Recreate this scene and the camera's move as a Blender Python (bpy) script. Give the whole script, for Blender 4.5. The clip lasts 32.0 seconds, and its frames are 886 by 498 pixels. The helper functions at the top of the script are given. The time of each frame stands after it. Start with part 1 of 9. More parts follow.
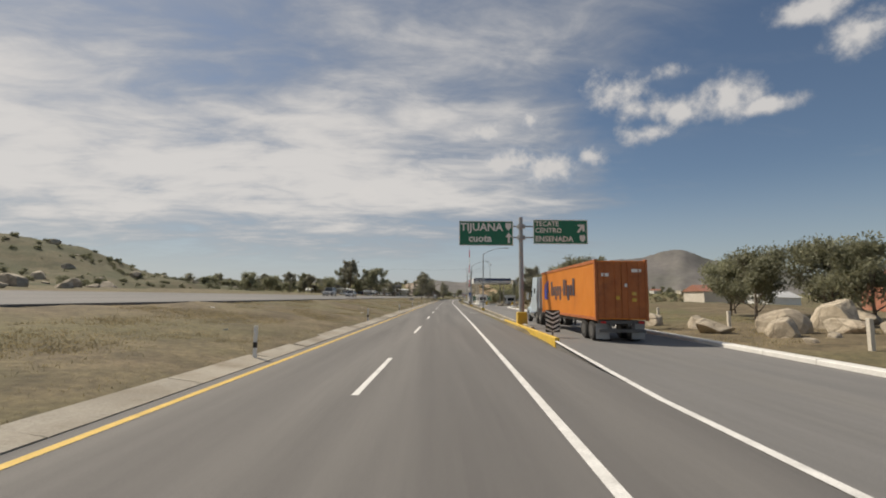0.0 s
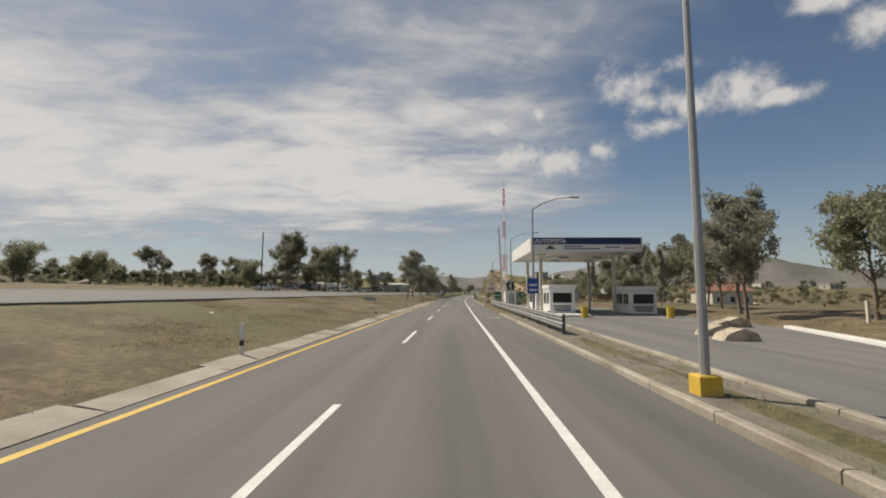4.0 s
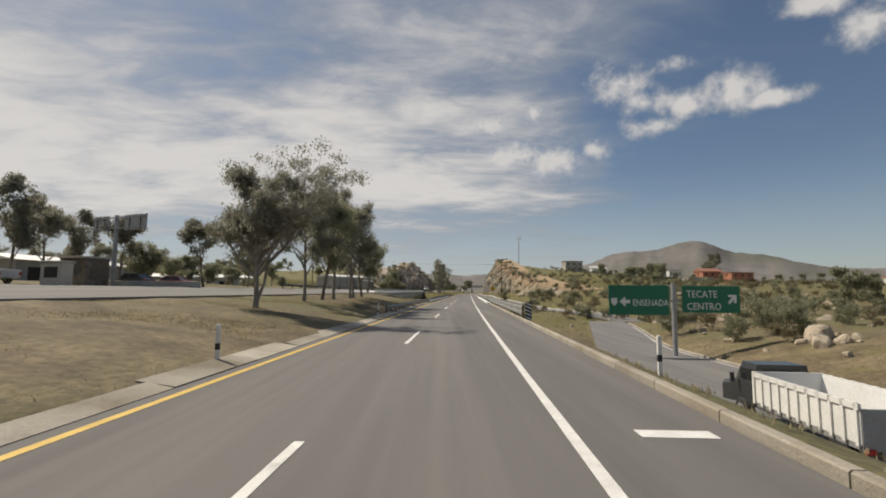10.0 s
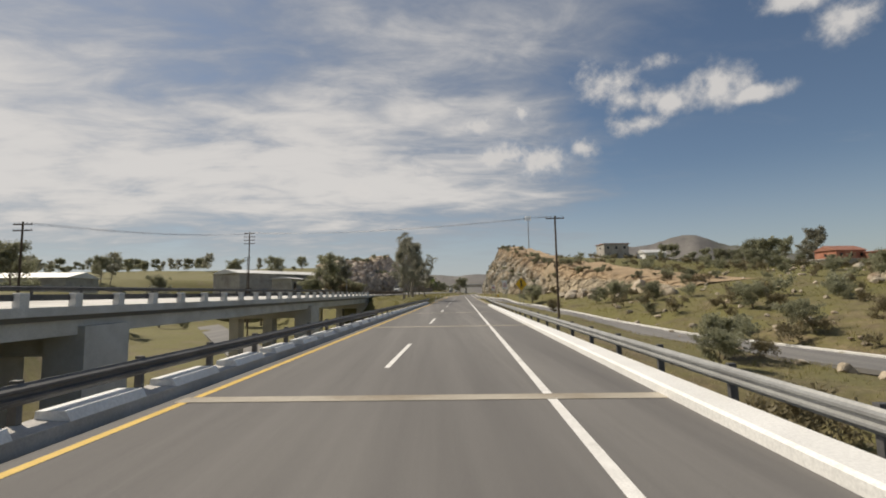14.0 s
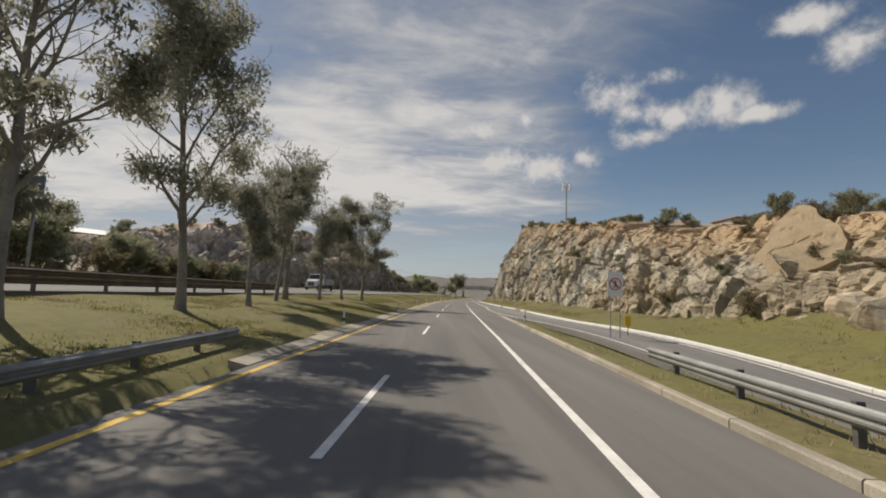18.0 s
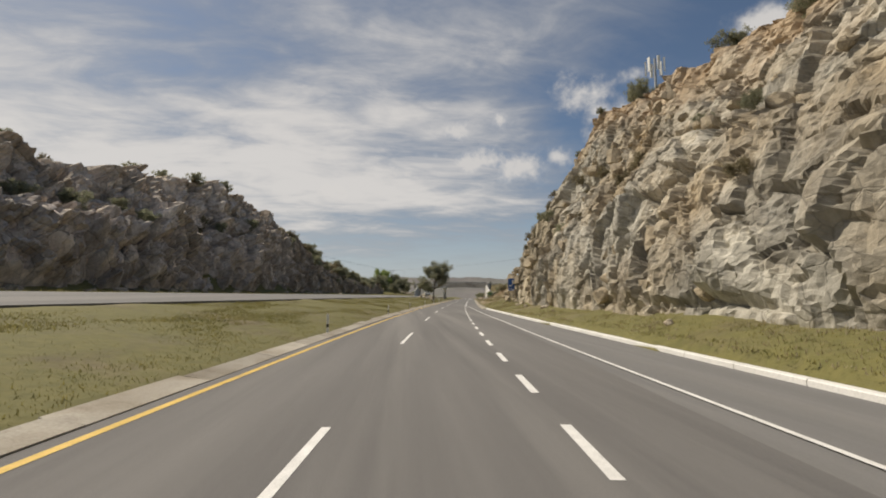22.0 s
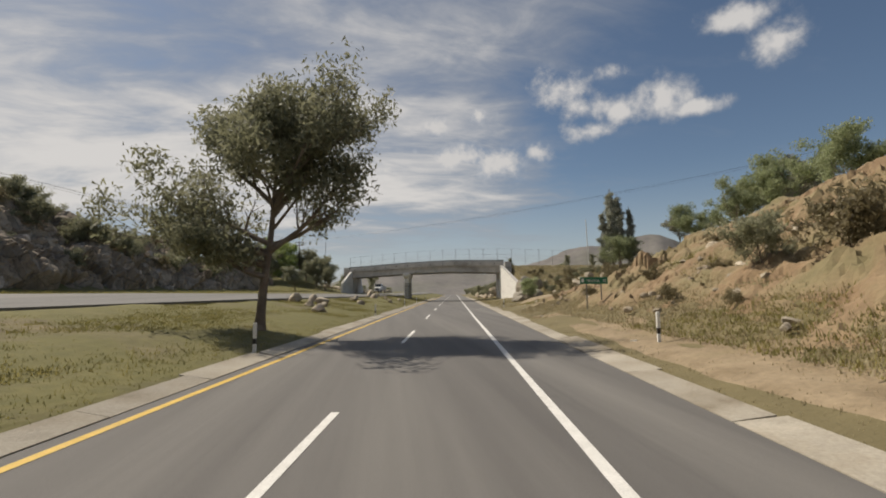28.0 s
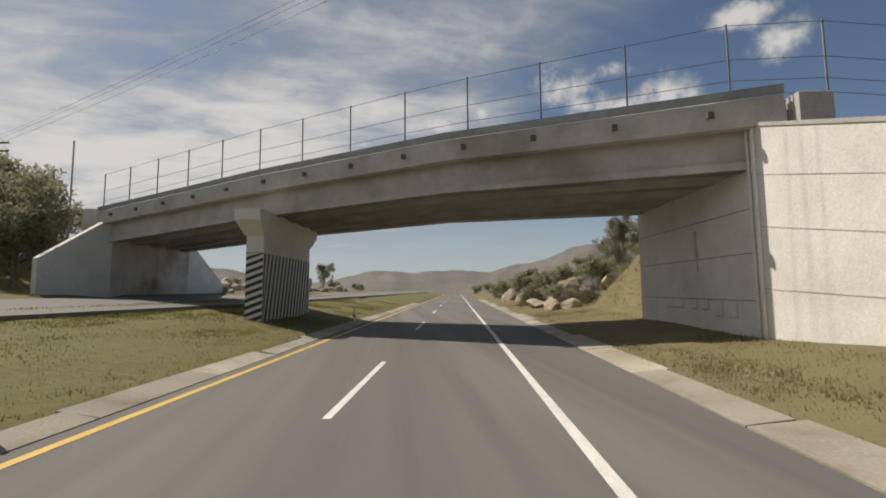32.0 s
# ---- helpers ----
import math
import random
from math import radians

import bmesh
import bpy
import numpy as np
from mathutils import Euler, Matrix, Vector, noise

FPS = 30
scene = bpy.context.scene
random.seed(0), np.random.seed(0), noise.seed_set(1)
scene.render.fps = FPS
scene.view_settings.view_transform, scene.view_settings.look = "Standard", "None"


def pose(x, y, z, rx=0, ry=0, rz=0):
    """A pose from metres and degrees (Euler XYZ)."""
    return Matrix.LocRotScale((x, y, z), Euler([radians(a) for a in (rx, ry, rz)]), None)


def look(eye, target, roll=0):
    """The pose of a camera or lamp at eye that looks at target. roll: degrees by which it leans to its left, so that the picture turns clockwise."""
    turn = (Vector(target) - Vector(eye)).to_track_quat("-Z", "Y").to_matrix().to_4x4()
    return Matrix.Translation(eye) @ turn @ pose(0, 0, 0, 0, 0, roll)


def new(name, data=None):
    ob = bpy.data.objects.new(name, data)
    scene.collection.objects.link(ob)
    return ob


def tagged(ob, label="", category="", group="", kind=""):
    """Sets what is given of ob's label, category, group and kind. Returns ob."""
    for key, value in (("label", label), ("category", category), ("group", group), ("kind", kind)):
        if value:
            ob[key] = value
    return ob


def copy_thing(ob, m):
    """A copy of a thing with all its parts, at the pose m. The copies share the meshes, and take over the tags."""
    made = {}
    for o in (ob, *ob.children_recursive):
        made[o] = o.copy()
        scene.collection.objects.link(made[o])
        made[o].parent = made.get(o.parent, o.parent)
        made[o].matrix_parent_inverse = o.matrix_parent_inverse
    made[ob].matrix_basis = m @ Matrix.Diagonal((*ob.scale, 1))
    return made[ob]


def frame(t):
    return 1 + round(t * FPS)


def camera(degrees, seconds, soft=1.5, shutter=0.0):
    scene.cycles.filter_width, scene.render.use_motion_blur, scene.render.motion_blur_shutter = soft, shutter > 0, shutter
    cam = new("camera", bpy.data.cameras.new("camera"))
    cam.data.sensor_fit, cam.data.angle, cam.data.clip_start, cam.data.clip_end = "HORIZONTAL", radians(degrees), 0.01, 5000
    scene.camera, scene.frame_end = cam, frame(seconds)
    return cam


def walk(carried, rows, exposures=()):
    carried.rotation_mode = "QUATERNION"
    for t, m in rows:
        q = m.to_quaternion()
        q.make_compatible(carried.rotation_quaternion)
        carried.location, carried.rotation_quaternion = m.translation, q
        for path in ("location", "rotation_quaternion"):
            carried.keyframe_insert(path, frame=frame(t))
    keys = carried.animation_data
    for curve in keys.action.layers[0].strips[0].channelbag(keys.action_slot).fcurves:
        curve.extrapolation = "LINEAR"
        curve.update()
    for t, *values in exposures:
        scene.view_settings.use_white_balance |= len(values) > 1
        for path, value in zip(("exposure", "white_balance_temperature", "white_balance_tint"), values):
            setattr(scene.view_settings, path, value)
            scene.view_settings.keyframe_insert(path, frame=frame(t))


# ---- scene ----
cam = camera(88.8, 32.0, 1.9)
# seconds, x, y, z, pitch, yaw, roll
PATH = [
    (0, 0, 0, 2.05, 6.06, -0.93, 0.48),
    (0.5, 0.4, 11.19, 2.05, 5.7, -0.84, 0.1),
    (1, 0.78, 22.39, 2.05, 5.47, -0.91, -0.02),
    (1.5, 1.14, 33.58, 2.05, 5.99, -0.75, -0.14),
    (2, 1.48, 44.78, 2.05, 5.93, -0.58, -0.14),
    (2.5, 1.8, 55.97, 2.05, 5.15, -0.3, 0.19),
    (3, 2.1, 67.17, 2.05, 5.82, -0.18, -0.09),
    (3.5, 2.39, 78.36, 2.05, 5.69, 0.16, -0.06),
    (5.5, 3.48, 123.21, 2.05, 5.44, 0.02, 0.62),
    (6, 3.77, 134.45, 2.05, 5.37, -0.06, -0.19),
    (6.5, 4.08, 145.7, 2.05, 5.51, -0.3, -0.46),
    (7, 4.42, 156.97, 2.05, 5.57, -0.46, 0.2),
    (7.5, 4.79, 168.25, 2.05, 5.23, -0.32, 0.79),
    (8, 5.19, 179.54, 2.05, 5.29, -0.26, 1.15),
    (8.5, 5.63, 190.85, 2.05, 5.52, -0.44, 0.37),
    (9, 6.1, 202.22, 2.05, 5.38, -0.38, 1.04),
    (9.5, 6.61, 213.64, 2.05, 5.52, -0.24, 0.42),
    (10, 7.16, 225.11, 2.05, 5.33, -0.51, 0.48),
    (10.5, 7.74, 236.62, 2.05, 5.38, -0.6, -0.3),
    (11, 8.37, 248.18, 2.05, 5.41, -0.81, 0.31),
    (11.5, 9.03, 259.8, 2.05, 5.79, -0.96, 0.42),
    (12, 9.74, 271.46, 2.05, 5.05, -1.03, 0.85),
    (12.5, 10.46, 283.16, 2.05, 5.41, -1.19, 1.06),
    (13, 11.18, 294.87, 2.05, 5.37, -1.39, 0.69),
    (13.5, 11.89, 306.61, 2.05, 5.59, -1.71, -0.09),
    (14, 12.6, 318.37, 2.05, 5.47, -1.6, -1.03),
    (14.5, 13.31, 330.13, 2.05, 5.38, -1.44, -0.23),
    (16.5, 16.19, 377.24, 2.05, 6.03, -1.79, 0.83),
    (17, 16.92, 389.03, 2.05, 6.32, -1.71, 1.48),
    (17.5, 17.67, 400.82, 2.05, 5.29, -1.81, 1.87),
    (18, 18.42, 412.61, 2.05, 5.74, -1.92, 2.04),
    (18.5, 19.17, 424.35, 2.05, 6, -2.34, 1.55),
    (19, 19.93, 435.99, 2.05, 5.39, -2.48, 1.01),
    (19.5, 20.68, 447.52, 2.05, 5.63, -2.55, 1.18),
    (20, 21.44, 458.94, 2.05, 5.88, -3.24, -0.55),
    (20.5, 22.21, 470.22, 2.05, 5.67, -3.77, -0.67),
    (21, 23, 481.34, 2.05, 5.59, -4.18, -0.74),
    (21.5, 23.82, 492.27, 2.05, 5.62, -4.31, 0.26),
    (22, 24.66, 503.03, 2.05, 5.89, -4.7, 0.2),
    (22.5, 25.55, 513.63, 2.05, 5.73, -4.93, 0.52),
    (23, 26.51, 524.05, 2.05, 5.9, -5.22, -0.24),
    (23.5, 27.54, 534.31, 2.05, 5.82, -5.47, -0.35),
    (24, 28.62, 544.4, 2.05, 5.68, -5.61, 0.15),
    (24.5, 29.77, 554.37, 2.05, 5.78, -5.96, -0.19),
    (25, 30.97, 564.27, 2.05, 5.73, -6.42, -0.69),
    (25.5, 32.21, 574.09, 2.05, 5.81, -6.43, -0.24),
    (27.5, 37.57, 612.77, 2.05, 5.67, -7.1, -0.83),
    (28, 38.97, 622.35, 2.05, 5.38, -7.19, -0.67),
    (28.5, 40.37, 631.89, 2.05, 5.45, -7.07, 0.14),
    (29, 41.78, 641.39, 2.05, 5.43, -7.15, -0.11),
    (29.5, 43.18, 650.86, 2.05, 5.32, -7.37, -0.93),
    (30, 44.58, 660.29, 2.05, 5.21, -7.32, -0.79),
    (30.5, 45.98, 669.66, 2.05, 5.27, -7.25, -0.5),
    (31, 47.37, 678.96, 2.05, 5, -7.11, -0.35),
    (31.5, 48.75, 688.19, 2.05, 5.16, -7.05, -0.43),
    (32, 50.12, 697.35, 2.05, 5.17, -6.87, -0.56),
]
walk(cam, [(t, pose(x, y, z, 90 + p, 0, w) @ pose(0, 0, 0, 0, 0, r)) for t, x, y, z, p, w, r in PATH], [(0, 0.28, 7150, 10), (32, 0.28, 7150, 10)])

# ---- world, sun ----
SUN_FROM = Vector((-0.62, 0.42, 0.86)).normalized()
world = bpy.data.worlds.new("sky")
scene.world = world
world.use_nodes = True


def sky_nodes(nt):
    n = nt.nodes
    n.clear()
    L = nt.links.new

    def node(kind, **kw):
        o = n.new(kind)
        for k, v in kw.items():
            if k == "op":
                o.operation = v
        return o

    def val(sock, v):
        if hasattr(v, "is_output"):
            L(v, sock)
        else:
            sock.default_value = v

    def mth(op, a, b=0.0, c=0.0, clamp=False):
        o = node("ShaderNodeMath", op=op)
        o.use_clamp = clamp
        for i, v in enumerate((a, b, c)):
            val(o.inputs[i], v)
        return o.outputs[0]

    def noise_tex(vec, scale, detail, rough=0.6, distort=0.0):
        o = n.new("ShaderNodeTexNoise")
        L(vec, o.inputs["Vector"])
        o.inputs["Scale"].default_value, o.inputs["Detail"].default_value = scale, detail
        o.inputs["Roughness"].default_value, o.inputs["Distortion"].default_value = rough, distort
        return o.outputs["Fac"]

    def ramp(x, a, b):
        o = n.new("ShaderNodeMapRange")
        o.interpolation_type = "SMOOTHSTEP"
        val(o.inputs["Value"], x), val(o.inputs["From Min"], a), val(o.inputs["From Max"], b)
        return o.outputs[0]

    tex = n.new("ShaderNodeTexSky")
    tex.sky_type, tex.sun_disc = "NISHITA", False
    tex.sun_elevation = math.asin(SUN_FROM.z)
    tex.sun_rotation = math.atan2(SUN_FROM.x, SUN_FROM.y)
    tex.air_density, tex.dust_density, tex.ozone_density = 1.0, 0.5, 1.6
    co = n.new("ShaderNodeTexCoord").outputs["Generated"]
    sep = n.new("ShaderNodeSeparateXYZ")
    L(co, sep.inputs[0])
    x, y, z = sep.outputs
    zz = mth("MAXIMUM", z, 0.03)
    # a sheet of cloud overhead: places on a flat deck
    deck = n.new("ShaderNodeCombineXYZ")
    L(mth("DIVIDE", x, mth("ADD", zz, 0.14)), deck.inputs[0])
    L(mth("DIVIDE", y, mth("ADD", zz, 0.14)), deck.inputs[1])
    turn = n.new("ShaderNodeMapping")
    turn.inputs["Rotation"].default_value = (0, 0, radians(-30))
    turn.inputs["Scale"].default_value = (0.8, 1.45, 1)
    L(deck.outputs[0], turn.inputs[0])
    big = noise_tex(turn.outputs[0], 1.35, 7, 0.58, 0.35)
    fine = noise_tex(turn.outputs[0], 3.6, 7, 0.58, 0.9)
    az = mth("MULTIPLY", mth("ARCTAN2", x, y), 180 / math.pi)
    el = mth("MULTIPLY", mth("ARCSINE", z), 180 / math.pi)
    # the sheet ends above the horizon, and towards the right
    right = mth("ADD", 19.0, mth("MULTIPLY", mth("MAXIMUM", mth("SUBTRACT", el, 22.0), 0.0), 1.0))
    under = mth("ADD", 9.0, mth("ADD", mth("MULTIPLY", mth("MAXIMUM", mth("MINIMUM", az, 0.0), -60.0), 0.09), mth("MULTIPLY", mth("MAXIMUM", mth("MINIMUM", az, 60.0), 0.0), 0.26)))
    inside = mth("MINIMUM", mth("DIVIDE", mth("SUBTRACT", right, az), 9.0), mth("DIVIDE", mth("SUBTRACT", el, under), 4.5))
    inside = mth("MAXIMUM", mth("MINIMUM", inside, 1.2), -1.2)
    wave = mth("ADD", mth("MULTIPLY", mth("SUBTRACT", big, 0.5), 1.9), mth("MULTIPLY", mth("SUBTRACT", fine, 0.5), 0.8))
    lowdeck = mth("SUBTRACT", mth("MULTIPLY", ramp(el, 27.0, 13.0), 0.56), 0.16)
    body = mth("ADD", mth("MULTIPLY", inside, 0.4), mth("ADD", wave, mth("MULTIPLY", lowdeck, ramp(az, 25.0, 15.0))))
    sheet = ramp(body, -0.35, 0.85)
    # small puffs lower down
    puffs = None
    wob = n.new("ShaderNodeTexNoise")
    L(co, wob.inputs["Vector"])
    wob.inputs["Scale"].default_value, wob.inputs["Detail"].default_value, wob.inputs["Roughness"].default_value = 17.0, 9.0, 0.6
    for a, e, wide, tall in PUFFS:
        da = mth("DIVIDE", mth("SUBTRACT", az, a), wide)
        de = mth("DIVIDE", mth("SUBTRACT", el, e), tall)
        near = mth("SUBTRACT", 1.0, mth("SQRT", mth("ADD", mth("MULTIPLY", da, da), mth("MULTIPLY", de, de))))
        puffs = near if puffs is None else mth("MAXIMUM", puffs, near)
    puff = ramp(mth("ADD", puffs, mth("MULTIPLY", mth("SUBTRACT", wob.outputs["Fac"], 0.5), 3.2)), -0.3, 0.95)
    cover = mth("MAXIMUM", mth("MULTIPLY", sheet, 0.93), mth("MULTIPLY", puff, 0.95))
    cover = mth("MULTIPLY", cover, ramp(z, 0.03, 0.12))
    shade = n.new("ShaderNodeMix")
    shade.data_type = "RGBA"
    val(shade.inputs[0], mth("MAXIMUM", ramp(body, 0.12, 0.95), mth("MULTIPLY", puff, 0.85)))
    shade.inputs[6].default_value, shade.inputs[7].default_value = (*CLOUD_THIN, 1), (*CLOUD_THICK, 1)
    haze = n.new("ShaderNodeMix")
    haze.data_type = "RGBA"
    low = mth("MULTIPLY", ramp(z, 0.26, -0.02), mth("ADD", mth("MULTIPLY", ramp(az, 70.0, -10.0), 0.55), 0.45))
    val(haze.inputs[0], mth("MULTIPLY", low, 0.8))
    bright = n.new("ShaderNodeMix")
    bright.data_type, bright.blend_type = "RGBA", "MULTIPLY"
    bright.inputs[0].default_value = 1.0
    L(tex.outputs[0], bright.inputs[6])
    bright.inputs[7].default_value = (*SKY_GAIN, 1)
    L(bright.outputs[2], haze.inputs[6])
    haze.inputs[7].default_value = (*HAZE, 1)
    mix = n.new("ShaderNodeMix")
    mix.data_type = "RGBA"
    val(mix.inputs[0], cover)
    L(haze.outputs[2], mix.inputs[6])
    L(shade.outputs[2], mix.inputs[7])
    bg = n.new("ShaderNodeBackground")
    bg.inputs["Strength"].default_value = 0.1
    L(mix.outputs[2], bg.inputs["Color"])
    out = n.new("ShaderNodeOutputWorld")
    L(bg.outputs[0], out.inputs["Surface"])


# bearing, height, half width, half height in degrees
PUFFS = [(21.9, 24.0, 3.8, 2.2), (28.3, 24.9, 2.4, 1.0), (25.0, 21.5, 2.6, 1.5), (27.2, 21.6, 2.6, 1.9), (29.4, 20.8, 2.8, 1.6), (31.8, 21.0, 2.8, 2.0), (34.3, 21.2, 3.0, 2.3), (37.3, 19.7, 2.8, 0.9), (25.2, 18.7, 3.2, 1.4), (6.4, 20.5, 3.8, 1.8), (12.2, 21.7, 3.0, 1.7), (9.3, 16.6, 6.0, 2.6), (15.3, 16.4, 4.6, 2.6), (19.1, 17.1, 2.4, 1.6),
         (-0.9, 15.3, 5.0, 2.0), (-9.5, 12.6, 7.0, 2.2), (42.0, 27.3, 3.6, 1.6), (45.5, 24.4, 3.0, 1.8)]
CLOUD_THIN, CLOUD_THICK = (2.5, 2.75, 3.25), (5.35, 5.4, 5.6)
SKY_GAIN, HAZE = (0.54, 0.575, 0.61), (3.3, 3.75, 4.5)
sky_nodes(world.node_tree)

sun = new("sun", bpy.data.lights.new("sun", "SUN"))
sun.data.energy, sun.data.angle, sun.data.color = 3.75, radians(0.6), (1.0, 0.94, 0.85)
sun.matrix_world = look(SUN_FROM * 50, (0, 0, 0))
scene.view_settings.exposure = 0.0


# ---- the line of the road: s metres along it, u metres right of its yellow edge line ----
KT = np.arange(0, 33, 2.0)
KV = np.array([22.4, 22.4, 22.4, 22.5, 22.6, 23.0, 23.4, 23.6, 23.6, 23.6, 22.8, 21.4, 20.1, 19.6, 19.3, 19.0, 18.5])
KH = np.array([-2.11, -1.67, -1.35, -1.49, -2.12, -2.82, -3.55, -3.44, -3.51, -3.66, -3.8, -4.58, -6.38, -7.76, -8.36, -8.46, -8.55])
LT, LU = [0, 3, 6, 7, 9, 11, 13, 17, 19, 23, 28, 30, 32], [-5.3, -5.55, -5.44, -5.37, -5.53, -5.51, -5.55, -5.06, -4.92, -5.2, -5.38, -5.45, -5.47]
FT = np.arange(0, 32.01, 0.1)
FV, FH = np.interp(FT, KT, KV), np.radians(np.interp(FT, KT, KH))
FS = np.r_[0, np.cumsum((FV[1:] + FV[:-1]) * 0.05)]
FX = np.r_[0, np.cumsum(-(FV * np.sin(FH))[1:] - (FV * np.sin(FH))[:-1]) * 0.05]
FY = np.r_[0, np.cumsum((FV * np.cos(FH))[1:] + (FV * np.cos(FH))[:-1]) * 0.05]
FL = np.interp(FT, LT, LU)


def at(s, u):
    """World x and y (arrays) of a place s along the road and u across it."""
    s, u = np.asarray(s, float), np.asarray(u, float)
    c = np.clip(s, 0, FS[-1])
    h, l = np.interp(c, FS, FH), np.interp(c, FS, FL)
    x, y, e = np.interp(c, FS, FX), np.interp(c, FS, FY), s - c
    w = np.clip((np.abs(u) - 90) / 260, 0, 1)
    g = h + (np.radians(-4) - h) * w * w * (3 - 2 * w)
    return x - e * np.sin(h) + (u + l) * np.cos(g), y + e * np.cos(h) + (u + l) * np.sin(g)


def heading(s):
    return math.degrees(float(np.interp(s, FS, FH)))


def spot(s, u, z=None, turn=0.0):
    """A pose on the ground (or at height z), turned with the road."""
    x, y = at(s, u)
    return pose(float(x), float(y), float(ground(s, u)) if z is None else z, 0, 0, heading(s) + turn)


# ---- the lie of the land ----
SK = [0, 100, 185, 225, 270, 320, 370, 410, 440, 480, 520, 560, 600, 640, 680, 716, 735, 770, 900, 1300]
COLUMNS = {}


def column(u, *z):
    """Heights at a distance u from the road, for each s of SK."""
    COLUMNS[u] = np.array(z, float)


def level(u, z):
    COLUMNS[u] = np.r_[np.full(len(SK) - 1, z), -5.0]


column(-700, 18, 18, 18, 18, 18, 18, 18, 18, 18, 18, 18, 18, 18, 16, 12, 12, 12, 10, 0, -20)
column(-300, 16, 16, 14, 10, 8, 8, 8, 8, 9, 12, 15, 18, 19, 16, 11, 10, 10, 8, 4, -14)
column(-120, 6, 5, 4, 4, 4, 4, 4, 5, 6, 9, 13, 16, 19, 14, 10, 9, 9, 6, 4, -8)
column(-45, 2.6, 2.6, 2.6, 2.6, 2.6, 2.6, 2.6, 2.6, 3, 6, 13, 15, 18, 12.5, 8, 6, 6.6, 3, 2, -5)
column(-33, 2.4, 2.4, 2.4, 2.4, 2.4, 2.4, 2.4, 2.4, 2.4, 2.3, 2.2, 2.2, 2.2, 2.2, 2.4, 2.6, 5.5, 2, 1.5, -5)
level(-23, 2.2), level(-12, 1.55), level(-7, 0.95), level(-3, 0.36), level(-1.1, 0.07), level(9.9, 0.0)
column(11, 0.08, 0.08, 0.05, 0, -0.4, -0.9, -0.3, 0, 0.05, 0.05, 0.05, 0.05, 0.05, 0.15, 0.15, 0.15, 0.15, 0.1, 0, -5)
column(13, 0, 0, -0.1, -1.3, -1.5, -2.0, -0.6, 0, 0, 0, 0.25, 0.6, 0.65, 0.5, 0.4, 0.3, 0.3, 0.3, 0.3, -5)
column(18, 0, 0, -0.5, -2.6, -3.2, -3.5, -1.4, -0.3, 0.1, 0.9, 1.5, 1.5, 1.6, 3.2, 1.4, 0.9, 0.9, 1.2, 1.5, -5)
column(24, 0.2, 0.2, -0.5, -3.0, -3.6, -4.3, -2.4, -0.3, 0.3, 1.5, 8, 14, 12, 7.4, 3.2, 4.2, 4.6, 2.4, 2.4, -5)
column(32, 0.6, 0.6, 0.6, 0.6, -1.9, -4.0, -2.2, 0.5, 3, 8, 15, 20, 15, 10, 5.6, 6.4, 6.8, 3, 2.4, -6)
column(45, 1, 1, 0.3, 0.2, -1.4, -3.4, 0, 3.0, 6, 12, 17, 21, 17, 10, 6.8, 7.0, 7.2, 3.5, 2, -6)
column(70, 0.5, 0.5, -1, -0.5, -0.6, -1, 2.4, 5.4, 7.4, 12, 15.5, 18, 16, 10, 7.3, 7.3, 7.5, 3, 2, -8)
column(120, -4, -4, -3, -2, -1, 1, 3.5, 5.5, 6.5, 8.0, 10, 13, 14, 9, 7, 7, 7, 2, 1, -10)
column(200, -8, -8, -5, -2, 0, 3, 5, 6, 6.5, 7, 8, 10, 11, 8, 6, 6, 6, 1, 0, -14)
column(400, -10, -10, -6, -4, -2, 0, 2, 3, 3, 4, 6, 8, 9, 6, 5, 5, 5, 1, -4, -18)
level(700, -8)
UN = np.array(sorted(COLUMNS))
UN[0], UN[-1] = -3200, 3200
LS = np.array([-4000] + SK + [4500], float)
LZ = np.stack([COLUMNS[u] for u in sorted(COLUMNS)], 1)
LZ = np.concatenate([LZ[:1], LZ, np.full((1, len(UN)), -30.0)])


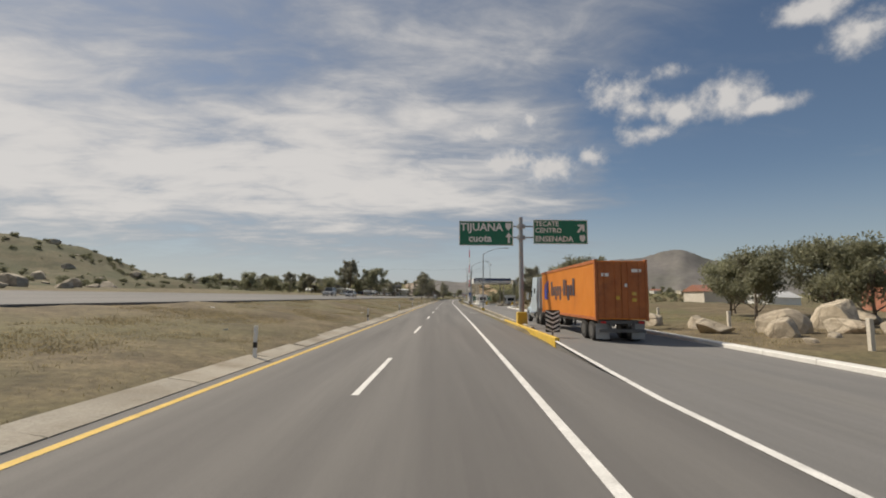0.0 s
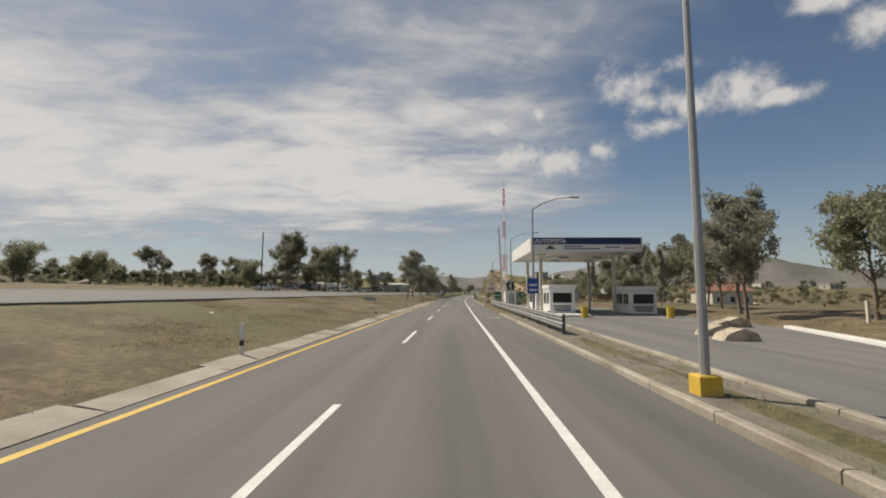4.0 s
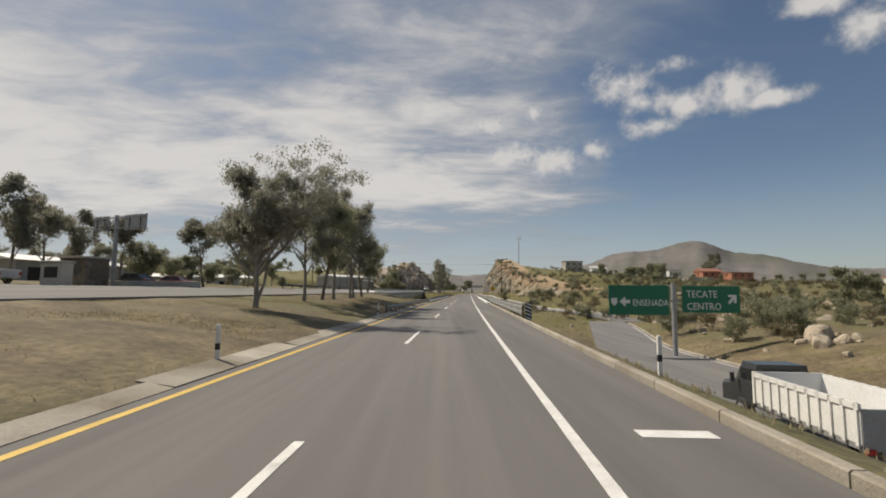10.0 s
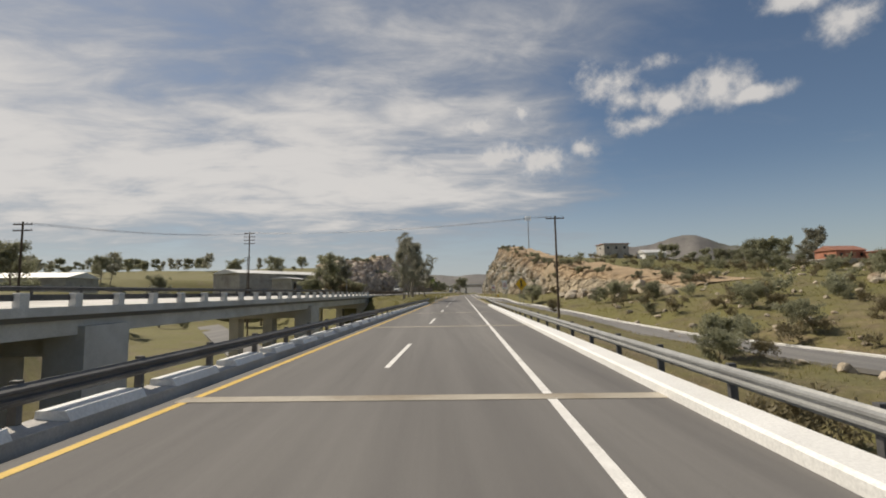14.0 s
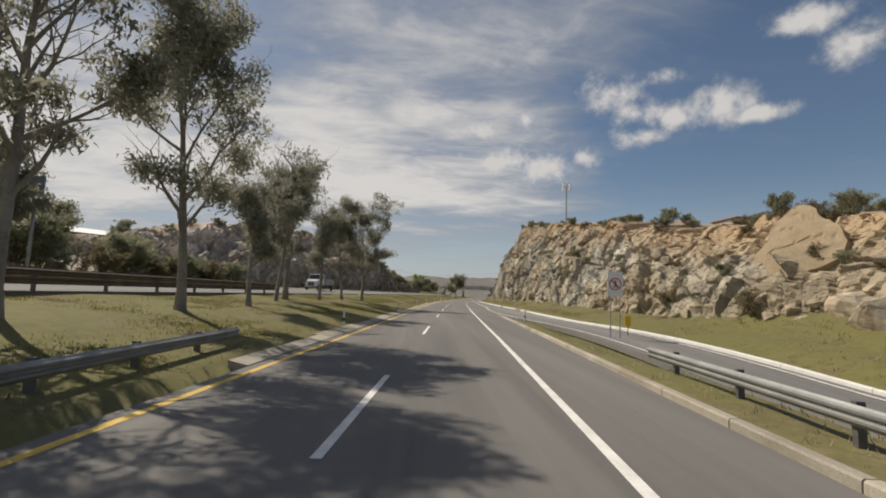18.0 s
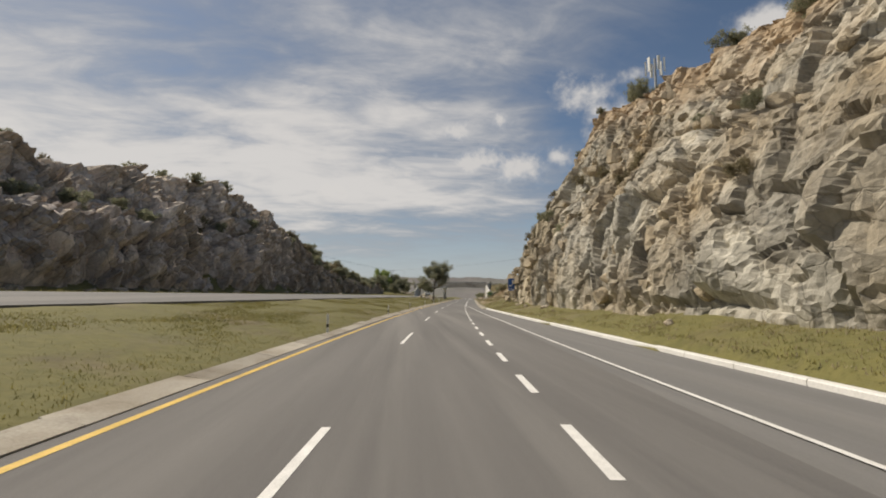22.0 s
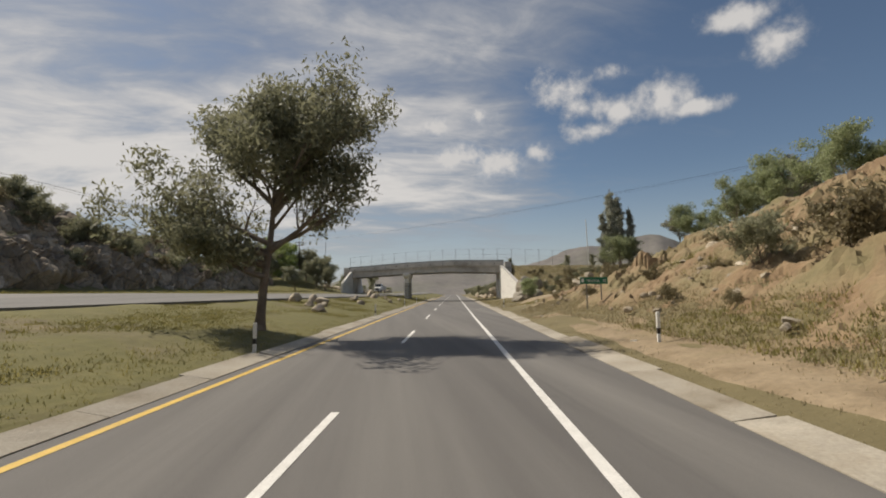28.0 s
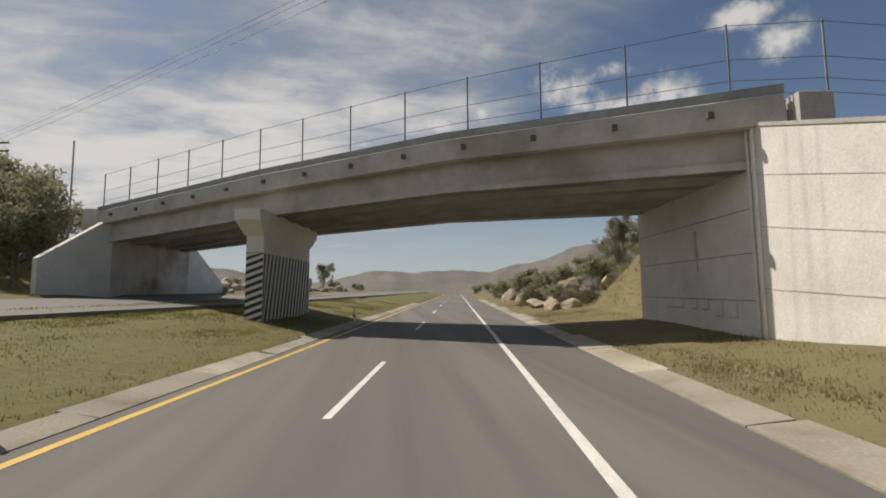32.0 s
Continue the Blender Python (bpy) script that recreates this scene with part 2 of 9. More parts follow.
def ground(s, u, cut=True):
    """Height of the ground. cut: with the underpass dug out."""
    s, u = np.broadcast_arrays(np.asarray(s, float), np.asarray(u, float))
    i = np.clip(np.searchsorted(LS, s) - 1, 0, len(LS) - 2)
    j = np.clip(np.searchsorted(UN, u) - 1, 0, len(UN) - 2)
    a = np.clip((s - LS[i]) / (LS[i + 1] - LS[i]), 0, 1)
    b = np.clip((u - UN[j]) / (UN[j + 1] - UN[j]), 0, 1)
    z = (LZ[i, j] * (1 - b) + LZ[i, j + 1] * b) * (1 - a) + (LZ[i + 1, j] * (1 - b) + LZ[i + 1, j + 1] * b) * a
    wall = 14.72 + np.clip(713.9 - s, 0, 12.7) / 12.7 * 2.05
    crest = 713.9 + 0.1 * (u - 15)
    bank = np.minimum(7.25, 7.0 - np.clip(crest - s, 0, 60) * 0.31) - np.clip(s - crest - 10, 0, 60) * 0.45
    z = np.where((u > 14) & (s > 660), np.maximum(z, z + (bank - z) * np.clip((u - wall - 1.25) / 1.1, 0, 1) * np.clip((s - 684) / 8, 0, 1)), z)
    slip = np.interp(s, [340, 380, 400, 420, 440, 452], [34.7, 25, 20, 16.8, 14.7, 13.6])
    z = z - 0.75 * np.clip((448 - s) / 20, 0, 1) * np.clip((s - 340) / 30, 0, 1) * np.clip((5.2 - np.abs(u - slip - 0.6)) / 2.0, 0, 1)
    if cut:
        middle = 337 - 1.5 * (np.clip(u, -60, 24) - 5)
        k = np.clip((np.abs(s - middle) - 13 - 17 * np.clip((-2.6 - u) / 3, 0, 1)) / 13, 0, 1)
        k = k * k * (3 - 2 * k)
        k = np.maximum(k, np.clip((u - 22) / 14, 0, 1))
        k = np.maximum(k, np.clip((-70 - u) / 40, 0, 1))
        z = np.minimum(z, -5.6 + (z + 5.6) * k)
    return z


# ---- mesh helpers ----
class Shape:
    """Collects points and faces for one mesh."""

    def __init__(self):
        self.v, self.f, self.n = [], [], 0

    def add(self, v, f):
        v = np.asarray(v, float).reshape(-1, 3)
        self.v.append(v)
        self.f += [tuple(int(i) + self.n for i in q) for q in f]
        self.n += len(v)
        return self

    def box(self, x0, y0, z0, x1, y1, z1, m=None, b=0.0):
        """A box, with its edges cut off by b."""
        if b <= 0:
            v = [(x, y, z) for z in (z0, z1) for y in (y0, y1) for x in (x0, x1)]
            f = [(0, 2, 3, 1), (4, 5, 7, 6), (0, 1, 5, 4), (2, 6, 7, 3), (0, 4, 6, 2), (1, 3, 7, 5)]
        else:
            def ring(z, i):
                return [(x0 + i, y0 + i, z), (x1 - i, y0 + i, z), (x1 - i, y1 - i, z), (x0 + i, y1 - i, z)]
            v = ring(z0, b) + ring(z0 + b, 0) + ring(z1 - b, 0) + ring(z1, b)
            f = [(3, 2, 1, 0), (12, 13, 14, 15)]
            for k in range(3):
                f += [(4 * k + i, 4 * k + (i + 1) % 4, 4 * k + 4 + (i + 1) % 4, 4 * k + 4 + i) for i in range(4)]
        if m is not None:
            v = [tuple(m @ Vector(p)) for p in v]
        return self.add(v, f)

    def tube(self, pts, radii, sides=8, cap=True):
        """A tube along points."""
        pts = [Vector(p) for p in pts]
        radii = [radii] * len(pts) if isinstance(radii, (int, float)) else radii
        v, f = [], []
        side = None
        for i, p in enumerate(pts):
            d = (pts[min(i + 1, len(pts) - 1)] - pts[max(i - 1, 0)]).normalized()
            if side is None:
                side = d.cross(Vector((0.31, 0.95, 0.05))).normalized()
                if side.length < 0.1:
                    side = Vector((1, 0, 0))
            side = (side - d * side.dot(d)).normalized()
            up = d.cross(side)
            for k in range(sides):
                a = 2 * math.pi * k / sides
                v.append(p + (side * math.cos(a) + up * math.sin(a)) * radii[i])
        for i in range(len(pts) - 1):
            f += [(i * sides + k, i * sides + (k + 1) % sides, (i + 1) * sides + (k + 1) % sides, (i + 1) * sides + k) for k in range(sides)]
        if cap:
            f += [tuple(range(sides))[::-1], tuple(range((len(pts) - 1) * sides, len(pts) * sides))]
        return self.add([tuple(p) for p in v], f)

    def grid(self, x, y, z):
        """A sheet from three equal 2D arrays."""
        r, c = x.shape
        i = np.arange(r * c).reshape(r, c)
        q = np.stack([i[:-1, :-1], i[1:, :-1], i[1:, 1:], i[:-1, 1:]], -1).reshape(-1, 4)
        return self.add(np.stack([x, y, z], -1).reshape(-1, 3), q)

    def sweep(self, points, ring):
        """A closed cross-section (u, z) swept along places (s, u0, z0)."""
        k = len(ring)
        v = []
        for s, u0, z0 in points:
            for u, z in ring:
                x, y = at(s, u0 + u)
                v.append((float(x), float(y), z0 + z))
        f = [(i * k + a, (i + 1) * k + a, (i + 1) * k + (a + 1) % k, i * k + (a + 1) % k) for i in range(len(points) - 1) for a in range(k)]
        f += [tuple(range(k)), tuple(range((len(points) - 1) * k, len(points) * k))[::-1]]
        return self.add(v, f)

    def mesh(self, name, mat, smooth=False):
        me = bpy.data.meshes.new(name)
        v = np.concatenate(self.v)
        me.from_pydata(v.tolist(), [], self.f)
        me.materials.append(mat)
        if smooth:
            me.polygons.foreach_set("use_smooth", [True] * len(me.polygons))
        me.update()
        return me


def thing(name, label, category, m=None, group="", kind=""):
    ob = tagged(new(name), label, category, group, kind)
    if m is not None:
        ob.matrix_world = m
    return ob


def part(name, shape, mat, parent, label="", smooth=False):
    """One mesh under a thing or a part, in its parent's own space."""
    ob = new(name, shape.mesh(name, mat, smooth) if isinstance(shape, Shape) else shape)
    ob.parent = parent
    if label:
        ob["label"] = label
    return ob


def solid(name, shape, mat, label, category, kind="", m=None, smooth=False, group=""):
    """A thing that is one mesh."""
    ob = tagged(new(name, shape.mesh(name, mat, smooth)), label, category, group, kind)
    if m is not None:
        ob.matrix_world = m
    return ob


# ---- materials ----
def material(name, a, b, scale=3.0, rough=0.8, bump=0.2, fine=30.0, metal=0.0, c=None, cscale=0.4, space="Object", detail=6, spread=0.18, tint=0.0, gap=0.5, along=1.0, grit=(0.82, 1.12)):
    """A surface of two colours in patches, a third in broad stains, and fine relief."""
    m = bpy.data.materials.new(name)
    m.use_nodes = True
    nt = m.node_tree
    n, L = nt.nodes, nt.links.new
    bs = n["Principled BSDF"]
    co = n.new("ShaderNodeTexCoord").outputs[space]
    plain_co = co
    if along != 1.0:
        mp = n.new("ShaderNodeMapping")
        mp.inputs["Rotation"].default_value = (0, 0, radians(4))
        mp.inputs["Scale"].default_value = (1, along, 1)
        L(co, mp.inputs[0])
        co = mp.outputs[0]

    def nz(sc, d=detail, r=0.6):
        o = n.new("ShaderNodeTexNoise")
        L(co, o.inputs["Vector"])
        o.inputs["Scale"].default_value, o.inputs["Detail"].default_value, o.inputs["Roughness"].default_value = sc, d, r
        return o.outputs["Fac"]

    def ranged(x, lo, hi):
        o = n.new("ShaderNodeMapRange")
        L(x, o.inputs["Value"])
        o.inputs["From Min"].default_value, o.inputs["From Max"].default_value = lo, hi
        return o.outputs[0]

    def mixed(f, p, q):
        o = n.new("ShaderNodeMix")
        o.data_type = "RGBA"
        L(f, o.inputs[0])
        for s, v in ((6, p), (7, q)):
            if isinstance(v, tuple):
                o.inputs[s].default_value = (*v[:3], 1)
            else:
                L(v, o.inputs[s])
        return o.outputs[2]

    col = mixed(ranged(nz(scale), 0.5 - spread, 0.5 + spread), a, b)
    if c:
        col = mixed(ranged(nz(cscale), gap - 0.02, gap + 0.2), col, c)
    co = plain_co
    grain = nz(fine, 4, 0.7)
    dark = n.new("ShaderNodeMix")
    dark.data_type, dark.blend_type = "RGBA", "MULTIPLY"
    dark.inputs[0].default_value = 1.0
    L(col, dark.inputs[6])
    L(mixed(ranged(grain, 0.3, 0.7), (grit[0],) * 3, (grit[1],) * 3), dark.inputs[7])
    final = dark.outputs[2]
    if tint:
        inf = n.new("ShaderNodeObjectInfo")
        hs = n.new("ShaderNodeHueSaturation")
        L(final, hs.inputs["Color"])
        L(ranged(inf.outputs["Random"], -0.0, 1.0), hs.inputs["Fac"])
        mr = n.new("ShaderNodeMapRange")
        L(inf.outputs["Random"], mr.inputs["Value"])
        mr.inputs["To Min"].default_value, mr.inputs["To Max"].default_value = 1 - tint, 1 + tint
        L(mr.outputs[0], hs.inputs["Value"])
        hs.inputs["Fac"].default_value = 1.0
        for l in list(hs.inputs["Fac"].links):
            nt.links.remove(l)
        final = hs.outputs[0]
    L(final, bs.inputs["Base Color"])
    bs.inputs["Roughness"].default_value, bs.inputs["Metallic"].default_value = rough, metal
    if bump:
        bp = n.new("ShaderNodeBump")
        bp.inputs["Strength"].default_value, bp.inputs["Distance"].default_value = bump, 0.05
        L(grain, bp.inputs["Height"])
        L(bp.outputs[0], bs.inputs["Normal"])
    return m


def plain(name, col, rough=0.5, metal=0.0, glow=0.0):
    return material(name, tuple(x * 0.93 for x in col), tuple(min(1, x * 1.05) for x in col), 2.0, rough, 0.03, 40.0, metal)


ASPHALT = material("asphalt", (0.115, 0.11, 0.106), (0.165, 0.158, 0.15), 0.9, 0.85, 0.35, 60, c=(0.195, 0.187, 0.175), cscale=0.5, gap=0.52, along=0.035, grit=(0.78, 1.16))
OLD_ASPHALT = material("old_asphalt", (0.14, 0.138, 0.135), (0.19, 0.185, 0.18), 0.9, 0.88, 0.35, 50, c=(0.225, 0.215, 0.2), cscale=0.4, along=0.05)
CONCRETE = material("concrete", (0.39, 0.375, 0.355), (0.54, 0.52, 0.49), 0.8, 0.85, 0.3, 25, c=(0.27, 0.25, 0.22), cscale=0.25, gap=0.56)
VERGE = material("verge_concrete", (0.31, 0.28, 0.23), (0.47, 0.43, 0.36), 1.1, 0.9, 0.4, 18, c=(0.22, 0.185, 0.135), cscale=0.55, gap=0.47, tint=0.14)
WHITEWASH = material("whitewashed_concrete", (0.62, 0.61, 0.58), (0.76, 0.75, 0.72), 0.7, 0.8, 0.2, 18, c=(0.5, 0.48, 0.43), cscale=0.35, gap=0.58)
LINE_WHITE = material("road_paint_white", (0.62, 0.61, 0.58), (0.78, 0.77, 0.74), 2.5, 0.7, 0.1, 40, c=(0.35, 0.34, 0.33), cscale=1.2, gap=0.6)
LINE_YELLOW = material("road_paint_yellow", (0.55, 0.36, 0.06), (0.7, 0.47, 0.1), 2.0, 0.7, 0.1, 40, c=(0.3, 0.22, 0.1), cscale=0.8, gap=0.6)
DRY_GROUND = material("dry_ground", (0.092, 0.071, 0.039), (0.195, 0.152, 0.088), 0.45, 0.95, 0.9, 3.5, c=(0.115, 0.11, 0.045), cscale=0.06, gap=0.46, grit=(0.55, 1.4), spread=0.14)


def greener(m, y0, y1, green_a, green_b):
    """Mixes green growth into a ground where the land gets greener, from y0 to y1 along the valley."""
    nt = m.node_tree
    n, L = nt.nodes, nt.links.new
    bs = n["Principled BSDF"]
    old = bs.inputs["Base Color"].links[0].from_socket
    co = n.new("ShaderNodeTexCoord").outputs["Object"]
    sep = n.new("ShaderNodeSeparateXYZ")
    L(co, sep.inputs[0])
    nz = n.new("ShaderNodeTexNoise")
    L(co, nz.inputs["Vector"])
    nz.inputs["Scale"].default_value, nz.inputs["Detail"].default_value, nz.inputs["Roughness"].default_value = 0.22, 8.0, 0.7
    far = n.new("ShaderNodeMapRange")
    L(sep.outputs[1], far.inputs["Value"])
    far.inputs["From Min"].default_value, far.inputs["From Max"].default_value = y0, y1
    far.inputs["To Min"].default_value, far.inputs["To Max"].default_value = -0.25, 0.12
    add = n.new("ShaderNodeMath")
    add.operation = "ADD"
    L(nz.outputs["Fac"], add.inputs[0])
    L(far.outputs[0], add.inputs[1])
    mr = n.new("ShaderNodeMapRange")
    L(add.outputs[0], mr.inputs["Value"])
    mr.inputs["From Min"].default_value, mr.inputs["From Max"].default_value = 0.42, 0.62
    fine = n.new("ShaderNodeTexNoise")
    L(co, fine.inputs["Vector"])
    fine.inputs["Scale"].default_value, fine.inputs["Detail"].default_value = 2.5, 6.0
    g = n.new("ShaderNodeMix")
    g.data_type = "RGBA"
    L(fine.outputs["Fac"], g.inputs[0])
    g.inputs[6].default_value, g.inputs[7].default_value = (*green_a, 1), (*green_b, 1)
    mx = n.new("ShaderNodeMix")
    mx.data_type = "RGBA"
    L(mr.outputs[0], mx.inputs[0])
    L(old, mx.inputs[6])
    L(g.outputs[2], mx.inputs[7])
    L(mx.outputs[2], bs.inputs["Base Color"])


greener(DRY_GROUND, 180, 420, (0.075, 0.08, 0.022), (0.19, 0.165, 0.055))
HILLSIDE = material("scrubby_hillside", (0.07, 0.065, 0.03), (0.16, 0.135, 0.075), 0.25, 0.95, 0.9, 3.5, c=(0.075, 0.08, 0.035), cscale=0.09, gap=0.44, grit=(0.55, 1.35))
TRACK = material("bare_dirt", (0.2, 0.15, 0.09), (0.34, 0.265, 0.175), 0.8, 0.95, 0.6, 6, c=(0.16, 0.13, 0.06), cscale=0.4, gap=0.54)
ROCK_PALE = material("pale_granite", (0.28, 0.262, 0.215), (0.48, 0.455, 0.39), 0.8, 0.9, 0.9, 5, c=(0.34, 0.27, 0.175), cscale=0.09, gap=0.45)
ROCK_GREY = material("grey_granite", (0.44, 0.36, 0.295), (0.72, 0.63, 0.54), 0.6, 0.9, 0.9, 4, c=(0.28, 0.235, 0.185), cscale=0.1, gap=0.52)
GREY_STONE = material("grey_boulder", (0.26, 0.235, 0.195), (0.38, 0.355, 0.31), 0.6, 0.9, 0.7, 7, c=(0.24, 0.19, 0.13), cscale=0.3, gap=0.5)
BOULDER = material("boulder_granite", (0.36, 0.3, 0.22), (0.52, 0.46, 0.37), 0.6, 0.9, 0.6, 8, c=(0.3, 0.2, 0.12), cscale=0.3, gap=0.54, tint=0.15)
SOIL = material("orange_soil", (0.2, 0.132, 0.075), (0.3, 0.22, 0.135), 0.6, 0.95, 0.9, 3, c=(0.19, 0.16, 0.085), cscale=0.3, gap=0.45)


def fractured(m, size, dark=0.55):
    """Adds cracks and blocks of slightly different colour to a rock."""
    nt = m.node_tree
    n, L = nt.nodes, nt.links.new
    bs = n["Principled BSDF"]
    co = n.new("ShaderNodeTexCoord").outputs["Object"]
    wob = n.new("ShaderNodeTexNoise")
    L(co, wob.inputs["Vector"])
    wob.inputs["Scale"].default_value, wob.inputs["Detail"].default_value = 0.9, 5.0
    off = n.new("ShaderNodeVectorMath")
    off.operation = "MULTIPLY_ADD"
    L(wob.outputs["Color"], off.inputs[0])
    off.inputs[1].default_value = (0.9, 0.9, 0.9)
    L(co, off.inputs[2])
    col = bs.inputs["Base Color"].links[0].from_socket
    height = None
    for k, (scale, width, deep) in enumerate(((0.55 / size, 0.03, 1.0), (1.5 / size, 0.035, 0.6))):
        cell = n.new("ShaderNodeTexVoronoi")
        cell.inputs["Scale"].default_value = scale
        L(off.outputs[0], cell.inputs["Vector"])
        edge = n.new("ShaderNodeTexVoronoi")
        edge.feature = "DISTANCE_TO_EDGE"
        edge.inputs["Scale"].default_value = scale
        L(off.outputs[0], edge.inputs["Vector"])
        grey = n.new("ShaderNodeSeparateColor")
        L(cell.outputs["Color"], grey.inputs[0])
        tone = n.new("ShaderNodeMapRange")
        L(grey.outputs[0], tone.inputs["Value"])
        tone.inputs["To Min"].default_value, tone.inputs["To Max"].default_value = (0.72, 1.22) if k == 0 else (0.85, 1.12)
        crack = n.new("ShaderNodeMapRange")
        L(edge.outputs["Distance"], crack.inputs["Value"])
        crack.inputs["From Max"].default_value = width
        crack.inputs["To Min"].default_value = dark if k == 0 else 0.72
        both = n.new("ShaderNodeMath")
        both.operation = "MULTIPLY"
        L(tone.outputs[0], both.inputs[0])
        L(crack.outputs[0], both.inputs[1])
        mul = n.new("ShaderNodeVectorMath")
        mul.operation = "SCALE"
        L(col, mul.inputs[0])
        L(both.outputs[0], mul.inputs["Scale"])
        col = mul.outputs[0]
        bump = n.new("ShaderNodeBump")
        bump.inputs["Strength"].default_value, bump.inputs["Distance"].default_value = 0.8 * deep, 0.12
        L(crack.outputs[0], bump.inputs["Height"])
        L(bs.inputs["Normal"].links[0].from_socket, bump.inputs["Normal"])
        L(bump.outputs[0], bs.inputs["Normal"])
    L(col, bs.inputs["Base Color"])


def weathered(m, low, high):
    """Streaks that run down a rock, and ochre crumbling rock towards its crest."""
    nt = m.node_tree
    n, L = nt.nodes, nt.links.new
    bs = n["Principled BSDF"]
    co = n.new("ShaderNodeTexCoord").outputs["Object"]
    flow = n.new("ShaderNodeMapping")
    flow.inputs["Scale"].default_value = (0.55, 0.55, 0.07)
    L(co, flow.inputs[0])

    def cloud(vec, scale, detail):
        o = n.new("ShaderNodeTexNoise")
        L(vec, o.inputs["Vector"])
        o.inputs["Scale"].default_value, o.inputs["Detail"].default_value, o.inputs["Roughness"].default_value = scale, detail, 0.65
        return o.outputs[0]

    def ranged(x, a, b, lo, hi):
        o = n.new("ShaderNodeMapRange")
        L(x, o.inputs["Value"])
        for k, v in zip(("From Min", "From Max", "To Min", "To Max"), (a, b, lo, hi)):
            o.inputs[k].default_value = v
        return o.outputs[0]

    streak = n.new("ShaderNodeVectorMath")
    streak.operation = "SCALE"
    L(bs.inputs["Base Color"].links[0].from_socket, streak.inputs[0])
    L(ranged(cloud(flow.outputs[0], 1.0, 6.0), 0.35, 0.65, 0.74, 1.16), streak.inputs["Scale"])
    share = n.new("ShaderNodeAttribute")
    share.attribute_name = "crest"
    add = n.new("ShaderNodeMath")
    add.operation = "MULTIPLY_ADD"
    L(cloud(co, 0.16, 7.0), add.inputs[0])
    add.inputs[1].default_value = 0.9
    L(share.outputs["Fac"], add.inputs[2])
    ochre = n.new("ShaderNodeMix")
    ochre.data_type = "RGBA"
    L(cloud(co, 0.7, 6.0), ochre.inputs[0])
    ochre.inputs[6].default_value, ochre.inputs[7].default_value = (*low, 1), (*high, 1)
    mix = n.new("ShaderNodeMix")
    mix.data_type = "RGBA"
    L(ranged(add.outputs[0], 1.22, 1.5, 0.0, 0.75), mix.inputs[0])
    L(streak.outputs[0], mix.inputs[6])
    L(ochre.outputs[2], mix.inputs[7])
    L(mix.outputs[2], bs.inputs["Base Color"])


def warm_stretch(m, y0, y1, low, high, side=None):
    """Ochre-stained rock past a line across the wall."""
    nt = m.node_tree
    n, L = nt.nodes, nt.links.new
    bs = n["Principled BSDF"]
    co = n.new("ShaderNodeTexCoord").outputs["Object"]
    xyz = n.new("ShaderNodeSeparateXYZ")
    L(co, xyz.inputs[0])
    cloud = n.new("ShaderNodeTexNoise")
    L(co, cloud.inputs["Vector"])
    cloud.inputs["Scale"].default_value, cloud.inputs["Detail"].default_value = 0.14, 6.0
    edge = n.new("ShaderNodeMath")
    edge.operation = "MULTIPLY_ADD"
    L(cloud.outputs[0], edge.inputs[0])
    edge.inputs[1].default_value = 60.0
    L(xyz.outputs[1], edge.inputs[2])
    share = n.new("ShaderNodeMapRange")
    L(edge.outputs[0], share.inputs["Value"])
    share.inputs["From Min"].default_value, share.inputs["From Max"].default_value = y0 + 30, y1 + 30
    share.inputs["To Max"].default_value = 0.85
    if side:
        slope, x0, x1 = side
        line = n.new("ShaderNodeMath")
        line.operation = "MULTIPLY_ADD"
        L(xyz.outputs[1], line.inputs[0])
        line.inputs[1].default_value = -slope
        L(xyz.outputs[0], line.inputs[2])
        beyond = n.new("ShaderNodeMapRange")
        L(line.outputs[0], beyond.inputs["Value"])
        beyond.inputs["From Min"].default_value, beyond.inputs["From Max"].default_value = x0, x1
        L(beyond.outputs[0], share.inputs["To Max"])
    grain = n.new("ShaderNodeTexNoise")
    L(co, grain.inputs["Vector"])
    grain.inputs["Scale"].default_value, grain.inputs["Detail"].default_value = 0.5, 7.0
    tan = n.new("ShaderNodeMix")
    tan.data_type = "RGBA"
    L(grain.outputs[0], tan.inputs[0])
    tan.inputs[6].default_value, tan.inputs[7].default_value = (*low, 1), (*high, 1)
    mix = n.new("ShaderNodeMix")
    mix.data_type = "RGBA"
    L(share.outputs[0], mix.inputs[0])
    L(bs.inputs["Base Color"].links[0].from_socket, mix.inputs[6])
    L(tan.outputs[2], mix.inputs[7])
    L(mix.outputs[2], bs.inputs["Base Color"])


warm_stretch(ROCK_PALE, 548, 566, (0.25, 0.205, 0.135), (0.41, 0.36, 0.265))
warm_stretch(ROCK_PALE, 468, 440, (0.26, 0.205, 0.13), (0.43, 0.36, 0.255))
warm_stretch(DRY_GROUND, 592, 628, (0.105, 0.088, 0.042), (0.215, 0.178, 0.092), (0.149, -50.5, -48.5))
warm_stretch(ROCK_GREY, 604, 634, (0.2, 0.15, 0.1), (0.4, 0.32, 0.23))
fractured(ROCK_PALE, 1.7, 0.74)
fractured(ROCK_GREY, 1.6, 0.6)
fractured(BOULDER, 2.0, 0.72)
weathered(ROCK_PALE, (0.34, 0.225, 0.125), (0.44, 0.325, 0.2))
weathered(ROCK_GREY, (0.3, 0.215, 0.14), (0.45, 0.36, 0.25))
TAN_SLAB = material("tan_rock", (0.26, 0.195, 0.12), (0.37, 0.295, 0.195), 0.5, 0.9, 0.7, 6, c=(0.22, 0.18, 0.115), cscale=0.3, gap=0.5)
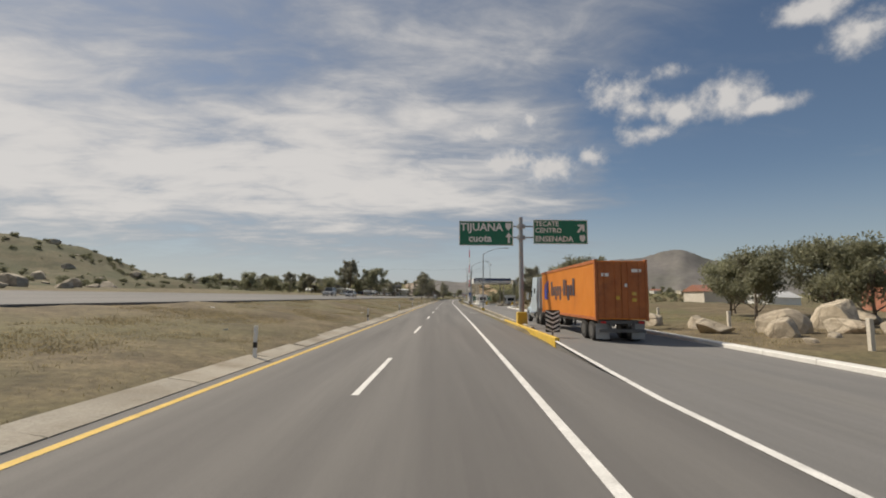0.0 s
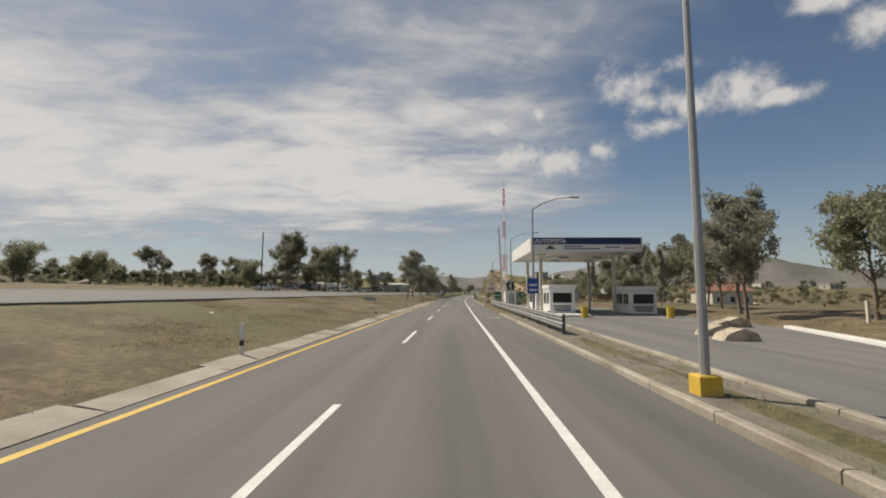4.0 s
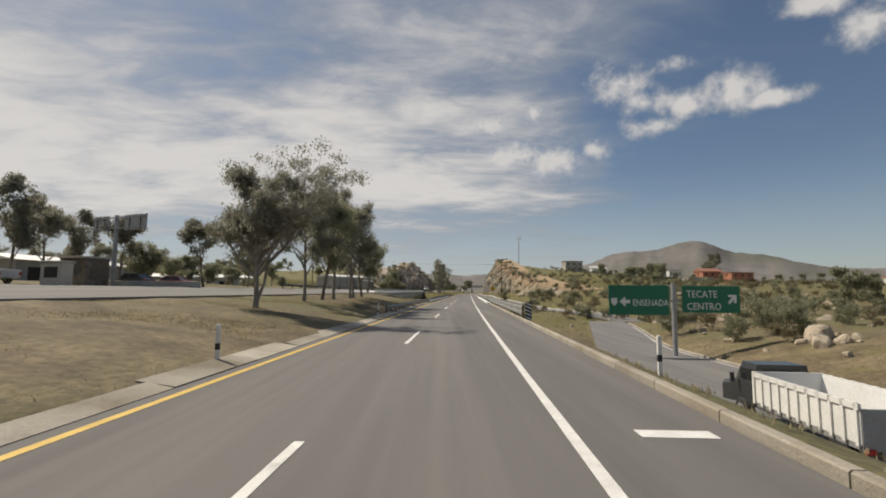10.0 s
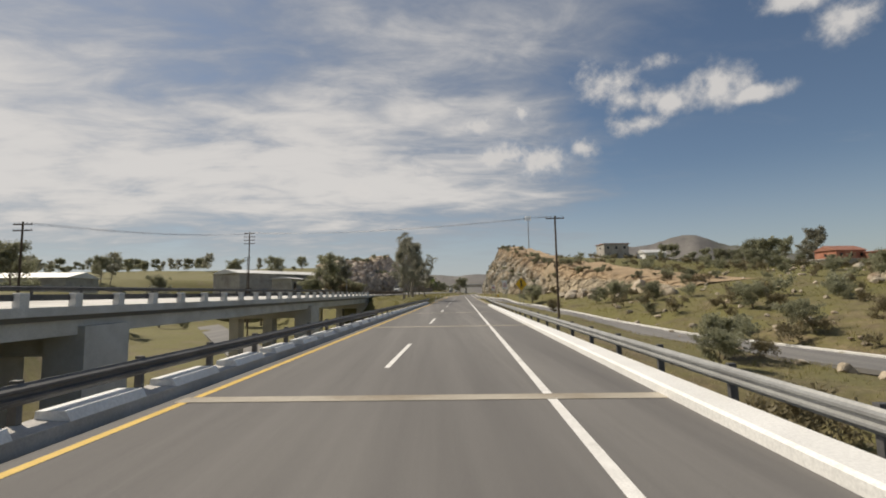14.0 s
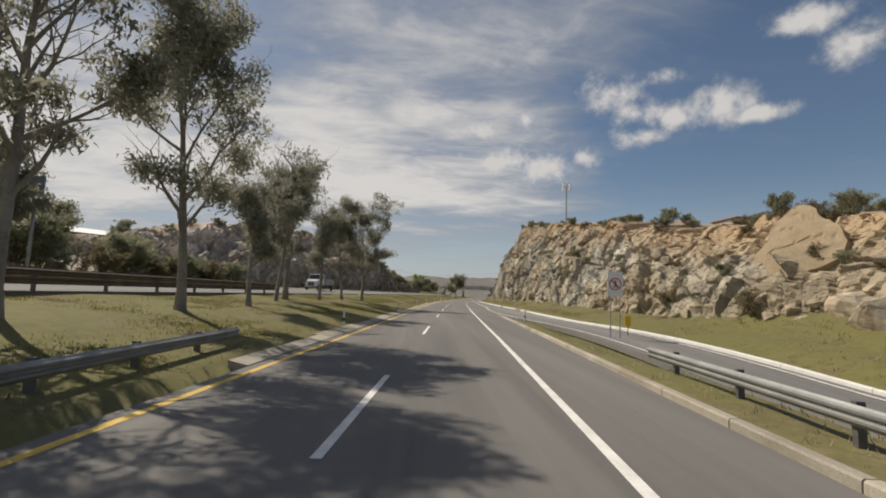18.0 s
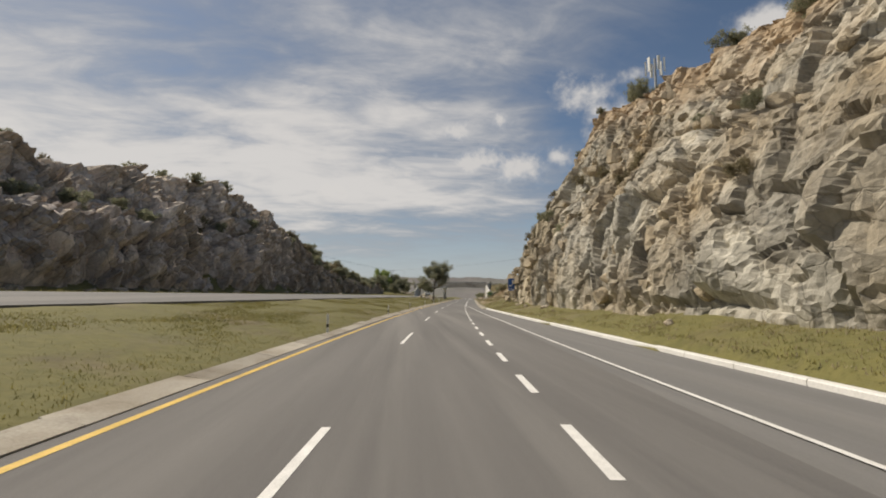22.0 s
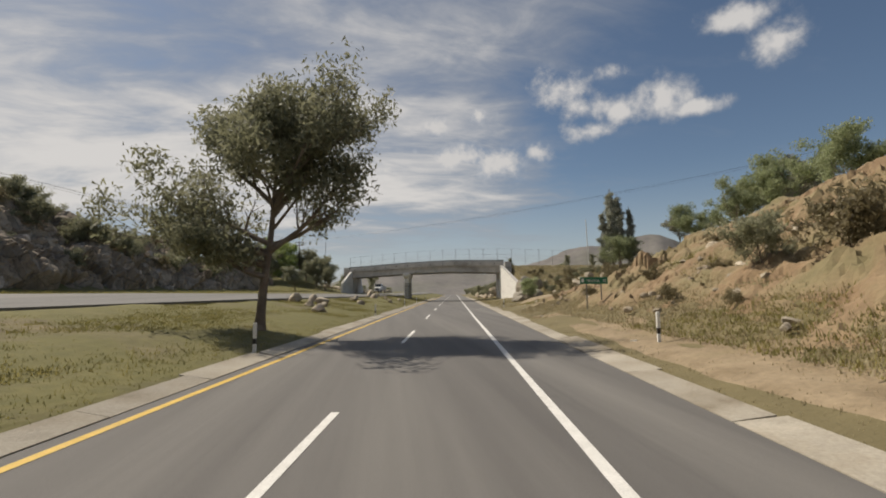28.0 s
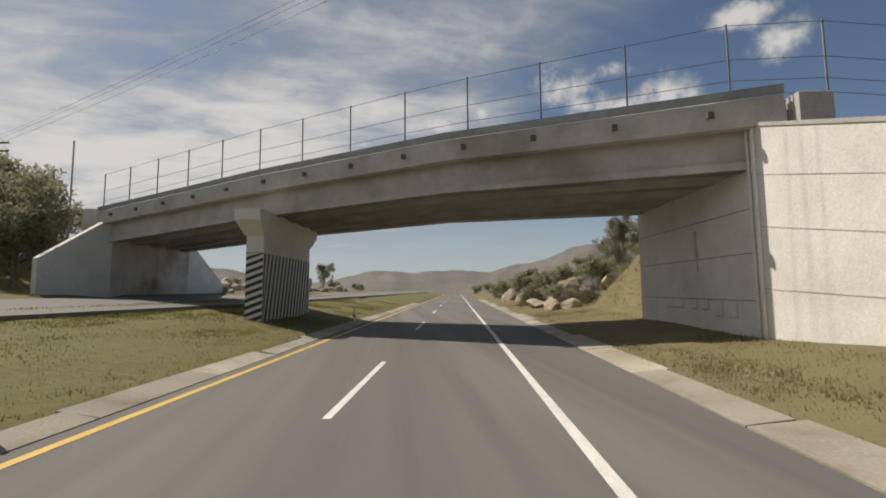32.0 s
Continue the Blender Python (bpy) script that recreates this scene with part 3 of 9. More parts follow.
STEEL = material("galvanised_steel", (0.24, 0.245, 0.24), (0.34, 0.345, 0.34), 1.5, 0.55, 0.05, 30, 0.6, c=(0.2, 0.2, 0.2), cscale=0.6, gap=0.58)
DARK_STEEL = material("weathered_steel", (0.10, 0.10, 0.10), (0.16, 0.155, 0.15), 2, 0.6, 0.1, 30, 0.4)
BARK = material("bark", (0.13, 0.10, 0.075), (0.25, 0.21, 0.17), 2.0, 0.95, 0.6, 14, c=(0.34, 0.3, 0.26), cscale=0.5, gap=0.52)
PALE_BARK = material("pale_bark", (0.19, 0.165, 0.135), (0.34, 0.305, 0.26), 1.6, 0.9, 0.4, 12, c=(0.2, 0.15, 0.11), cscale=0.5, gap=0.54)
WOOD_POLE = material("creosoted_pole", (0.07, 0.05, 0.035), (0.13, 0.095, 0.065), 3, 0.9, 0.4, 30)


def leaves(name, a, b):
    m = material(name, a, b, 0.9, 0.6, 0.0, 5, tint=0.18)
    bs = m.node_tree.nodes["Principled BSDF"]
    tr = m.node_tree.nodes.new("ShaderNodeBsdfTranslucent")
    mx = m.node_tree.nodes.new("ShaderNodeMixShader")
    out = m.node_tree.nodes["Material Output"]
    src = bs.inputs["Base Color"].links[0].from_socket
    m.node_tree.links.new(src, tr.inputs["Color"])
    mx.inputs[0].default_value = 0.5
    m.node_tree.links.new(bs.outputs[0], mx.inputs[1])
    m.node_tree.links.new(tr.outputs[0], mx.inputs[2])
    m.node_tree.links.new(mx.outputs[0], out.inputs["Surface"])
    return m


GRASS_DRY = leaves("dry_grass", (0.27, 0.225, 0.13), (0.43, 0.37, 0.235))
GRASS_GREEN = leaves("green_grass", (0.18, 0.175, 0.055), (0.34, 0.295, 0.115))
LEAF_OLIVE = leaves("eucalyptus_leaves", (0.2, 0.2, 0.145), (0.37, 0.36, 0.285))
LEAF_DARK = leaves("dark_leaves", (0.2, 0.207, 0.125), (0.345, 0.345, 0.235))
LEAF_BRIGHT = leaves("bright_leaves", (0.18, 0.235, 0.07), (0.29, 0.35, 0.13))
LEAF_FRESH = leaves("fresh_green_leaves", (0.24, 0.28, 0.14), (0.4, 0.44, 0.26))
LEAF_GREY = leaves("grey_green_leaves", (0.23, 0.24, 0.19), (0.4, 0.41, 0.34))
LEAF_DRY = leaves("dry_brush", (0.16, 0.135, 0.075), (0.27, 0.235, 0.14))

# ---- slip road edges ----
XS = [-60, 10, 30, 92, 120, 150, 175, 225, 270, 320]
XL = [9.64, 9.64, 10.9, 12.0, 12.5, 12.5, 12.8, 14.6, 18.4, 30.6]
XR = [17.0, 17.0, 17.2, 17.3, 26.0, 27.0, 20.5, 24.0, 25.8, 37.4]


def exit_left(s):
    return np.interp(s, XS, XL)


def exit_right(s):
    return np.interp(s, XS, XR)


NS = [300, 340, 380, 400, 420, 440, 452, 467, 480, 494, 535, 575]
NL = [40, 31.5, 22.5, 17.5, 14.5, 12.6, 11.6, 9.68, 9.64, 9.64, 9.64, 9.64]
NR = [47, 38, 27.5, 22.5, 19, 16.8, 15.6, 15.2, 15.0, 14.56, 12.6, 10.3]


def join_left(s):
    return np.interp(s, NS, NL)


def join_right(s):
    return np.interp(s, NS, NR)


# ---- ground sheet ----
sg = np.r_[np.arange(-1500, -100, 100), np.arange(-100, 0, 8), np.arange(0, 790, 2.5), np.arange(790, 1300, 20), np.arange(1300, 4400, 200)]
ug = np.r_[-3200, -2000, -1200, np.arange(-700, -120, 40), np.arange(-120, -46, 6), np.arange(-46, -12.5, 1.5), -12.1, np.arange(-11.5, -1.6, 0.8), -1.55, -1.1, -0.5, 9.6, 9.9,
           np.arange(10.4, 24, 0.8), np.arange(24, 50, 1.5), np.arange(52, 120, 6), np.arange(120, 700, 40), 1200, 2000, 3200]
gs, gu = np.meshgrid(sg, ug, indexing="ij")
gz = ground(gs, gu)
gx, gy = at(gs, gu)
rough = np.zeros_like(gz)
for (i, j), _ in np.ndenumerate(gz):
    if gu[i, j] < -2 or gu[i, j] > 10.3:
        p = Vector((gx[i, j], gy[i, j], 0))
        rough[i, j] = 0.16 * noise.noise(p * 0.22) + 0.10 * noise.noise(p * 0.7) + (1.2 * noise.noise(p * 0.03) if abs(gu[i, j]) > 34 else 0)
flat = (gu > -26.5) & (gu < -11.5)
rough[flat] = 0
gz = gz + rough * np.clip(np.minimum(np.abs(gu + 1.5), np.abs(gu - 10)) / 2, 0, 1)
gz = np.where((gu > -0.6) & (gu < 9.7), np.minimum(gz, -0.35), gz)
lane = (gu > np.interp(gs, [640, 700, 740, 1000], [-23.2, -19.4, -17, -16])) & (gu < np.interp(gs, [640, 700, 740, 1000], [-11.9, -9.7, -8.3, -7.5])) & (gs > 640) | (gu > -23.2) & (gu < -11.9) & (gs <= 640)
gz = np.where(lane, gz - 0.35, gz)
under = (gu > exit_left(gs) - 0.5) & (gu < exit_right(gs) + 0.4) & (gs < 322) & (gs > -62)
under |= (gu > join_left(gs) - 0.5) & (gu < join_right(gs) + 0.3) & (gs > 298) & (gs < 577)
deep = np.where(gs < 160, -0.004, np.where(gs < 322, ground(gs, np.clip((exit_left(gs) + exit_right(gs)) / 2, 13, 40), False) + 0.12, ground(gs, (join_left(gs) + join_right(gs)) / 2, False) * np.clip((445 - gs) / 20, 0, 1)))
gz = np.where(under, np.minimum(gz, deep - 0.3), gz)
solid("ground", Shape().grid(gx, gy, gz), DRY_GROUND, "dry grassy ground with bare earth patches", "ground", "structure", smooth=True)


def ribbon(s0, s1, u0, u1, lift, step=3.0, z=None):
    """A strip of road surface; u0 and u1 may be functions of s, z too."""
    n = max(2, int(abs(s1 - s0) / step) + 1)
    s = np.linspace(s0, s1, n)
    a = u0(s) if callable(u0) else np.full(n, u0)
    b = u1(s) if callable(u1) else np.full(n, u1)
    k = 2 if np.max(np.abs(b - a)) < 0.6 else 5
    uu = a[:, None] + (b - a)[:, None] * np.linspace(0, 1, k)[None]
    ss = np.repeat(s[:, None], k, 1)
    x, y = at(ss, uu)
    zz = np.full_like(x, lift) if z is None else z(ss, uu) + lift
    return x, y, zz


def slab(shape, x, y, z, deep=0.3):
    """A strip with thickness."""
    r, c = x.shape
    shape.grid(x, y, z)
    for rim in (0, c - 1):
        shape.grid(np.stack([x[:, rim]] * 2, 1), np.stack([y[:, rim]] * 2, 1), np.stack([z[:, rim], z[:, rim] - deep], 1) if rim else np.stack([z[:, rim] - deep, z[:, rim]], 1))
    return shape


def road_z(s, u):
    return np.where(s > 900, ground(s, u, False), 0.0)


solid("road", slab(Shape(), *ribbon(-300, 1300, -0.4, 9.65, 0.0, 4, road_z)), ASPHALT, "grey asphalt highway with two lanes and shoulder", "road", "structure")


def opp_near(s):
    return np.interp(s, [640, 700, 740, 1000], [-12.0, -9.8, -8.4, -7.6])


def opp_far(s):
    return np.interp(s, [640, 700, 740, 1000], [-22.8, -19.0, -16.6, -15.5])


def opp_z(s, u):
    z = np.interp(u - opp_near(s), [-10.8, 0], [2.25, 1.62]) - np.interp(s, [660, 730], [0, 0.35])
    return z + np.where(s > 760, np.minimum(0, ground(s, u, False) - 1.2) * np.clip((s - 760) / 60, 0, 1), 0)


solid("road_opposite", slab(Shape(), *ribbon(-400, 1250, opp_far, opp_near, 0.0, 4, opp_z), 0.5), OLD_ASPHALT, "pale worn asphalt carriageway across the median", "road", "structure")
def ramp_z(s, u):
    middle = (exit_left(s) + exit_right(s)) / 2
    return np.where(s < 160, -0.004, np.minimum(-0.004, ground(s, np.clip(middle, 13, 40), False) + 0.12 * np.clip((s - 160) / 20, 0, 1)))


solid("road_ramp", slab(Shape(), *ribbon(-60, 320, exit_left, exit_right, 0.0, 3, ramp_z)), OLD_ASPHALT, "asphalt exit ramp running down beside the highway", "road", "structure")
def join_z(s, u):
    middle = (join_left(s) + join_right(s)) / 2
    return ground(s, middle, False) * np.clip((445 - s) / 20, 0, 1) + np.clip((460 - s) / 20, 0, 1) * 0.1 - 0.004


solid("road_joining", slab(Shape(), *ribbon(300, 575, join_left, join_right, 0.0, 3, join_z)), OLD_ASPHALT, "asphalt slip road joining the highway", "road", "structure")
GRAVEL = material("gravel", (0.15, 0.135, 0.11), (0.25, 0.225, 0.185), 1.2, 0.95, 0.9, 14, c=(0.16, 0.155, 0.075), cscale=0.5, gap=0.5)
solid("gore_verge", slab(Shape(), *ribbon(24, 135, lambda s: np.interp(s, [22, 34, 100, 135], [10.4, 10.3, 9.9, 9.85]), lambda s: exit_left(s) - 0.1, 0.055, 2.0)), GRAVEL, "strip of gravel and weeds between highway and ramp", "verge", "structure")


# ---- rock ----
def cells(x, y, size, seed):
    """For each place: the offset and tilt of the block that it belongs to, and how near it is to the block's rim."""
    rng = np.random.default_rng(seed)
    gx, gy = np.floor(x / size).astype(int), np.floor(y / size).astype(int)
    x0, y0 = gx.min() - 1, gy.min() - 1
    shape = (gx.max() - x0 + 2, gy.max() - y0 + 2)
    px, py = rng.random(shape), rng.random(shape)
    off, tx, ty = rng.random(shape), rng.normal(0, 1, shape), rng.normal(0, 1, shape)
    best = np.full(x.shape, 1e9)
    second = np.full(x.shape, 1e9)
    o, a, b = np.zeros(x.shape), np.zeros(x.shape), np.zeros(x.shape)
    for i in (-1, 0, 1):
        for j in (-1, 0, 1):
            ix, iy = gx + i - x0, gy + j - y0
            cx, cy = (gx + i + px[ix, iy]) * size, (gy + j + py[ix, iy]) * size
            d = np.hypot(x - cx, y - cy)
            near = d < best
            second = np.where(near, best, np.minimum(second, d))
            best = np.where(near, d, best)
            o = np.where(near, off[ix, iy], o)
            a = np.where(near, tx[ix, iy] * (x - cx) + ty[ix, iy] * (y - cy), a)
    return o, a / size, (second - best) / size


SURFACE = {}


def rock_face(name, s0, s1, toe_u, toe_z, top_u, top_z, mat, label, seed, step, rows, sign):
    """A blasted rock wall between a foot line and a crest line, broken into tilted blocks."""
    ns = int((s1 - s0) / step)
    s = np.linspace(s0, s1, ns)
    v = np.linspace(0, 1.25, rows)
    S_, V_ = np.meshgrid(s, v, indexing="ij")
    tu, tz, cu, cz = (f(S_) for f in (toe_u, toe_z, top_u, top_z))
    cz = cz + np.array([1.1 * noise.noise(Vector((q * 0.09, seed, 1))) + 0.6 * noise.noise(Vector((q * 0.31, seed, 2))) for q in s])[:, None] * np.clip((cz - tz) / 8, 0, 1)
    W = np.clip(V_, 0, 1)
    bow = W ** 0.85
    u = tu + (cu - tu) * W ** 1.25 + sign * np.clip(V_ - 1, 0, 1) * (40 if sign > 0 else np.interp(S_, [484, 500], [8, 40]))
    z = tz + (cz - tz) * bow + np.clip(V_ - 1, 0, 1) * 3
    H = np.hypot(cz - tz, cu - tu)
    H = np.maximum(H, 4.0)
    a, b = S_, V_ * H
    warp = np.zeros_like(a)
    warp2 = np.zeros_like(a)
    for (i, j), _ in np.ndenumerate(a):
        p = Vector((a[i, j] * 0.11, b[i, j] * 0.11, seed))
        warp[i, j], warp2[i, j] = noise.noise(p), noise.noise(p * 2.3)
    a2, b2 = a + warp * 1.3 - b * 0.1, b + warp2 * 0.9
    slab = 0.3 + np.clip((S_ - 556 - 9 * warp) / 14, 0, 1) * 0.6 + np.clip((458 + 12 * warp - S_) / 18, 0, 1) * 0.2 if sign > 0 else S_ * 0 + 0.2
    o1, t1, e1 = cells(a2, b2 * 0.68, 4.4, seed)
    o2, t2, e2 = cells(a2 + 50, b2 * 0.72, 2.0, seed + 1)
    o3, t3, e3 = cells(a2 + 90, b2 * 0.85, 0.95, seed + 2)
    o4, t4, e4 = cells(a2 + 150, b2, 0.48, seed + 3)
    bench = np.clip((V_ - 0.5 - 0.16 * warp) / 0.07, 0, 1)
    if sign > 0:
        ledge = np.interp(S_, [440, 470, 520, 545], [0.3, 1.0, 1.0, 0.25])
        push = 0.8 * (o1 - 0.4) + 0.4 * t1 + 0.5 * (o2 - 0.5) + 0.27 * t2 + (1.1 - slab) * (0.3 * (o3 - 0.5) + 0.17 * t3 + 0.11 * (o4 - 0.5) + 0.08 * t4) + 1.0 * warp + 2.2 * ledge * (np.clip(V_, 0, 1) - bench)
    else:
        push = 1.9 * (o1 - 0.4) + 1.0 * t1 + 1.1 * (o2 - 0.5) + 0.75 * t2 + 0.5 * (o3 - 0.5) + 0.3 * t3 + 1.4 * warp + 1.8 * (np.clip(V_, 0, 1) - bench)
    push -= 0.35 * np.clip(0.07 - e2, 0, 1) / 0.07 + 0.5 * np.clip(0.05 - e1, 0, 1) / 0.05 + (1 - slab) * 0.12 * np.clip(0.1 - e3, 0, 1) / 0.1
    fade = np.clip(V_ / 0.06, 0, 1) * np.clip((1.2 - V_) / 0.2, 0.25, 1) * np.clip((S_ - s0) / 12, 0, 1) * np.clip((s1 - S_) / 12, 0, 1)
    if sign < 0:
        push = push * np.interp(S_, [600, 635], [1.0, 0.5])
    push = push * np.clip(H / 11, 0.75, 1) * (1.25 if sign < 0 else 1.0)
    run = np.hypot(cz - tz, cu - tu)
    u = u - sign * push * fade * np.abs(cz - tz) / run
    z = z + push * fade * np.abs(cu - tu) / run
    x, y = at(u * 0 + S_, u)
    SURFACE[name] = (S_, V_, x, y, z - 0.1)
    if sign > 0:
        x, y, z, V_ = x[:, ::-1], y[:, ::-1], z[:, ::-1], V_[:, ::-1]
    ob = solid(name, Shape().grid(x, y, z - 0.1), mat, label, "rock face", "structure")
    ob.data.attributes.new("crest", "FLOAT", "POINT").data.foreach_set("value", np.ascontiguousarray(V_ + (0.06 + 0.12 * np.clip((480 - S_) / 25, 0, 1) if sign > 0 else -0.12), dtype=np.float32).ravel())
    return ob


def on_rock(name, s, f):
    """The place on a rock wall at s along the road and a share f of its height."""
    S_, V_, x, y, z = SURFACE[name]
    i, j = int(np.argmin(np.abs(S_[:, 0] - s))), int(np.argmin(np.abs(V_[0] - f)))
    return x[i, j], y[i, j], z[i, j]


def table(ks, kv):
    return lambda s: np.interp(s, ks, kv)


right_toe = table([380, 404, 428, 460, 490, 530, 560, 600, 625, 640], [52, 40, 29, 23, 19, 15.8, 15.0, 16.8, 18.5, 21])
right_wall = rock_face("rock_face_right", 400, 640, right_toe, lambda s: np.minimum(ground(s, right_toe(s) - 2), ground(s, s * 0 + 14) + np.clip((440 - s) / 20, 0, 1) * 9) - 0.3,
          table([380, 404, 428, 475, 508, 525, 550, 560, 600, 640], [59, 46, 34.5, 30, 29, 28, 25.5, 24.5, 24, 28]), table([380, 404, 432, 442, 461, 475, 508, 525, 550, 560, 572, 592, 605, 620, 640], [2.0, 3.2, 7.2, 8.6, 10.2, 11.8, 17.5, 19.8, 23.5, 24.6, 22.4, 18.5, 15.5, 11.5, 7]),
          ROCK_PALE, "blasted wall of pale fractured granite beside the road", 3, 0.19, 185, 1)
left_wall = rock_face("rock_face_left", 462, 735, table([462, 500, 735], [-35, -33.5, -33.5]), lambda s: s * 0 + 2.2,
          table([462, 500, 560, 620, 735], [-43, -44, -44, -44, -44]), table([462, 470, 490, 509, 540, 562, 592, 605, 634, 661, 684, 710, 722, 735], [4, 7.8, 11, 15.2, 17.4, 18.8, 24.2, 24, 18.6, 13.6, 11.4, 10.2, 8.2, 3]),
          ROCK_GREY, "shaded wall of grey fractured granite across the far carriageway", 11, 0.28, 112, -1)


# ---- trees ----
def tree_meshes(seed, height, spread, leaf_mat, n_limbs=9, n_leaf=9000, leaf=0.15, low=0.25, rise=1.0, trunk_r=0.17, lean=0.05, clump=0.5, gap=-0.1, stretch=(), top=0.8, bark=None, taper=0.0):
    """Two meshes: a tapered trunk with limbs, and a crown of many small leaves in uneven clumps with gaps between them.
    stretch: (height share, bearing, length, rise) of longer limbs; taper: how far the limbs shorten towards the tip."""
    rng = random.Random(seed)
    wood = Shape()
    tips = []

    def limb(p, d, length, r, depth):
        pts, rad = [p], [r]
        k = 5 if depth < 2 else 3
        for i in range(k):
            d = (d + Vector((rng.gauss(0, 0.13), rng.gauss(0, 0.13), rng.gauss(0.07, 0.08)))).normalized()
            p = p + d * (length / k)
            pts.append(p)
            rad.append(r * (1 - 0.72 * (i + 1) / k))
            if depth < 2 and i >= 1:
                for _ in range(2 if depth == 0 else 1):
                    a = rng.uniform(0, 6.28)
                    e = (d * 0.8 + Vector((math.cos(a), math.sin(a), rng.uniform(-0.25, 0.5))) * 0.8).normalized()
                    limb(p, e, length * rng.uniform(0.3, 0.52), rad[-1] * 0.6, depth + 1)
        tips.append((p, 1.25 if depth == 0 else 1.0 if depth == 1 else 0.8))
        wood.tube(pts, rad, 7 if depth == 0 else 5 if depth == 1 else 3, False)

    p, d = Vector((0, 0, -0.3)), Vector((rng.gauss(0, lean), rng.gauss(0, lean), 1)).normalized()
    pts, rad = [p], [trunk_r * 1.35]
    for i in range(9):
        f = (i + 1) / 9
        d = (d + Vector((rng.gauss(0, lean), rng.gauss(0, lean), 0.12))).normalized()
        p = p + d * (height * top / 9)
        pts.append(p)
        rad.append(trunk_r * (1 - 0.84 * f))
    wood.tube(pts, rad, 9, False)

    def fork(f):
        i = min(8, int(f * 9))
        return pts[i].lerp(pts[i + 1], f * 9 - i)

    for k in range(n_limbs):
        f = low + (1 - low) * (k + 0.5) / n_limbs
        a = k * 2.4 + rng.uniform(-0.6, 0.6)
        size = spread * (0.5 + 0.6 * math.sin(math.pi * min(1, (f - low) / (1 - low) * 0.8 + 0.18))) * rng.uniform(0.7, 1.2)
        size = size * (1 - taper) + taper * spread * (1.08 - f) ** 0.8 * rng.uniform(0.75, 1.25)
        limb(fork(f), Vector((math.cos(a), math.sin(a), rng.uniform(0.6, 1.2) * rise)).normalized(), size, trunk_r * 0.45 * (1.15 - f * 0.7), 0)
    for f, bearing, length, up in stretch:
        limb(fork(f), Vector((math.sin(radians(bearing)), math.cos(radians(bearing)), up)).normalized(), length, trunk_r * 0.6, 0)
    tips.append((p, 1.3))
    shift = Vector((seed * 3.7, seed * 1.3, 0))
    keep = [t for t in tips if noise.noise(t[0] * 0.45 + shift) > gap and rng.random() < 0.93]
    nr = np.random.default_rng(seed)
    c = np.array([tuple(t[0]) for t in keep])
    rad = np.array([t[1] for t in keep]) * clump * nr.uniform(0.55, 1.35, len(keep))
    w = rad ** 2.2
    pick = nr.choice(len(c), n_leaf, p=w / w.sum())
    way = nr.normal(0, 1, (n_leaf, 3))
    way /= np.linalg.norm(way, axis=1, keepdims=True)
    pos = c[pick] + way * (rad[pick] * nr.uniform(0, 1, n_leaf) ** 0.55)[:, None] * np.array([1.1, 1.1, 0.85])
    along = nr.normal(0, 1, (n_leaf, 3)) - [[0, 0, 0.8]]
    along /= np.linalg.norm(along, axis=1, keepdims=True)
    across = np.cross(along, nr.normal(0, 1, (n_leaf, 3)))
    across /= np.linalg.norm(across, axis=1, keepdims=True)
    size = leaf * nr.uniform(0.6, 1.4, (n_leaf, 1))
    v = np.stack([pos - along * size * 0.8 - across * size * 0.3, pos - along * size * 0.6 + across * size * 0.36, pos + along * size], 1).reshape(-1, 3)
    f = np.arange(n_leaf * 3).reshape(-1, 3)
    return wood.mesh("trunk", bark or BARK, True), Shape().add(v, f).mesh("crown", leaf_mat)


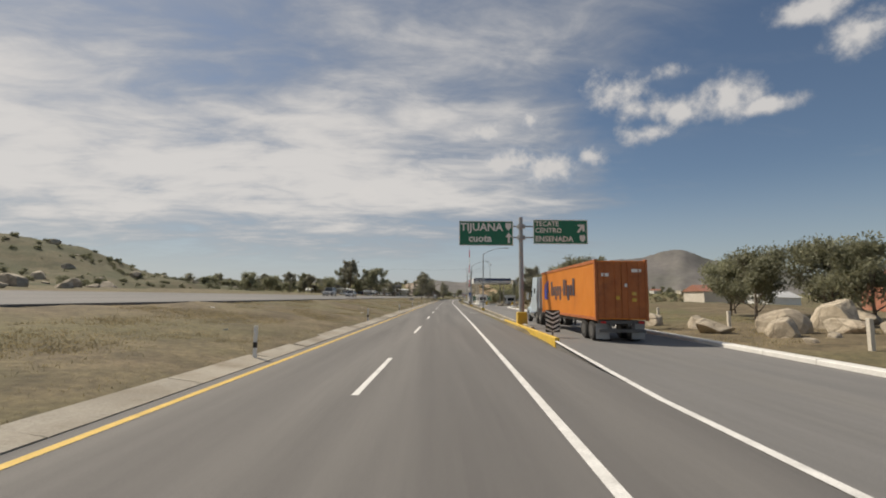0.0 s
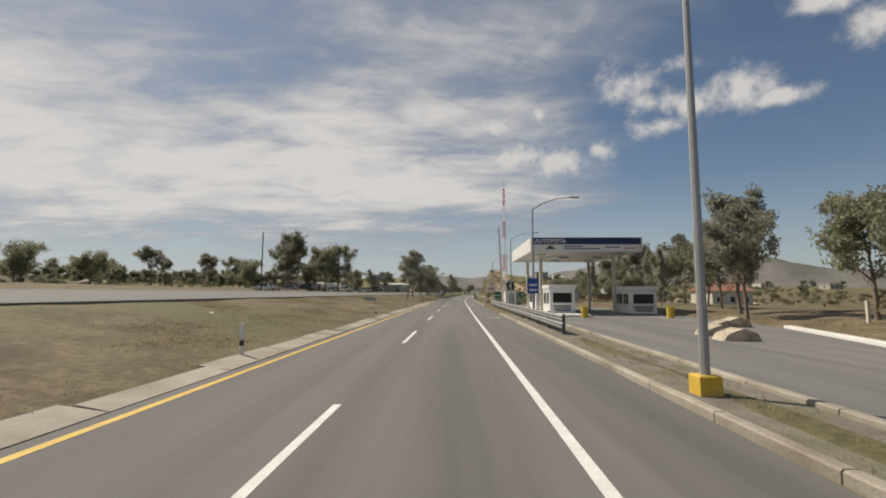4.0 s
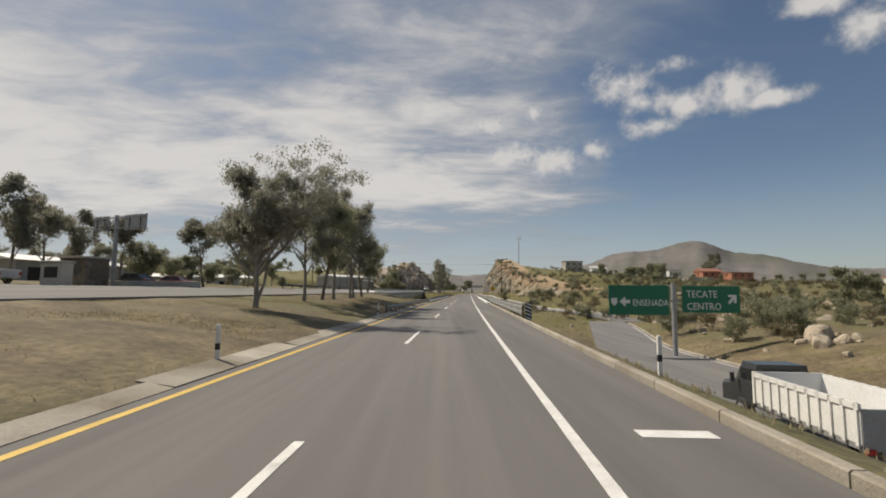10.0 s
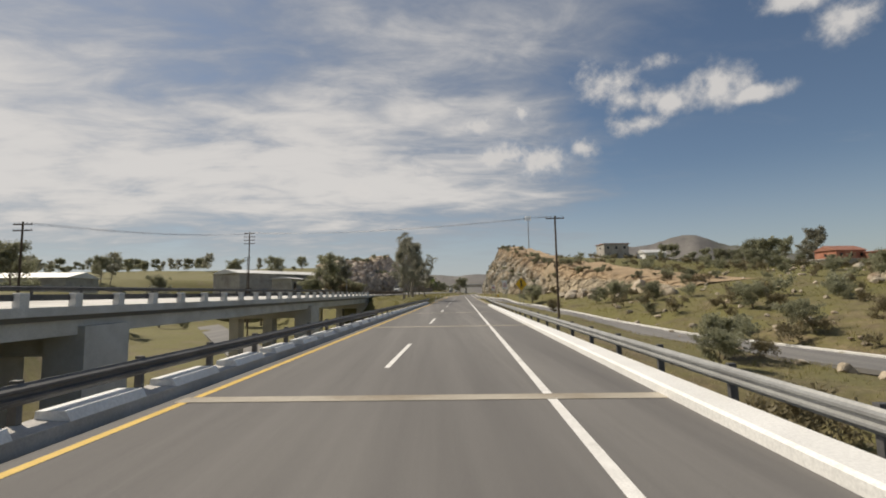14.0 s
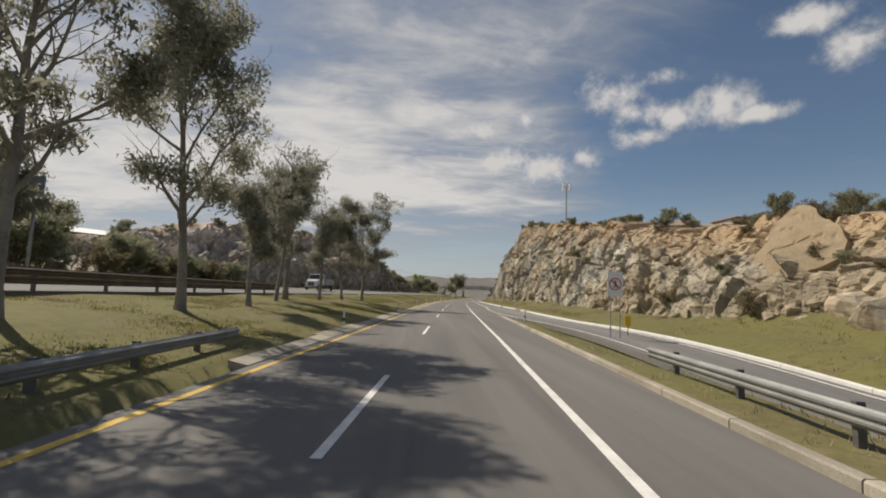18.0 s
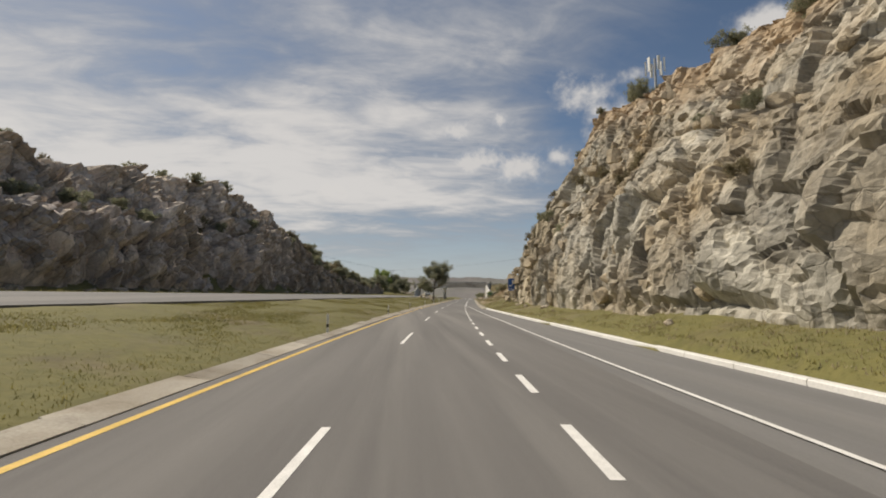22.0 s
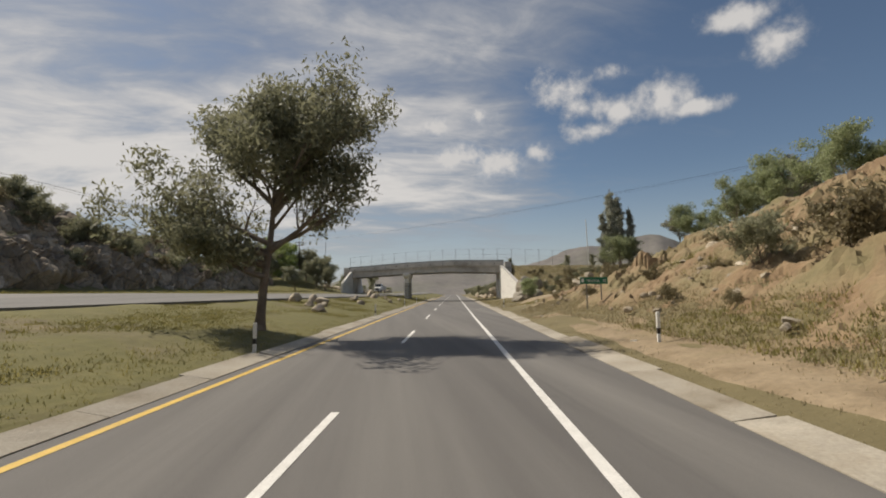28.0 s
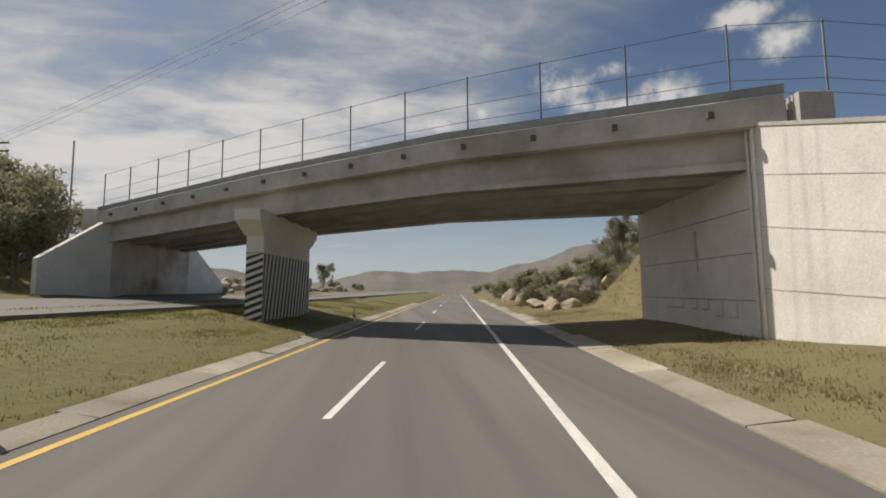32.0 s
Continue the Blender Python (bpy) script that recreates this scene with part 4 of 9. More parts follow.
PROTO = {
    "gum_a": tree_meshes(1, 11.0, 3.1, LEAF_OLIVE, 17, 22000, 0.105, 0.24, 1.15, clump=0.56, gap=-0.06, bark=PALE_BARK),
    "gum_b": tree_meshes(2, 11.0, 2.8, LEAF_OLIVE, 16, 19000, 0.105, 0.26, 1.25, clump=0.54, gap=-0.06, lean=0.035, bark=PALE_BARK),
    "gum_c": tree_meshes(5, 9.5, 2.9, LEAF_DARK, 13, 21000, 0.11, 0.28, 1.1, clump=0.72, gap=-0.18),
    "gum_d": tree_meshes(7, 9.5, 2.3, LEAF_OLIVE, 12, 10500, 0.105, 0.3, 1.5, clump=0.6, gap=-0.1, bark=PALE_BARK),
    "broad": tree_meshes(24, 8.4, 2.3, LEAF_DARK, 10, 32000, 0.11, 0.5, 1.0, 0.17, 0.03, 0.64, -0.36, ((0.36, 268, 3.3, 0.16), (0.4, 255, 3.0, 0.22), (0.42, 288, 2.9, 0.22), (0.35, 275, 2.4, 0.02), (0.46, 270, 2.6, 0.4), (0.42, 92, 3.0, 0.55), (0.45, 70, 2.6, 0.45), (0.6, 90, 3.5, 0.9), (0.7, 102, 3.4, 0.8), (0.76, 72, 3.2, 0.75), (0.62, 120, 2.9, 0.95), (0.66, 284, 2.3, 1.3), (0.3, 200, 2.0, 0.2)), bark=BARK),
    "leaning": tree_meshes(41, 9.2, 2.5, LEAF_OLIVE, 9, 23000, 0.115, 0.4, 1.25, 0.18, 0.03, 0.6, -0.08, ((0.06, 70, 7.0, 2.6), (0.3, 88, 6.4, 1.1), (0.42, 75, 6.2, 0.95), (0.5, 105, 5.4, 0.9), (0.62, 90, 4.8, 0.9), (0.36, 120, 4.2, 0.8), (0.28, 262, 3.0, 1.2), (0.4, 285, 2.8, 1.2), (0.3, 60, 4.0, 0.6)), bark=PALE_BARK),
    "far_gum_a": tree_meshes(3, 11.0, 3.2, LEAF_OLIVE, 11, 5600, 0.25, 0.26, 1.2, clump=0.75, gap=-0.22),
    "far_gum_b": tree_meshes(4, 11.0, 2.7, LEAF_OLIVE, 10, 4600, 0.25, 0.26, 1.3, clump=0.72, gap=-0.2),
    "far_gum_c": tree_meshes(6, 9.5, 3.1, LEAF_DARK, 11, 5800, 0.24, 0.2, 1.0, clump=0.8, gap=-0.25),
    "far_gum_d": tree_meshes(8, 9.0, 2.5, LEAF_OLIVE, 9, 3600, 0.24, 0.26, 1.3, clump=0.7, gap=-0.18),
    "round": tree_meshes(9, 7.0, 3.0, LEAF_DARK, 13, 8000, 0.21, 0.12, 0.7, clump=0.8, gap=-0.35),
    "bright": tree_meshes(12, 6.0, 2.9, LEAF_BRIGHT, 13, 9500, 0.18, 0.1, 0.7, clump=0.65, gap=-0.4),
    "cypress": tree_meshes(14, 11.0, 1.55, LEAF_GREY, 30, 16000, 0.11, 0.06, 2.0, 0.13, 0.02, 0.38, -0.2, top=1.0, taper=0.92),
    "olive_bush": tree_meshes(43, 4.6, 2.1, LEAF_FRESH, 14, 8000, 0.13, 0.04, 0.8, 0.08, clump=0.6, gap=-0.5),
    "sapling": tree_meshes(35, 2.5, 0.75, LEAF_DARK, 16, 3600, 0.085, 0.03, 1.5, 0.05, clump=0.24, gap=-0.5, top=0.9),
    "feather": tree_meshes(37, 6.2, 3.0, LEAF_FRESH, 13, 12000, 0.14, 0.34, 0.75, 0.12, 0.06, 0.62, -0.3, bark=PALE_BARK),
    "bush": tree_meshes(31, 2.2, 1.35, LEAF_DARK, 12, 4600, 0.1, 0.03, 0.7, 0.05, clump=0.3, gap=-0.5),
    "dry_bush": tree_meshes(33, 1.5, 1.15, LEAF_DRY, 10, 2600, 0.1, 0.03, 0.6, 0.04, clump=0.26, gap=-0.4),
}


def tree(kind, s, u, scale=1.0, turn=0.0, label="", z=None, name="tree", group="", tall=1.0):
    ob = thing(name, label or "olive-green gum tree with a thin trunk on dry grass", "tree" if name == "tree" else "bush", spot(s, u, z, turn) @ Matrix.Diagonal((scale, scale, scale * tall, 1)), group)
    for nm, me in zip(("trunk", "crown"), PROTO.get("far_" + kind if abs(u) > 24 else kind, PROTO[kind])):
        o = new(nm, me)
        o.parent = ob
    return ob


def palm(s, u, high):
    """A fan palm: a ringed trunk and a head of drooping fronds."""
    rng = random.Random(int(s))
    ob = thing("palm_tree", "tall fan palm with a ragged head of fronds", "palm tree", spot(s, u))
    part("trunk", Shape().tube([(0.02 * (k % 2), 0, high * k / 12) for k in range(13)], [0.28 - 0.008 * k for k in range(13)], 9), BARK, ob, smooth=True)
    for k in range(34):
        a, e = k * 2.4, rng.uniform(-0.9, 1.2)
        sh = Shape()
        o = Vector((0, 0, high))
        d = Vector((math.cos(a) * math.cos(e), math.sin(a) * math.cos(e), math.sin(e)))
        side = d.cross(Vector((0, 0, 1))).normalized()
        tip = o + d * 1.1
        sh.tube([tuple(o), tuple(tip)], [0.03, 0.02], 4)
        for j in range(-5, 6):
            q = tip + (d * (1.1 - 0.06 * abs(j)) + side * j * 0.2) * rng.uniform(0.8, 1.1) - Vector((0, 0, 0.25 + 0.06 * abs(j)))
            sh.add([tuple(tip - side * 0.02), tuple(tip + side * 0.02), tuple(tip.lerp(q, 0.5) + side * 0.05), tuple(q), tuple(tip.lerp(q, 0.5) - side * 0.05)], [(0, 1, 2, 4), (4, 2, 3)])
        part("frond", sh, LEAF_OLIVE, ob)
    return ob


# ---- small builders ----
def prism(poly, y0, y1, sh=None):
    """A polygon in x and z, given depth along y."""
    sh = sh or Shape()
    k = len(poly)
    v = [(x, y0, z) for x, z in poly] + [(x, y1, z) for x, z in poly]
    return sh.add(v, [tuple(range(k)), tuple(range(2 * k - 1, k - 1, -1))] + [(i, i + k, (i + 1) % k + k, (i + 1) % k) for i in range(k)])


def ring_xz(r0, r1, cx, cz, y, depth=0.006, n=28):
    sh = Shape()
    v, f = [], []
    for i in range(n):
        a = 2 * math.pi * i / n
        for r in (r0, r1):
            for yy in (y, y + depth):
                v.append((cx + r * math.cos(a), yy, cz + r * math.sin(a)))
    for i in range(n):
        p, q = 4 * i, 4 * ((i + 1) % n)
        f += [(p, q, q + 2, p + 2), (p + 1, p + 3, q + 3, q + 1), (p + 2, q + 2, q + 3, p + 3), (p, p + 1, q + 1, q)]
    return sh.add(v, f)


def lettering(body, size, mat, parent, x, y, z, name="lettering", align="LEFT", wide=1.0, bold=0.0):
    """Words as a thin mesh that faces -y."""
    cu = bpy.data.curves.new(name, "FONT")
    cu.body, cu.size, cu.extrude, cu.align_x, cu.resolution_u, cu.offset = body, size, 0.006, align, 2, bold
    ob = new(name, cu)
    me = bpy.data.meshes.new_from_object(ob)
    bpy.data.objects.remove(ob)
    me.name = name
    me.materials.clear()
    me.materials.append(mat)
    o = new(name, me)
    o.parent = parent
    o.matrix_local = pose(x, y, z, 90, 0, 0) @ Matrix.Diagonal((wide, 1, 1, 1))
    return o


GREEN = plain("sign_green", (0.01, 0.16, 0.09), 0.45)
SIGN_WHITE = plain("sign_white", (0.78, 0.78, 0.76), 0.45)
SIGN_RED = plain("sign_red", (0.5, 0.03, 0.04), 0.45)
SIGN_BLACK = plain("sign_black", (0.02, 0.02, 0.02), 0.5)
SIGN_BLUE = plain("sign_blue", (0.01, 0.09, 0.36), 0.45)
SIGN_NAVY = plain("sign_navy", (0.015, 0.03, 0.1), 0.45)
SIGN_YELLOW = plain("sign_yellow", (0.75, 0.45, 0.02), 0.45)
YELLOW_PAINT = material("yellow_paint", (0.55, 0.36, 0.04), (0.68, 0.46, 0.08), 2, 0.7, 0.15, 20, c=(0.4, 0.33, 0.2), cscale=1.0, gap=0.58)
WHITE_PAINT = material("white_paint", (0.7, 0.7, 0.68), (0.8, 0.8, 0.78), 0.8, 0.55, 0.08, 20, c=(0.58, 0.56, 0.52), cscale=0.4, gap=0.6)
GREY_PAINT = material("grey_paint", (0.3, 0.31, 0.32), (0.38, 0.39, 0.4), 1.0, 0.5, 0.05, 25, 0.3)
RUBBER = material("rubber", (0.02, 0.02, 0.02), (0.04, 0.038, 0.036), 3, 0.85, 0.2, 30)
GLASS_DARK = plain("dark_window_glass", (0.02, 0.024, 0.028), 0.08)
CHROME = plain("chrome", (0.6, 0.6, 0.6), 0.15, 1.0)
ORANGE = material("orange_container_paint", (0.62, 0.20, 0.02), (0.7, 0.25, 0.035), 0.8, 0.55, 0.05, 25, c=(0.5, 0.15, 0.03), cscale=0.5, gap=0.6)
# rusty orange with the shade of the container's rear mixed in; rails share it
RUST_SHADED = material("shaded_rusty_orange_paint", (0.34, 0.10, 0.03), (0.46, 0.15, 0.045), 1.5, 0.65, 0.1, 25, c=(0.22, 0.08, 0.04), cscale=0.8, gap=0.56)
BLUE_GREY = material("pale_blue_paint", (0.38, 0.46, 0.52), (0.44, 0.52, 0.58), 1.0, 0.3, 0.02, 20)
BLUE_MARK = plain("blue_mark", (0.04, 0.06, 0.35), 0.5)
DARK_MARK = plain("dark_mark", (0.06, 0.05, 0.06), 0.5)
RED_LAMP = plain("red_lamp", (0.5, 0.02, 0.02), 0.3)
CLEAR_LAMP = plain("clear_lamp", (0.7, 0.7, 0.68), 0.15)
BRICK = material("red_brick_wall", (0.34, 0.13, 0.08), (0.45, 0.2, 0.13), 1.5, 0.9, 0.3, 15, c=(0.5, 0.3, 0.22), cscale=0.3, gap=0.55)
BLOCK = material("grey_block_wall", (0.36, 0.34, 0.31), (0.46, 0.44, 0.4), 0.7, 0.9, 0.3, 15, c=(0.28, 0.26, 0.23), cscale=0.3)
CREAM = material("cream_wall", (0.55, 0.5, 0.42), (0.64, 0.6, 0.52), 0.6, 0.85, 0.15, 15, c=(0.45, 0.4, 0.33), cscale=0.3, gap=0.57)
RUST_BOARD = material("rusty_boards", (0.16, 0.09, 0.055), (0.27, 0.165, 0.11), 1.4, 0.85, 0.3, 14, tint=0.2)
TILE_ROOF = material("red_roof", (0.29, 0.125, 0.085), (0.37, 0.185, 0.13), 1.2, 0.85, 0.3, 12)
SHEET_ROOF = material("pale_sheet_roof", (0.6, 0.6, 0.58), (0.76, 0.76, 0.74), 0.2, 0.5, 0.1, 4, 0.2)
MESH_WIRE = plain("wire", (0.2, 0.2, 0.2), 0.5, 0.6)

# ---- road markings ----
def marking(name, pieces, mat, label):
    sh = Shape()
    for a in pieces:
        x, y, z = ribbon(*a)
        sh.grid(x, y, z + 0.006)
    return solid(name, sh, mat, label, "road marking", "structure")


marking("yellow_edge_line", [(-200, 900, -0.09, 0.09, 0.0, 4)], LINE_YELLOW, "worn yellow line along the highway's edge")
marking("white_edge_line", [(-200, 484, 7.02, 7.2, 0.0, 4), (600, 900, 7.02, 7.2, 0.0, 4)] + [(s, s + 2.2, 7.02, 7.2, 0.0, 2) for s in np.arange(486, 598, 4.6)], LINE_WHITE, "white line along the highway's right edge")
lanes = thing("lane_dashes", "broken white lane line, faded in places", "road marking", kind="structure")
for k in range(-8, 49):
    s = float(np.interp(k, [-8, 0, 1, 3, 7, 9, 11, 12, 16, 21, 24, 27, 29, 31, 35, 37, 48], [-86, 45.4, 61.6, 95.2, 159.9, 194.0, 228.6, 245.9, 316.8, 404.0, 457.0, 508.1, 544.2, 580.0, 645.3, 677.4, 857]))
    x, y, z = ribbon(s - 2.9, s + 2.9, 3.26, 3.41, 0.006, 2.9)
    part("dash", Shape().grid(x, y, z), LINE_WHITE, lanes)
marking("ramp_lines", [(-40, 22, lambda s: exit_left(s) - 0.1, lambda s: exit_left(s) + 0.08, 0.006, 3), (190, 300, lambda s: exit_right(s) - 0.5, lambda s: exit_right(s) - 0.36, 0.014, 3, ramp_z),
                       (420, 603, lambda s: np.interp(s, [420, 467, 480, 500, 540, 575, 602], [15, 10.2, 9.8, 10.6, 9.6, 8.3, 7.1]), lambda s: np.interp(s, [420, 467, 480, 500, 540, 575, 602], [15, 10.2, 9.8, 10.6, 9.6, 8.3, 7.1]) + 0.13, 0.022, 3, join_z),
                       (330, 470, lambda s: join_right(s) - 0.6, lambda s: join_right(s) - 0.46, 0.022, 3, join_z)], LINE_WHITE, "white lines along the slip roads")
marking("shoulder_marks", [(s, s + 0.35, 8.1, 9.2, 0.002, 1) for s in (60, 128, 176, 232, 320.5, 498, 676)], LINE_WHITE, "short white cross marks on the shoulder")
marking("bridge_joints", [(s, s + 0.45, lambda q, k=k: np.full(len(q), -0.2), lambda q: np.full(len(q), 9.3), 0.004, 0.4) for k, s in enumerate((309.5, 327.5, 346, 364))], VERGE, "pale concrete joints across the bridge deck")

# ---- edges: gutter slabs and kerbs ----
def gutter(name, s0, s1, u_in, u_out, z_out, label, jitter=0.03):
    top = thing(name, label, "gutter", kind="structure")
    rng = random.Random(int(s0) + int(u_in * 10) + 99)
    s = s0
    while s < s1:
        e = min(s1, s + rng.uniform(3.2, 4.4))
        a, b = u_in, u_out * (1 + (rng.uniform(-0.2, 0.12) if u_out < 0 else rng.uniform(-0.02, 0.05)))
        lift = rng.uniform(0, 0.02)
        v = []
        for q in (s + 0.02, e - 0.02):
            for u, z in ((a, 0.01 + lift), (b, z_out + lift), (b, -0.3), (a, -0.3)):
                x, y = at(q, u)
                v.append((float(x), float(y), z))
        part("slab", Shape().add(v, [(0, 4, 5, 1), (1, 5, 6, 2), (3, 7, 4, 0), (0, 1, 2, 3), (4, 7, 6, 5)]), VERGE, top)
        s = e
    return top


gutter("gutter_left", -30, 306, -0.42, -1.22, 0.12, "cream concrete gutter slabs along the median")
gutter("gutter_left_far", 425, 770, -0.42, -1.16, 0.12, "cracked concrete gutter slabs along the grassy median")
gutter("gutter_right_far", 576, 790, 9.66, 10.4, 0.1, "pale concrete gutter slabs along the shoulder")


def kerb(name, s0, s1, edge, mat, label, high=0.16, wide=0.22, z=None, piece=2.5):
    top = thing(name, label, "kerb", kind="structure")
    s = s0
    while s < s1:
        e = min(s1, s + piece)
        sh = Shape()
        pts = []
        for q in (s + 0.015, e - 0.015):
            u = float(edge(np.array([q]))[0])
            pts.append((q, u, float(z(np.array([q]), np.array([u]))[0]) if z else 0.0))
        sh.sweep(pts, [(0, -0.3), (0, high - 0.03), (0.03, high), (wide - 0.03, high), (wide, high - 0.03), (wide, -0.3)])
        part("kerbstone", sh, mat, top)
        s = e
    return top


kerb("kerb_gore_far", 40, 135, lambda s: np.interp(s, [34, 100, 135], [10.2, 9.8, 9.75]), VERGE, "low worn concrete kerb along the grass strip", high=0.1, piece=2.5)
kerb("kerb_gore", 22, 40, lambda s: np.interp(s, [22, 34, 100, 135], [10.35, 10.2, 9.8, 9.75]), YELLOW_PAINT, "low kerb with worn yellow paint along the gore", piece=2.0)
kerb("kerb_ramp_left", 30, 118, lambda s: exit_left(s) - 0.24, VERGE, "pale concrete kerb beside the exit ramp")
kerb("kerb_ramp_right", -20, 118, lambda s: exit_right(s), WHITEWASH, "pale wide kerb on the exit ramp's outer side", wide=0.5)
kerb("kerb_shoulder", 163, 306, lambda s: s * 0 + 9.72, VERGE, "pale concrete kerb along the highway's shoulder")
kerb("kerb_joining", 452, 575, join_right, WHITEWASH, "whitewashed kerb round the outside of the slip road", wide=0.32)
kerb("kerb_island", 386, 464, lambda s: s * 0 + 9.6, VERGE, "concrete kerb round the grassy gore island")
kerb("kerb_ramp_lower", 178, 310, lambda s: exit_right(s), VERGE, "concrete kerb beside the descending ramp", z=ramp_z, piece=3.5)
kerb("kerb_join_lower", 330, 452, join_right, WHITEWASH, "white kerb line beside the rising slip road", z=join_z, piece=3.5)

# ---- delineators ----
def delineator(m):
    ob = thing("delineator_post", "thin white roadside post with a black band", "delineator", m, "delineator posts")
    part("post", Shape().box(-0.05, -0.04, -0.1, 0.05, 0.04, 1.0, b=0.012), WHITE_PAINT, ob)
    part("band", Shape().box(-0.054, -0.044, 0.3, 0.054, 0.044, 0.48), SIGN_BLACK, ob, "black reflective band")
    return ob


first = delineator(spot(14.7, -0.95, 0.08))
for k in range(1, 33):
    s = 14.7 + 22.3 * k
    if 262 < s < 425:
        continue
    copy_thing(first, spot(s, -1.0 - 0.25 * (k % 3 == 1), 0.08))
for s, u in ((80, 10.8), (172, 10.6), (213.5, 10.9), (238, 10.9), (452, 10.9), (638.8, 12.0), (676.2, 11.2), (508, 15.6)):
    copy_thing(first, spot(s, u))

# ---- guard rails ----
WAVE = [(0, 0), (0.03, 0.05), (0.08, 0.07), (0.08, 0.11), (0.03, 0.14), (0.03, 0.18), (0.08, 0.21), (0.08, 0.25), (0.03, 0.28), (0, 0.32), (-0.012, 0.32), (0.015, 0.28), (0.065, 0.245), (0.065, 0.215), (0.015, 0.185),
        (0.015, 0.135), (0.065, 0.105), (0.065, 0.075), (0.015, 0.045), (-0.012, 0)]


def guardrail(name, pts, side, label, rails=(0.42,), gap=3.8, mat=None, posts=True, base=None):
    """A corrugated steel beam on posts along places (s, u)."""
    ob = thing(name, label, "guardrail", kind="structure")
    s = np.arange(pts[0][0], pts[-1][0] + 0.1, 2.0)
    us = np.interp(s, [p[0] for p in pts], [p[1] for p in pts])
    for z in rails:
        part("beam", Shape().sweep([(a, u, z + (base or 0.0)) for a, u in zip(s, us)], [(side * a, b) for a, b in WAVE][:: 1 if side > 0 else -1]), mat or STEEL, ob)
    if posts:
        for a in np.arange(pts[0][0] + 0.3, pts[-1][0], gap):
            u = float(np.interp(a, [p[0] for p in pts], [p[1] for p in pts]))
            x, y = at(a, u - side * 0.09)
            g = min(-0.4, float(ground(a, u)))
            g = max(g, -1.2)
            o = part("post", Shape().box(-0.07, -0.05, g, 0.07, 0.05, rails[-1] + 0.36), DARK_STEEL, ob)
            o.matrix_local = pose(float(x), float(y), base or 0, 0, 0, heading(a))
    return ob


guardrail("guardrail_toll", [(112, 10.7), (128, 10.9), (164, 11.0)], -1, "double galvanised rail in front of the toll booths", (0.3, 0.68))
guardrail("guardrail_left", [(264.5, -1.1), (312, -1.05)], 1, "galvanised guardrail on dark posts along the median", gap=2.6)
guardrail("guardrail_right", [(260, 10.0), (306, 9.95)], -1, "galvanised guardrail leading to the bridge", (0.3, 0.66), 3.0)
guardrail("guardrail_bridge_left", [(312, -1.1), (402, -1.1)], 1, "dark weathered rail on the bridge's edge", (0.5,), 2.6, DARK_STEEL)
guardrail("guardrail_bridge_right", [(306, 10.25), (385, 10.3), (428, 11.2)], -1, "galvanised rail beside the bridge parapet", (0.3,), 3.0)
guardrail("guardrail_left_after", [(402, -1.1), (428, -2.2)], 1, "galvanised guardrail ending on the grass", gap=2.6)
RUSTY = material("rusty_steel", (0.12, 0.09, 0.07), (0.21, 0.165, 0.13), 1.2, 0.7, 0.2, 20, 0.3, c=(0.1, 0.06, 0.04), cscale=0.5, gap=0.54)
guardrail("guardrail_opposite_near", [(404, -11.95), (440, -12.0), (456, -12.3)], 1, "brown weathered double rail along the other carriageway", (0.28, 0.62), 3.8, RUSTY, base=1.6)
guardrail("guardrail_opposite", [(296, -23.4), (420, -23.4)], 1, "dark rail on the far side of the other carriageway", (0.45,), 4.0, DARK_STEEL, base=2.2)

# ---- bridge over the underpass ----
solid("bridge_deck", Shape().sweep([(s, 4.6, -0.32) for s in np.arange(308, 380, 4.0)], [(-5.9, 0), (-5.9, -1.2), (5.3, -1.2), (5.3, 0)]), CONCRETE, "grey concrete deck carrying the highway", "bridge", "structure")
solid("parapet_right", Shape().sweep([(s, 9.28, 0) for s in np.arange(304, 386, 3.0)], [(0, -0.2), (0, 0.16), (0.06, 0.2), (0.62, 0.2), (0.66, 0.16), (0.66, -0.2)]), WHITE_PAINT, "low white-painted parapet along the bridge", "parapet", "structure")
pl = thing("parapet_left", "low concrete kerb with white-painted blocks on the bridge", "parapet", kind="structure")
part("base", Shape().sweep([(s, -0.9, 0) for s in np.arange(309, 405, 3.0)], [(-0.3, -0.3), (-0.3, 0.22), (0.3, 0.18), (0.3, -0.3)]), CONCRETE, pl)
for s in np.arange(310, 403, 2.6):
    part("block", Shape().sweep([(s, -0.9, 0), (s + 1.7, -0.9, 0)], [(-0.28, 0.2), (-0.26, 0.34), (0.22, 0.34), (0.31, 0.18)]), WHITE_PAINT, pl, "white-painted block")
PALE_CONCRETE = material("pale_concrete", (0.5, 0.49, 0.46), (0.66, 0.65, 0.62), 0.7, 0.85, 0.25, 20, c=(0.4, 0.385, 0.35), cscale=0.3, gap=0.56)
ob = thing("opposite_bridge", "long concrete girder bridge carrying the other carriageway", "bridge", kind="structure")
part("deck", Shape().sweep([(s, -12.0, 1.6) for s in np.arange(312, 420, 4.0)], [(-11.2, 0.6), (-11.2, 0.2), (0.35, -0.25), (0.35, 0.12), (0, 0.14)]), PALE_CONCRETE, ob)
for u in (-12.5, -15.5, -18.5, -21.5):
    part("girder", Shape().sweep([(s, u, 0.42 + 0.055 * (-12.5 - u)) for s in (314, 340, 372, 404, 417)], [(-0.3, 0), (-0.3, 0.95), (0.3, 0.95), (0.3, 0)]), PALE_CONCRETE, ob)
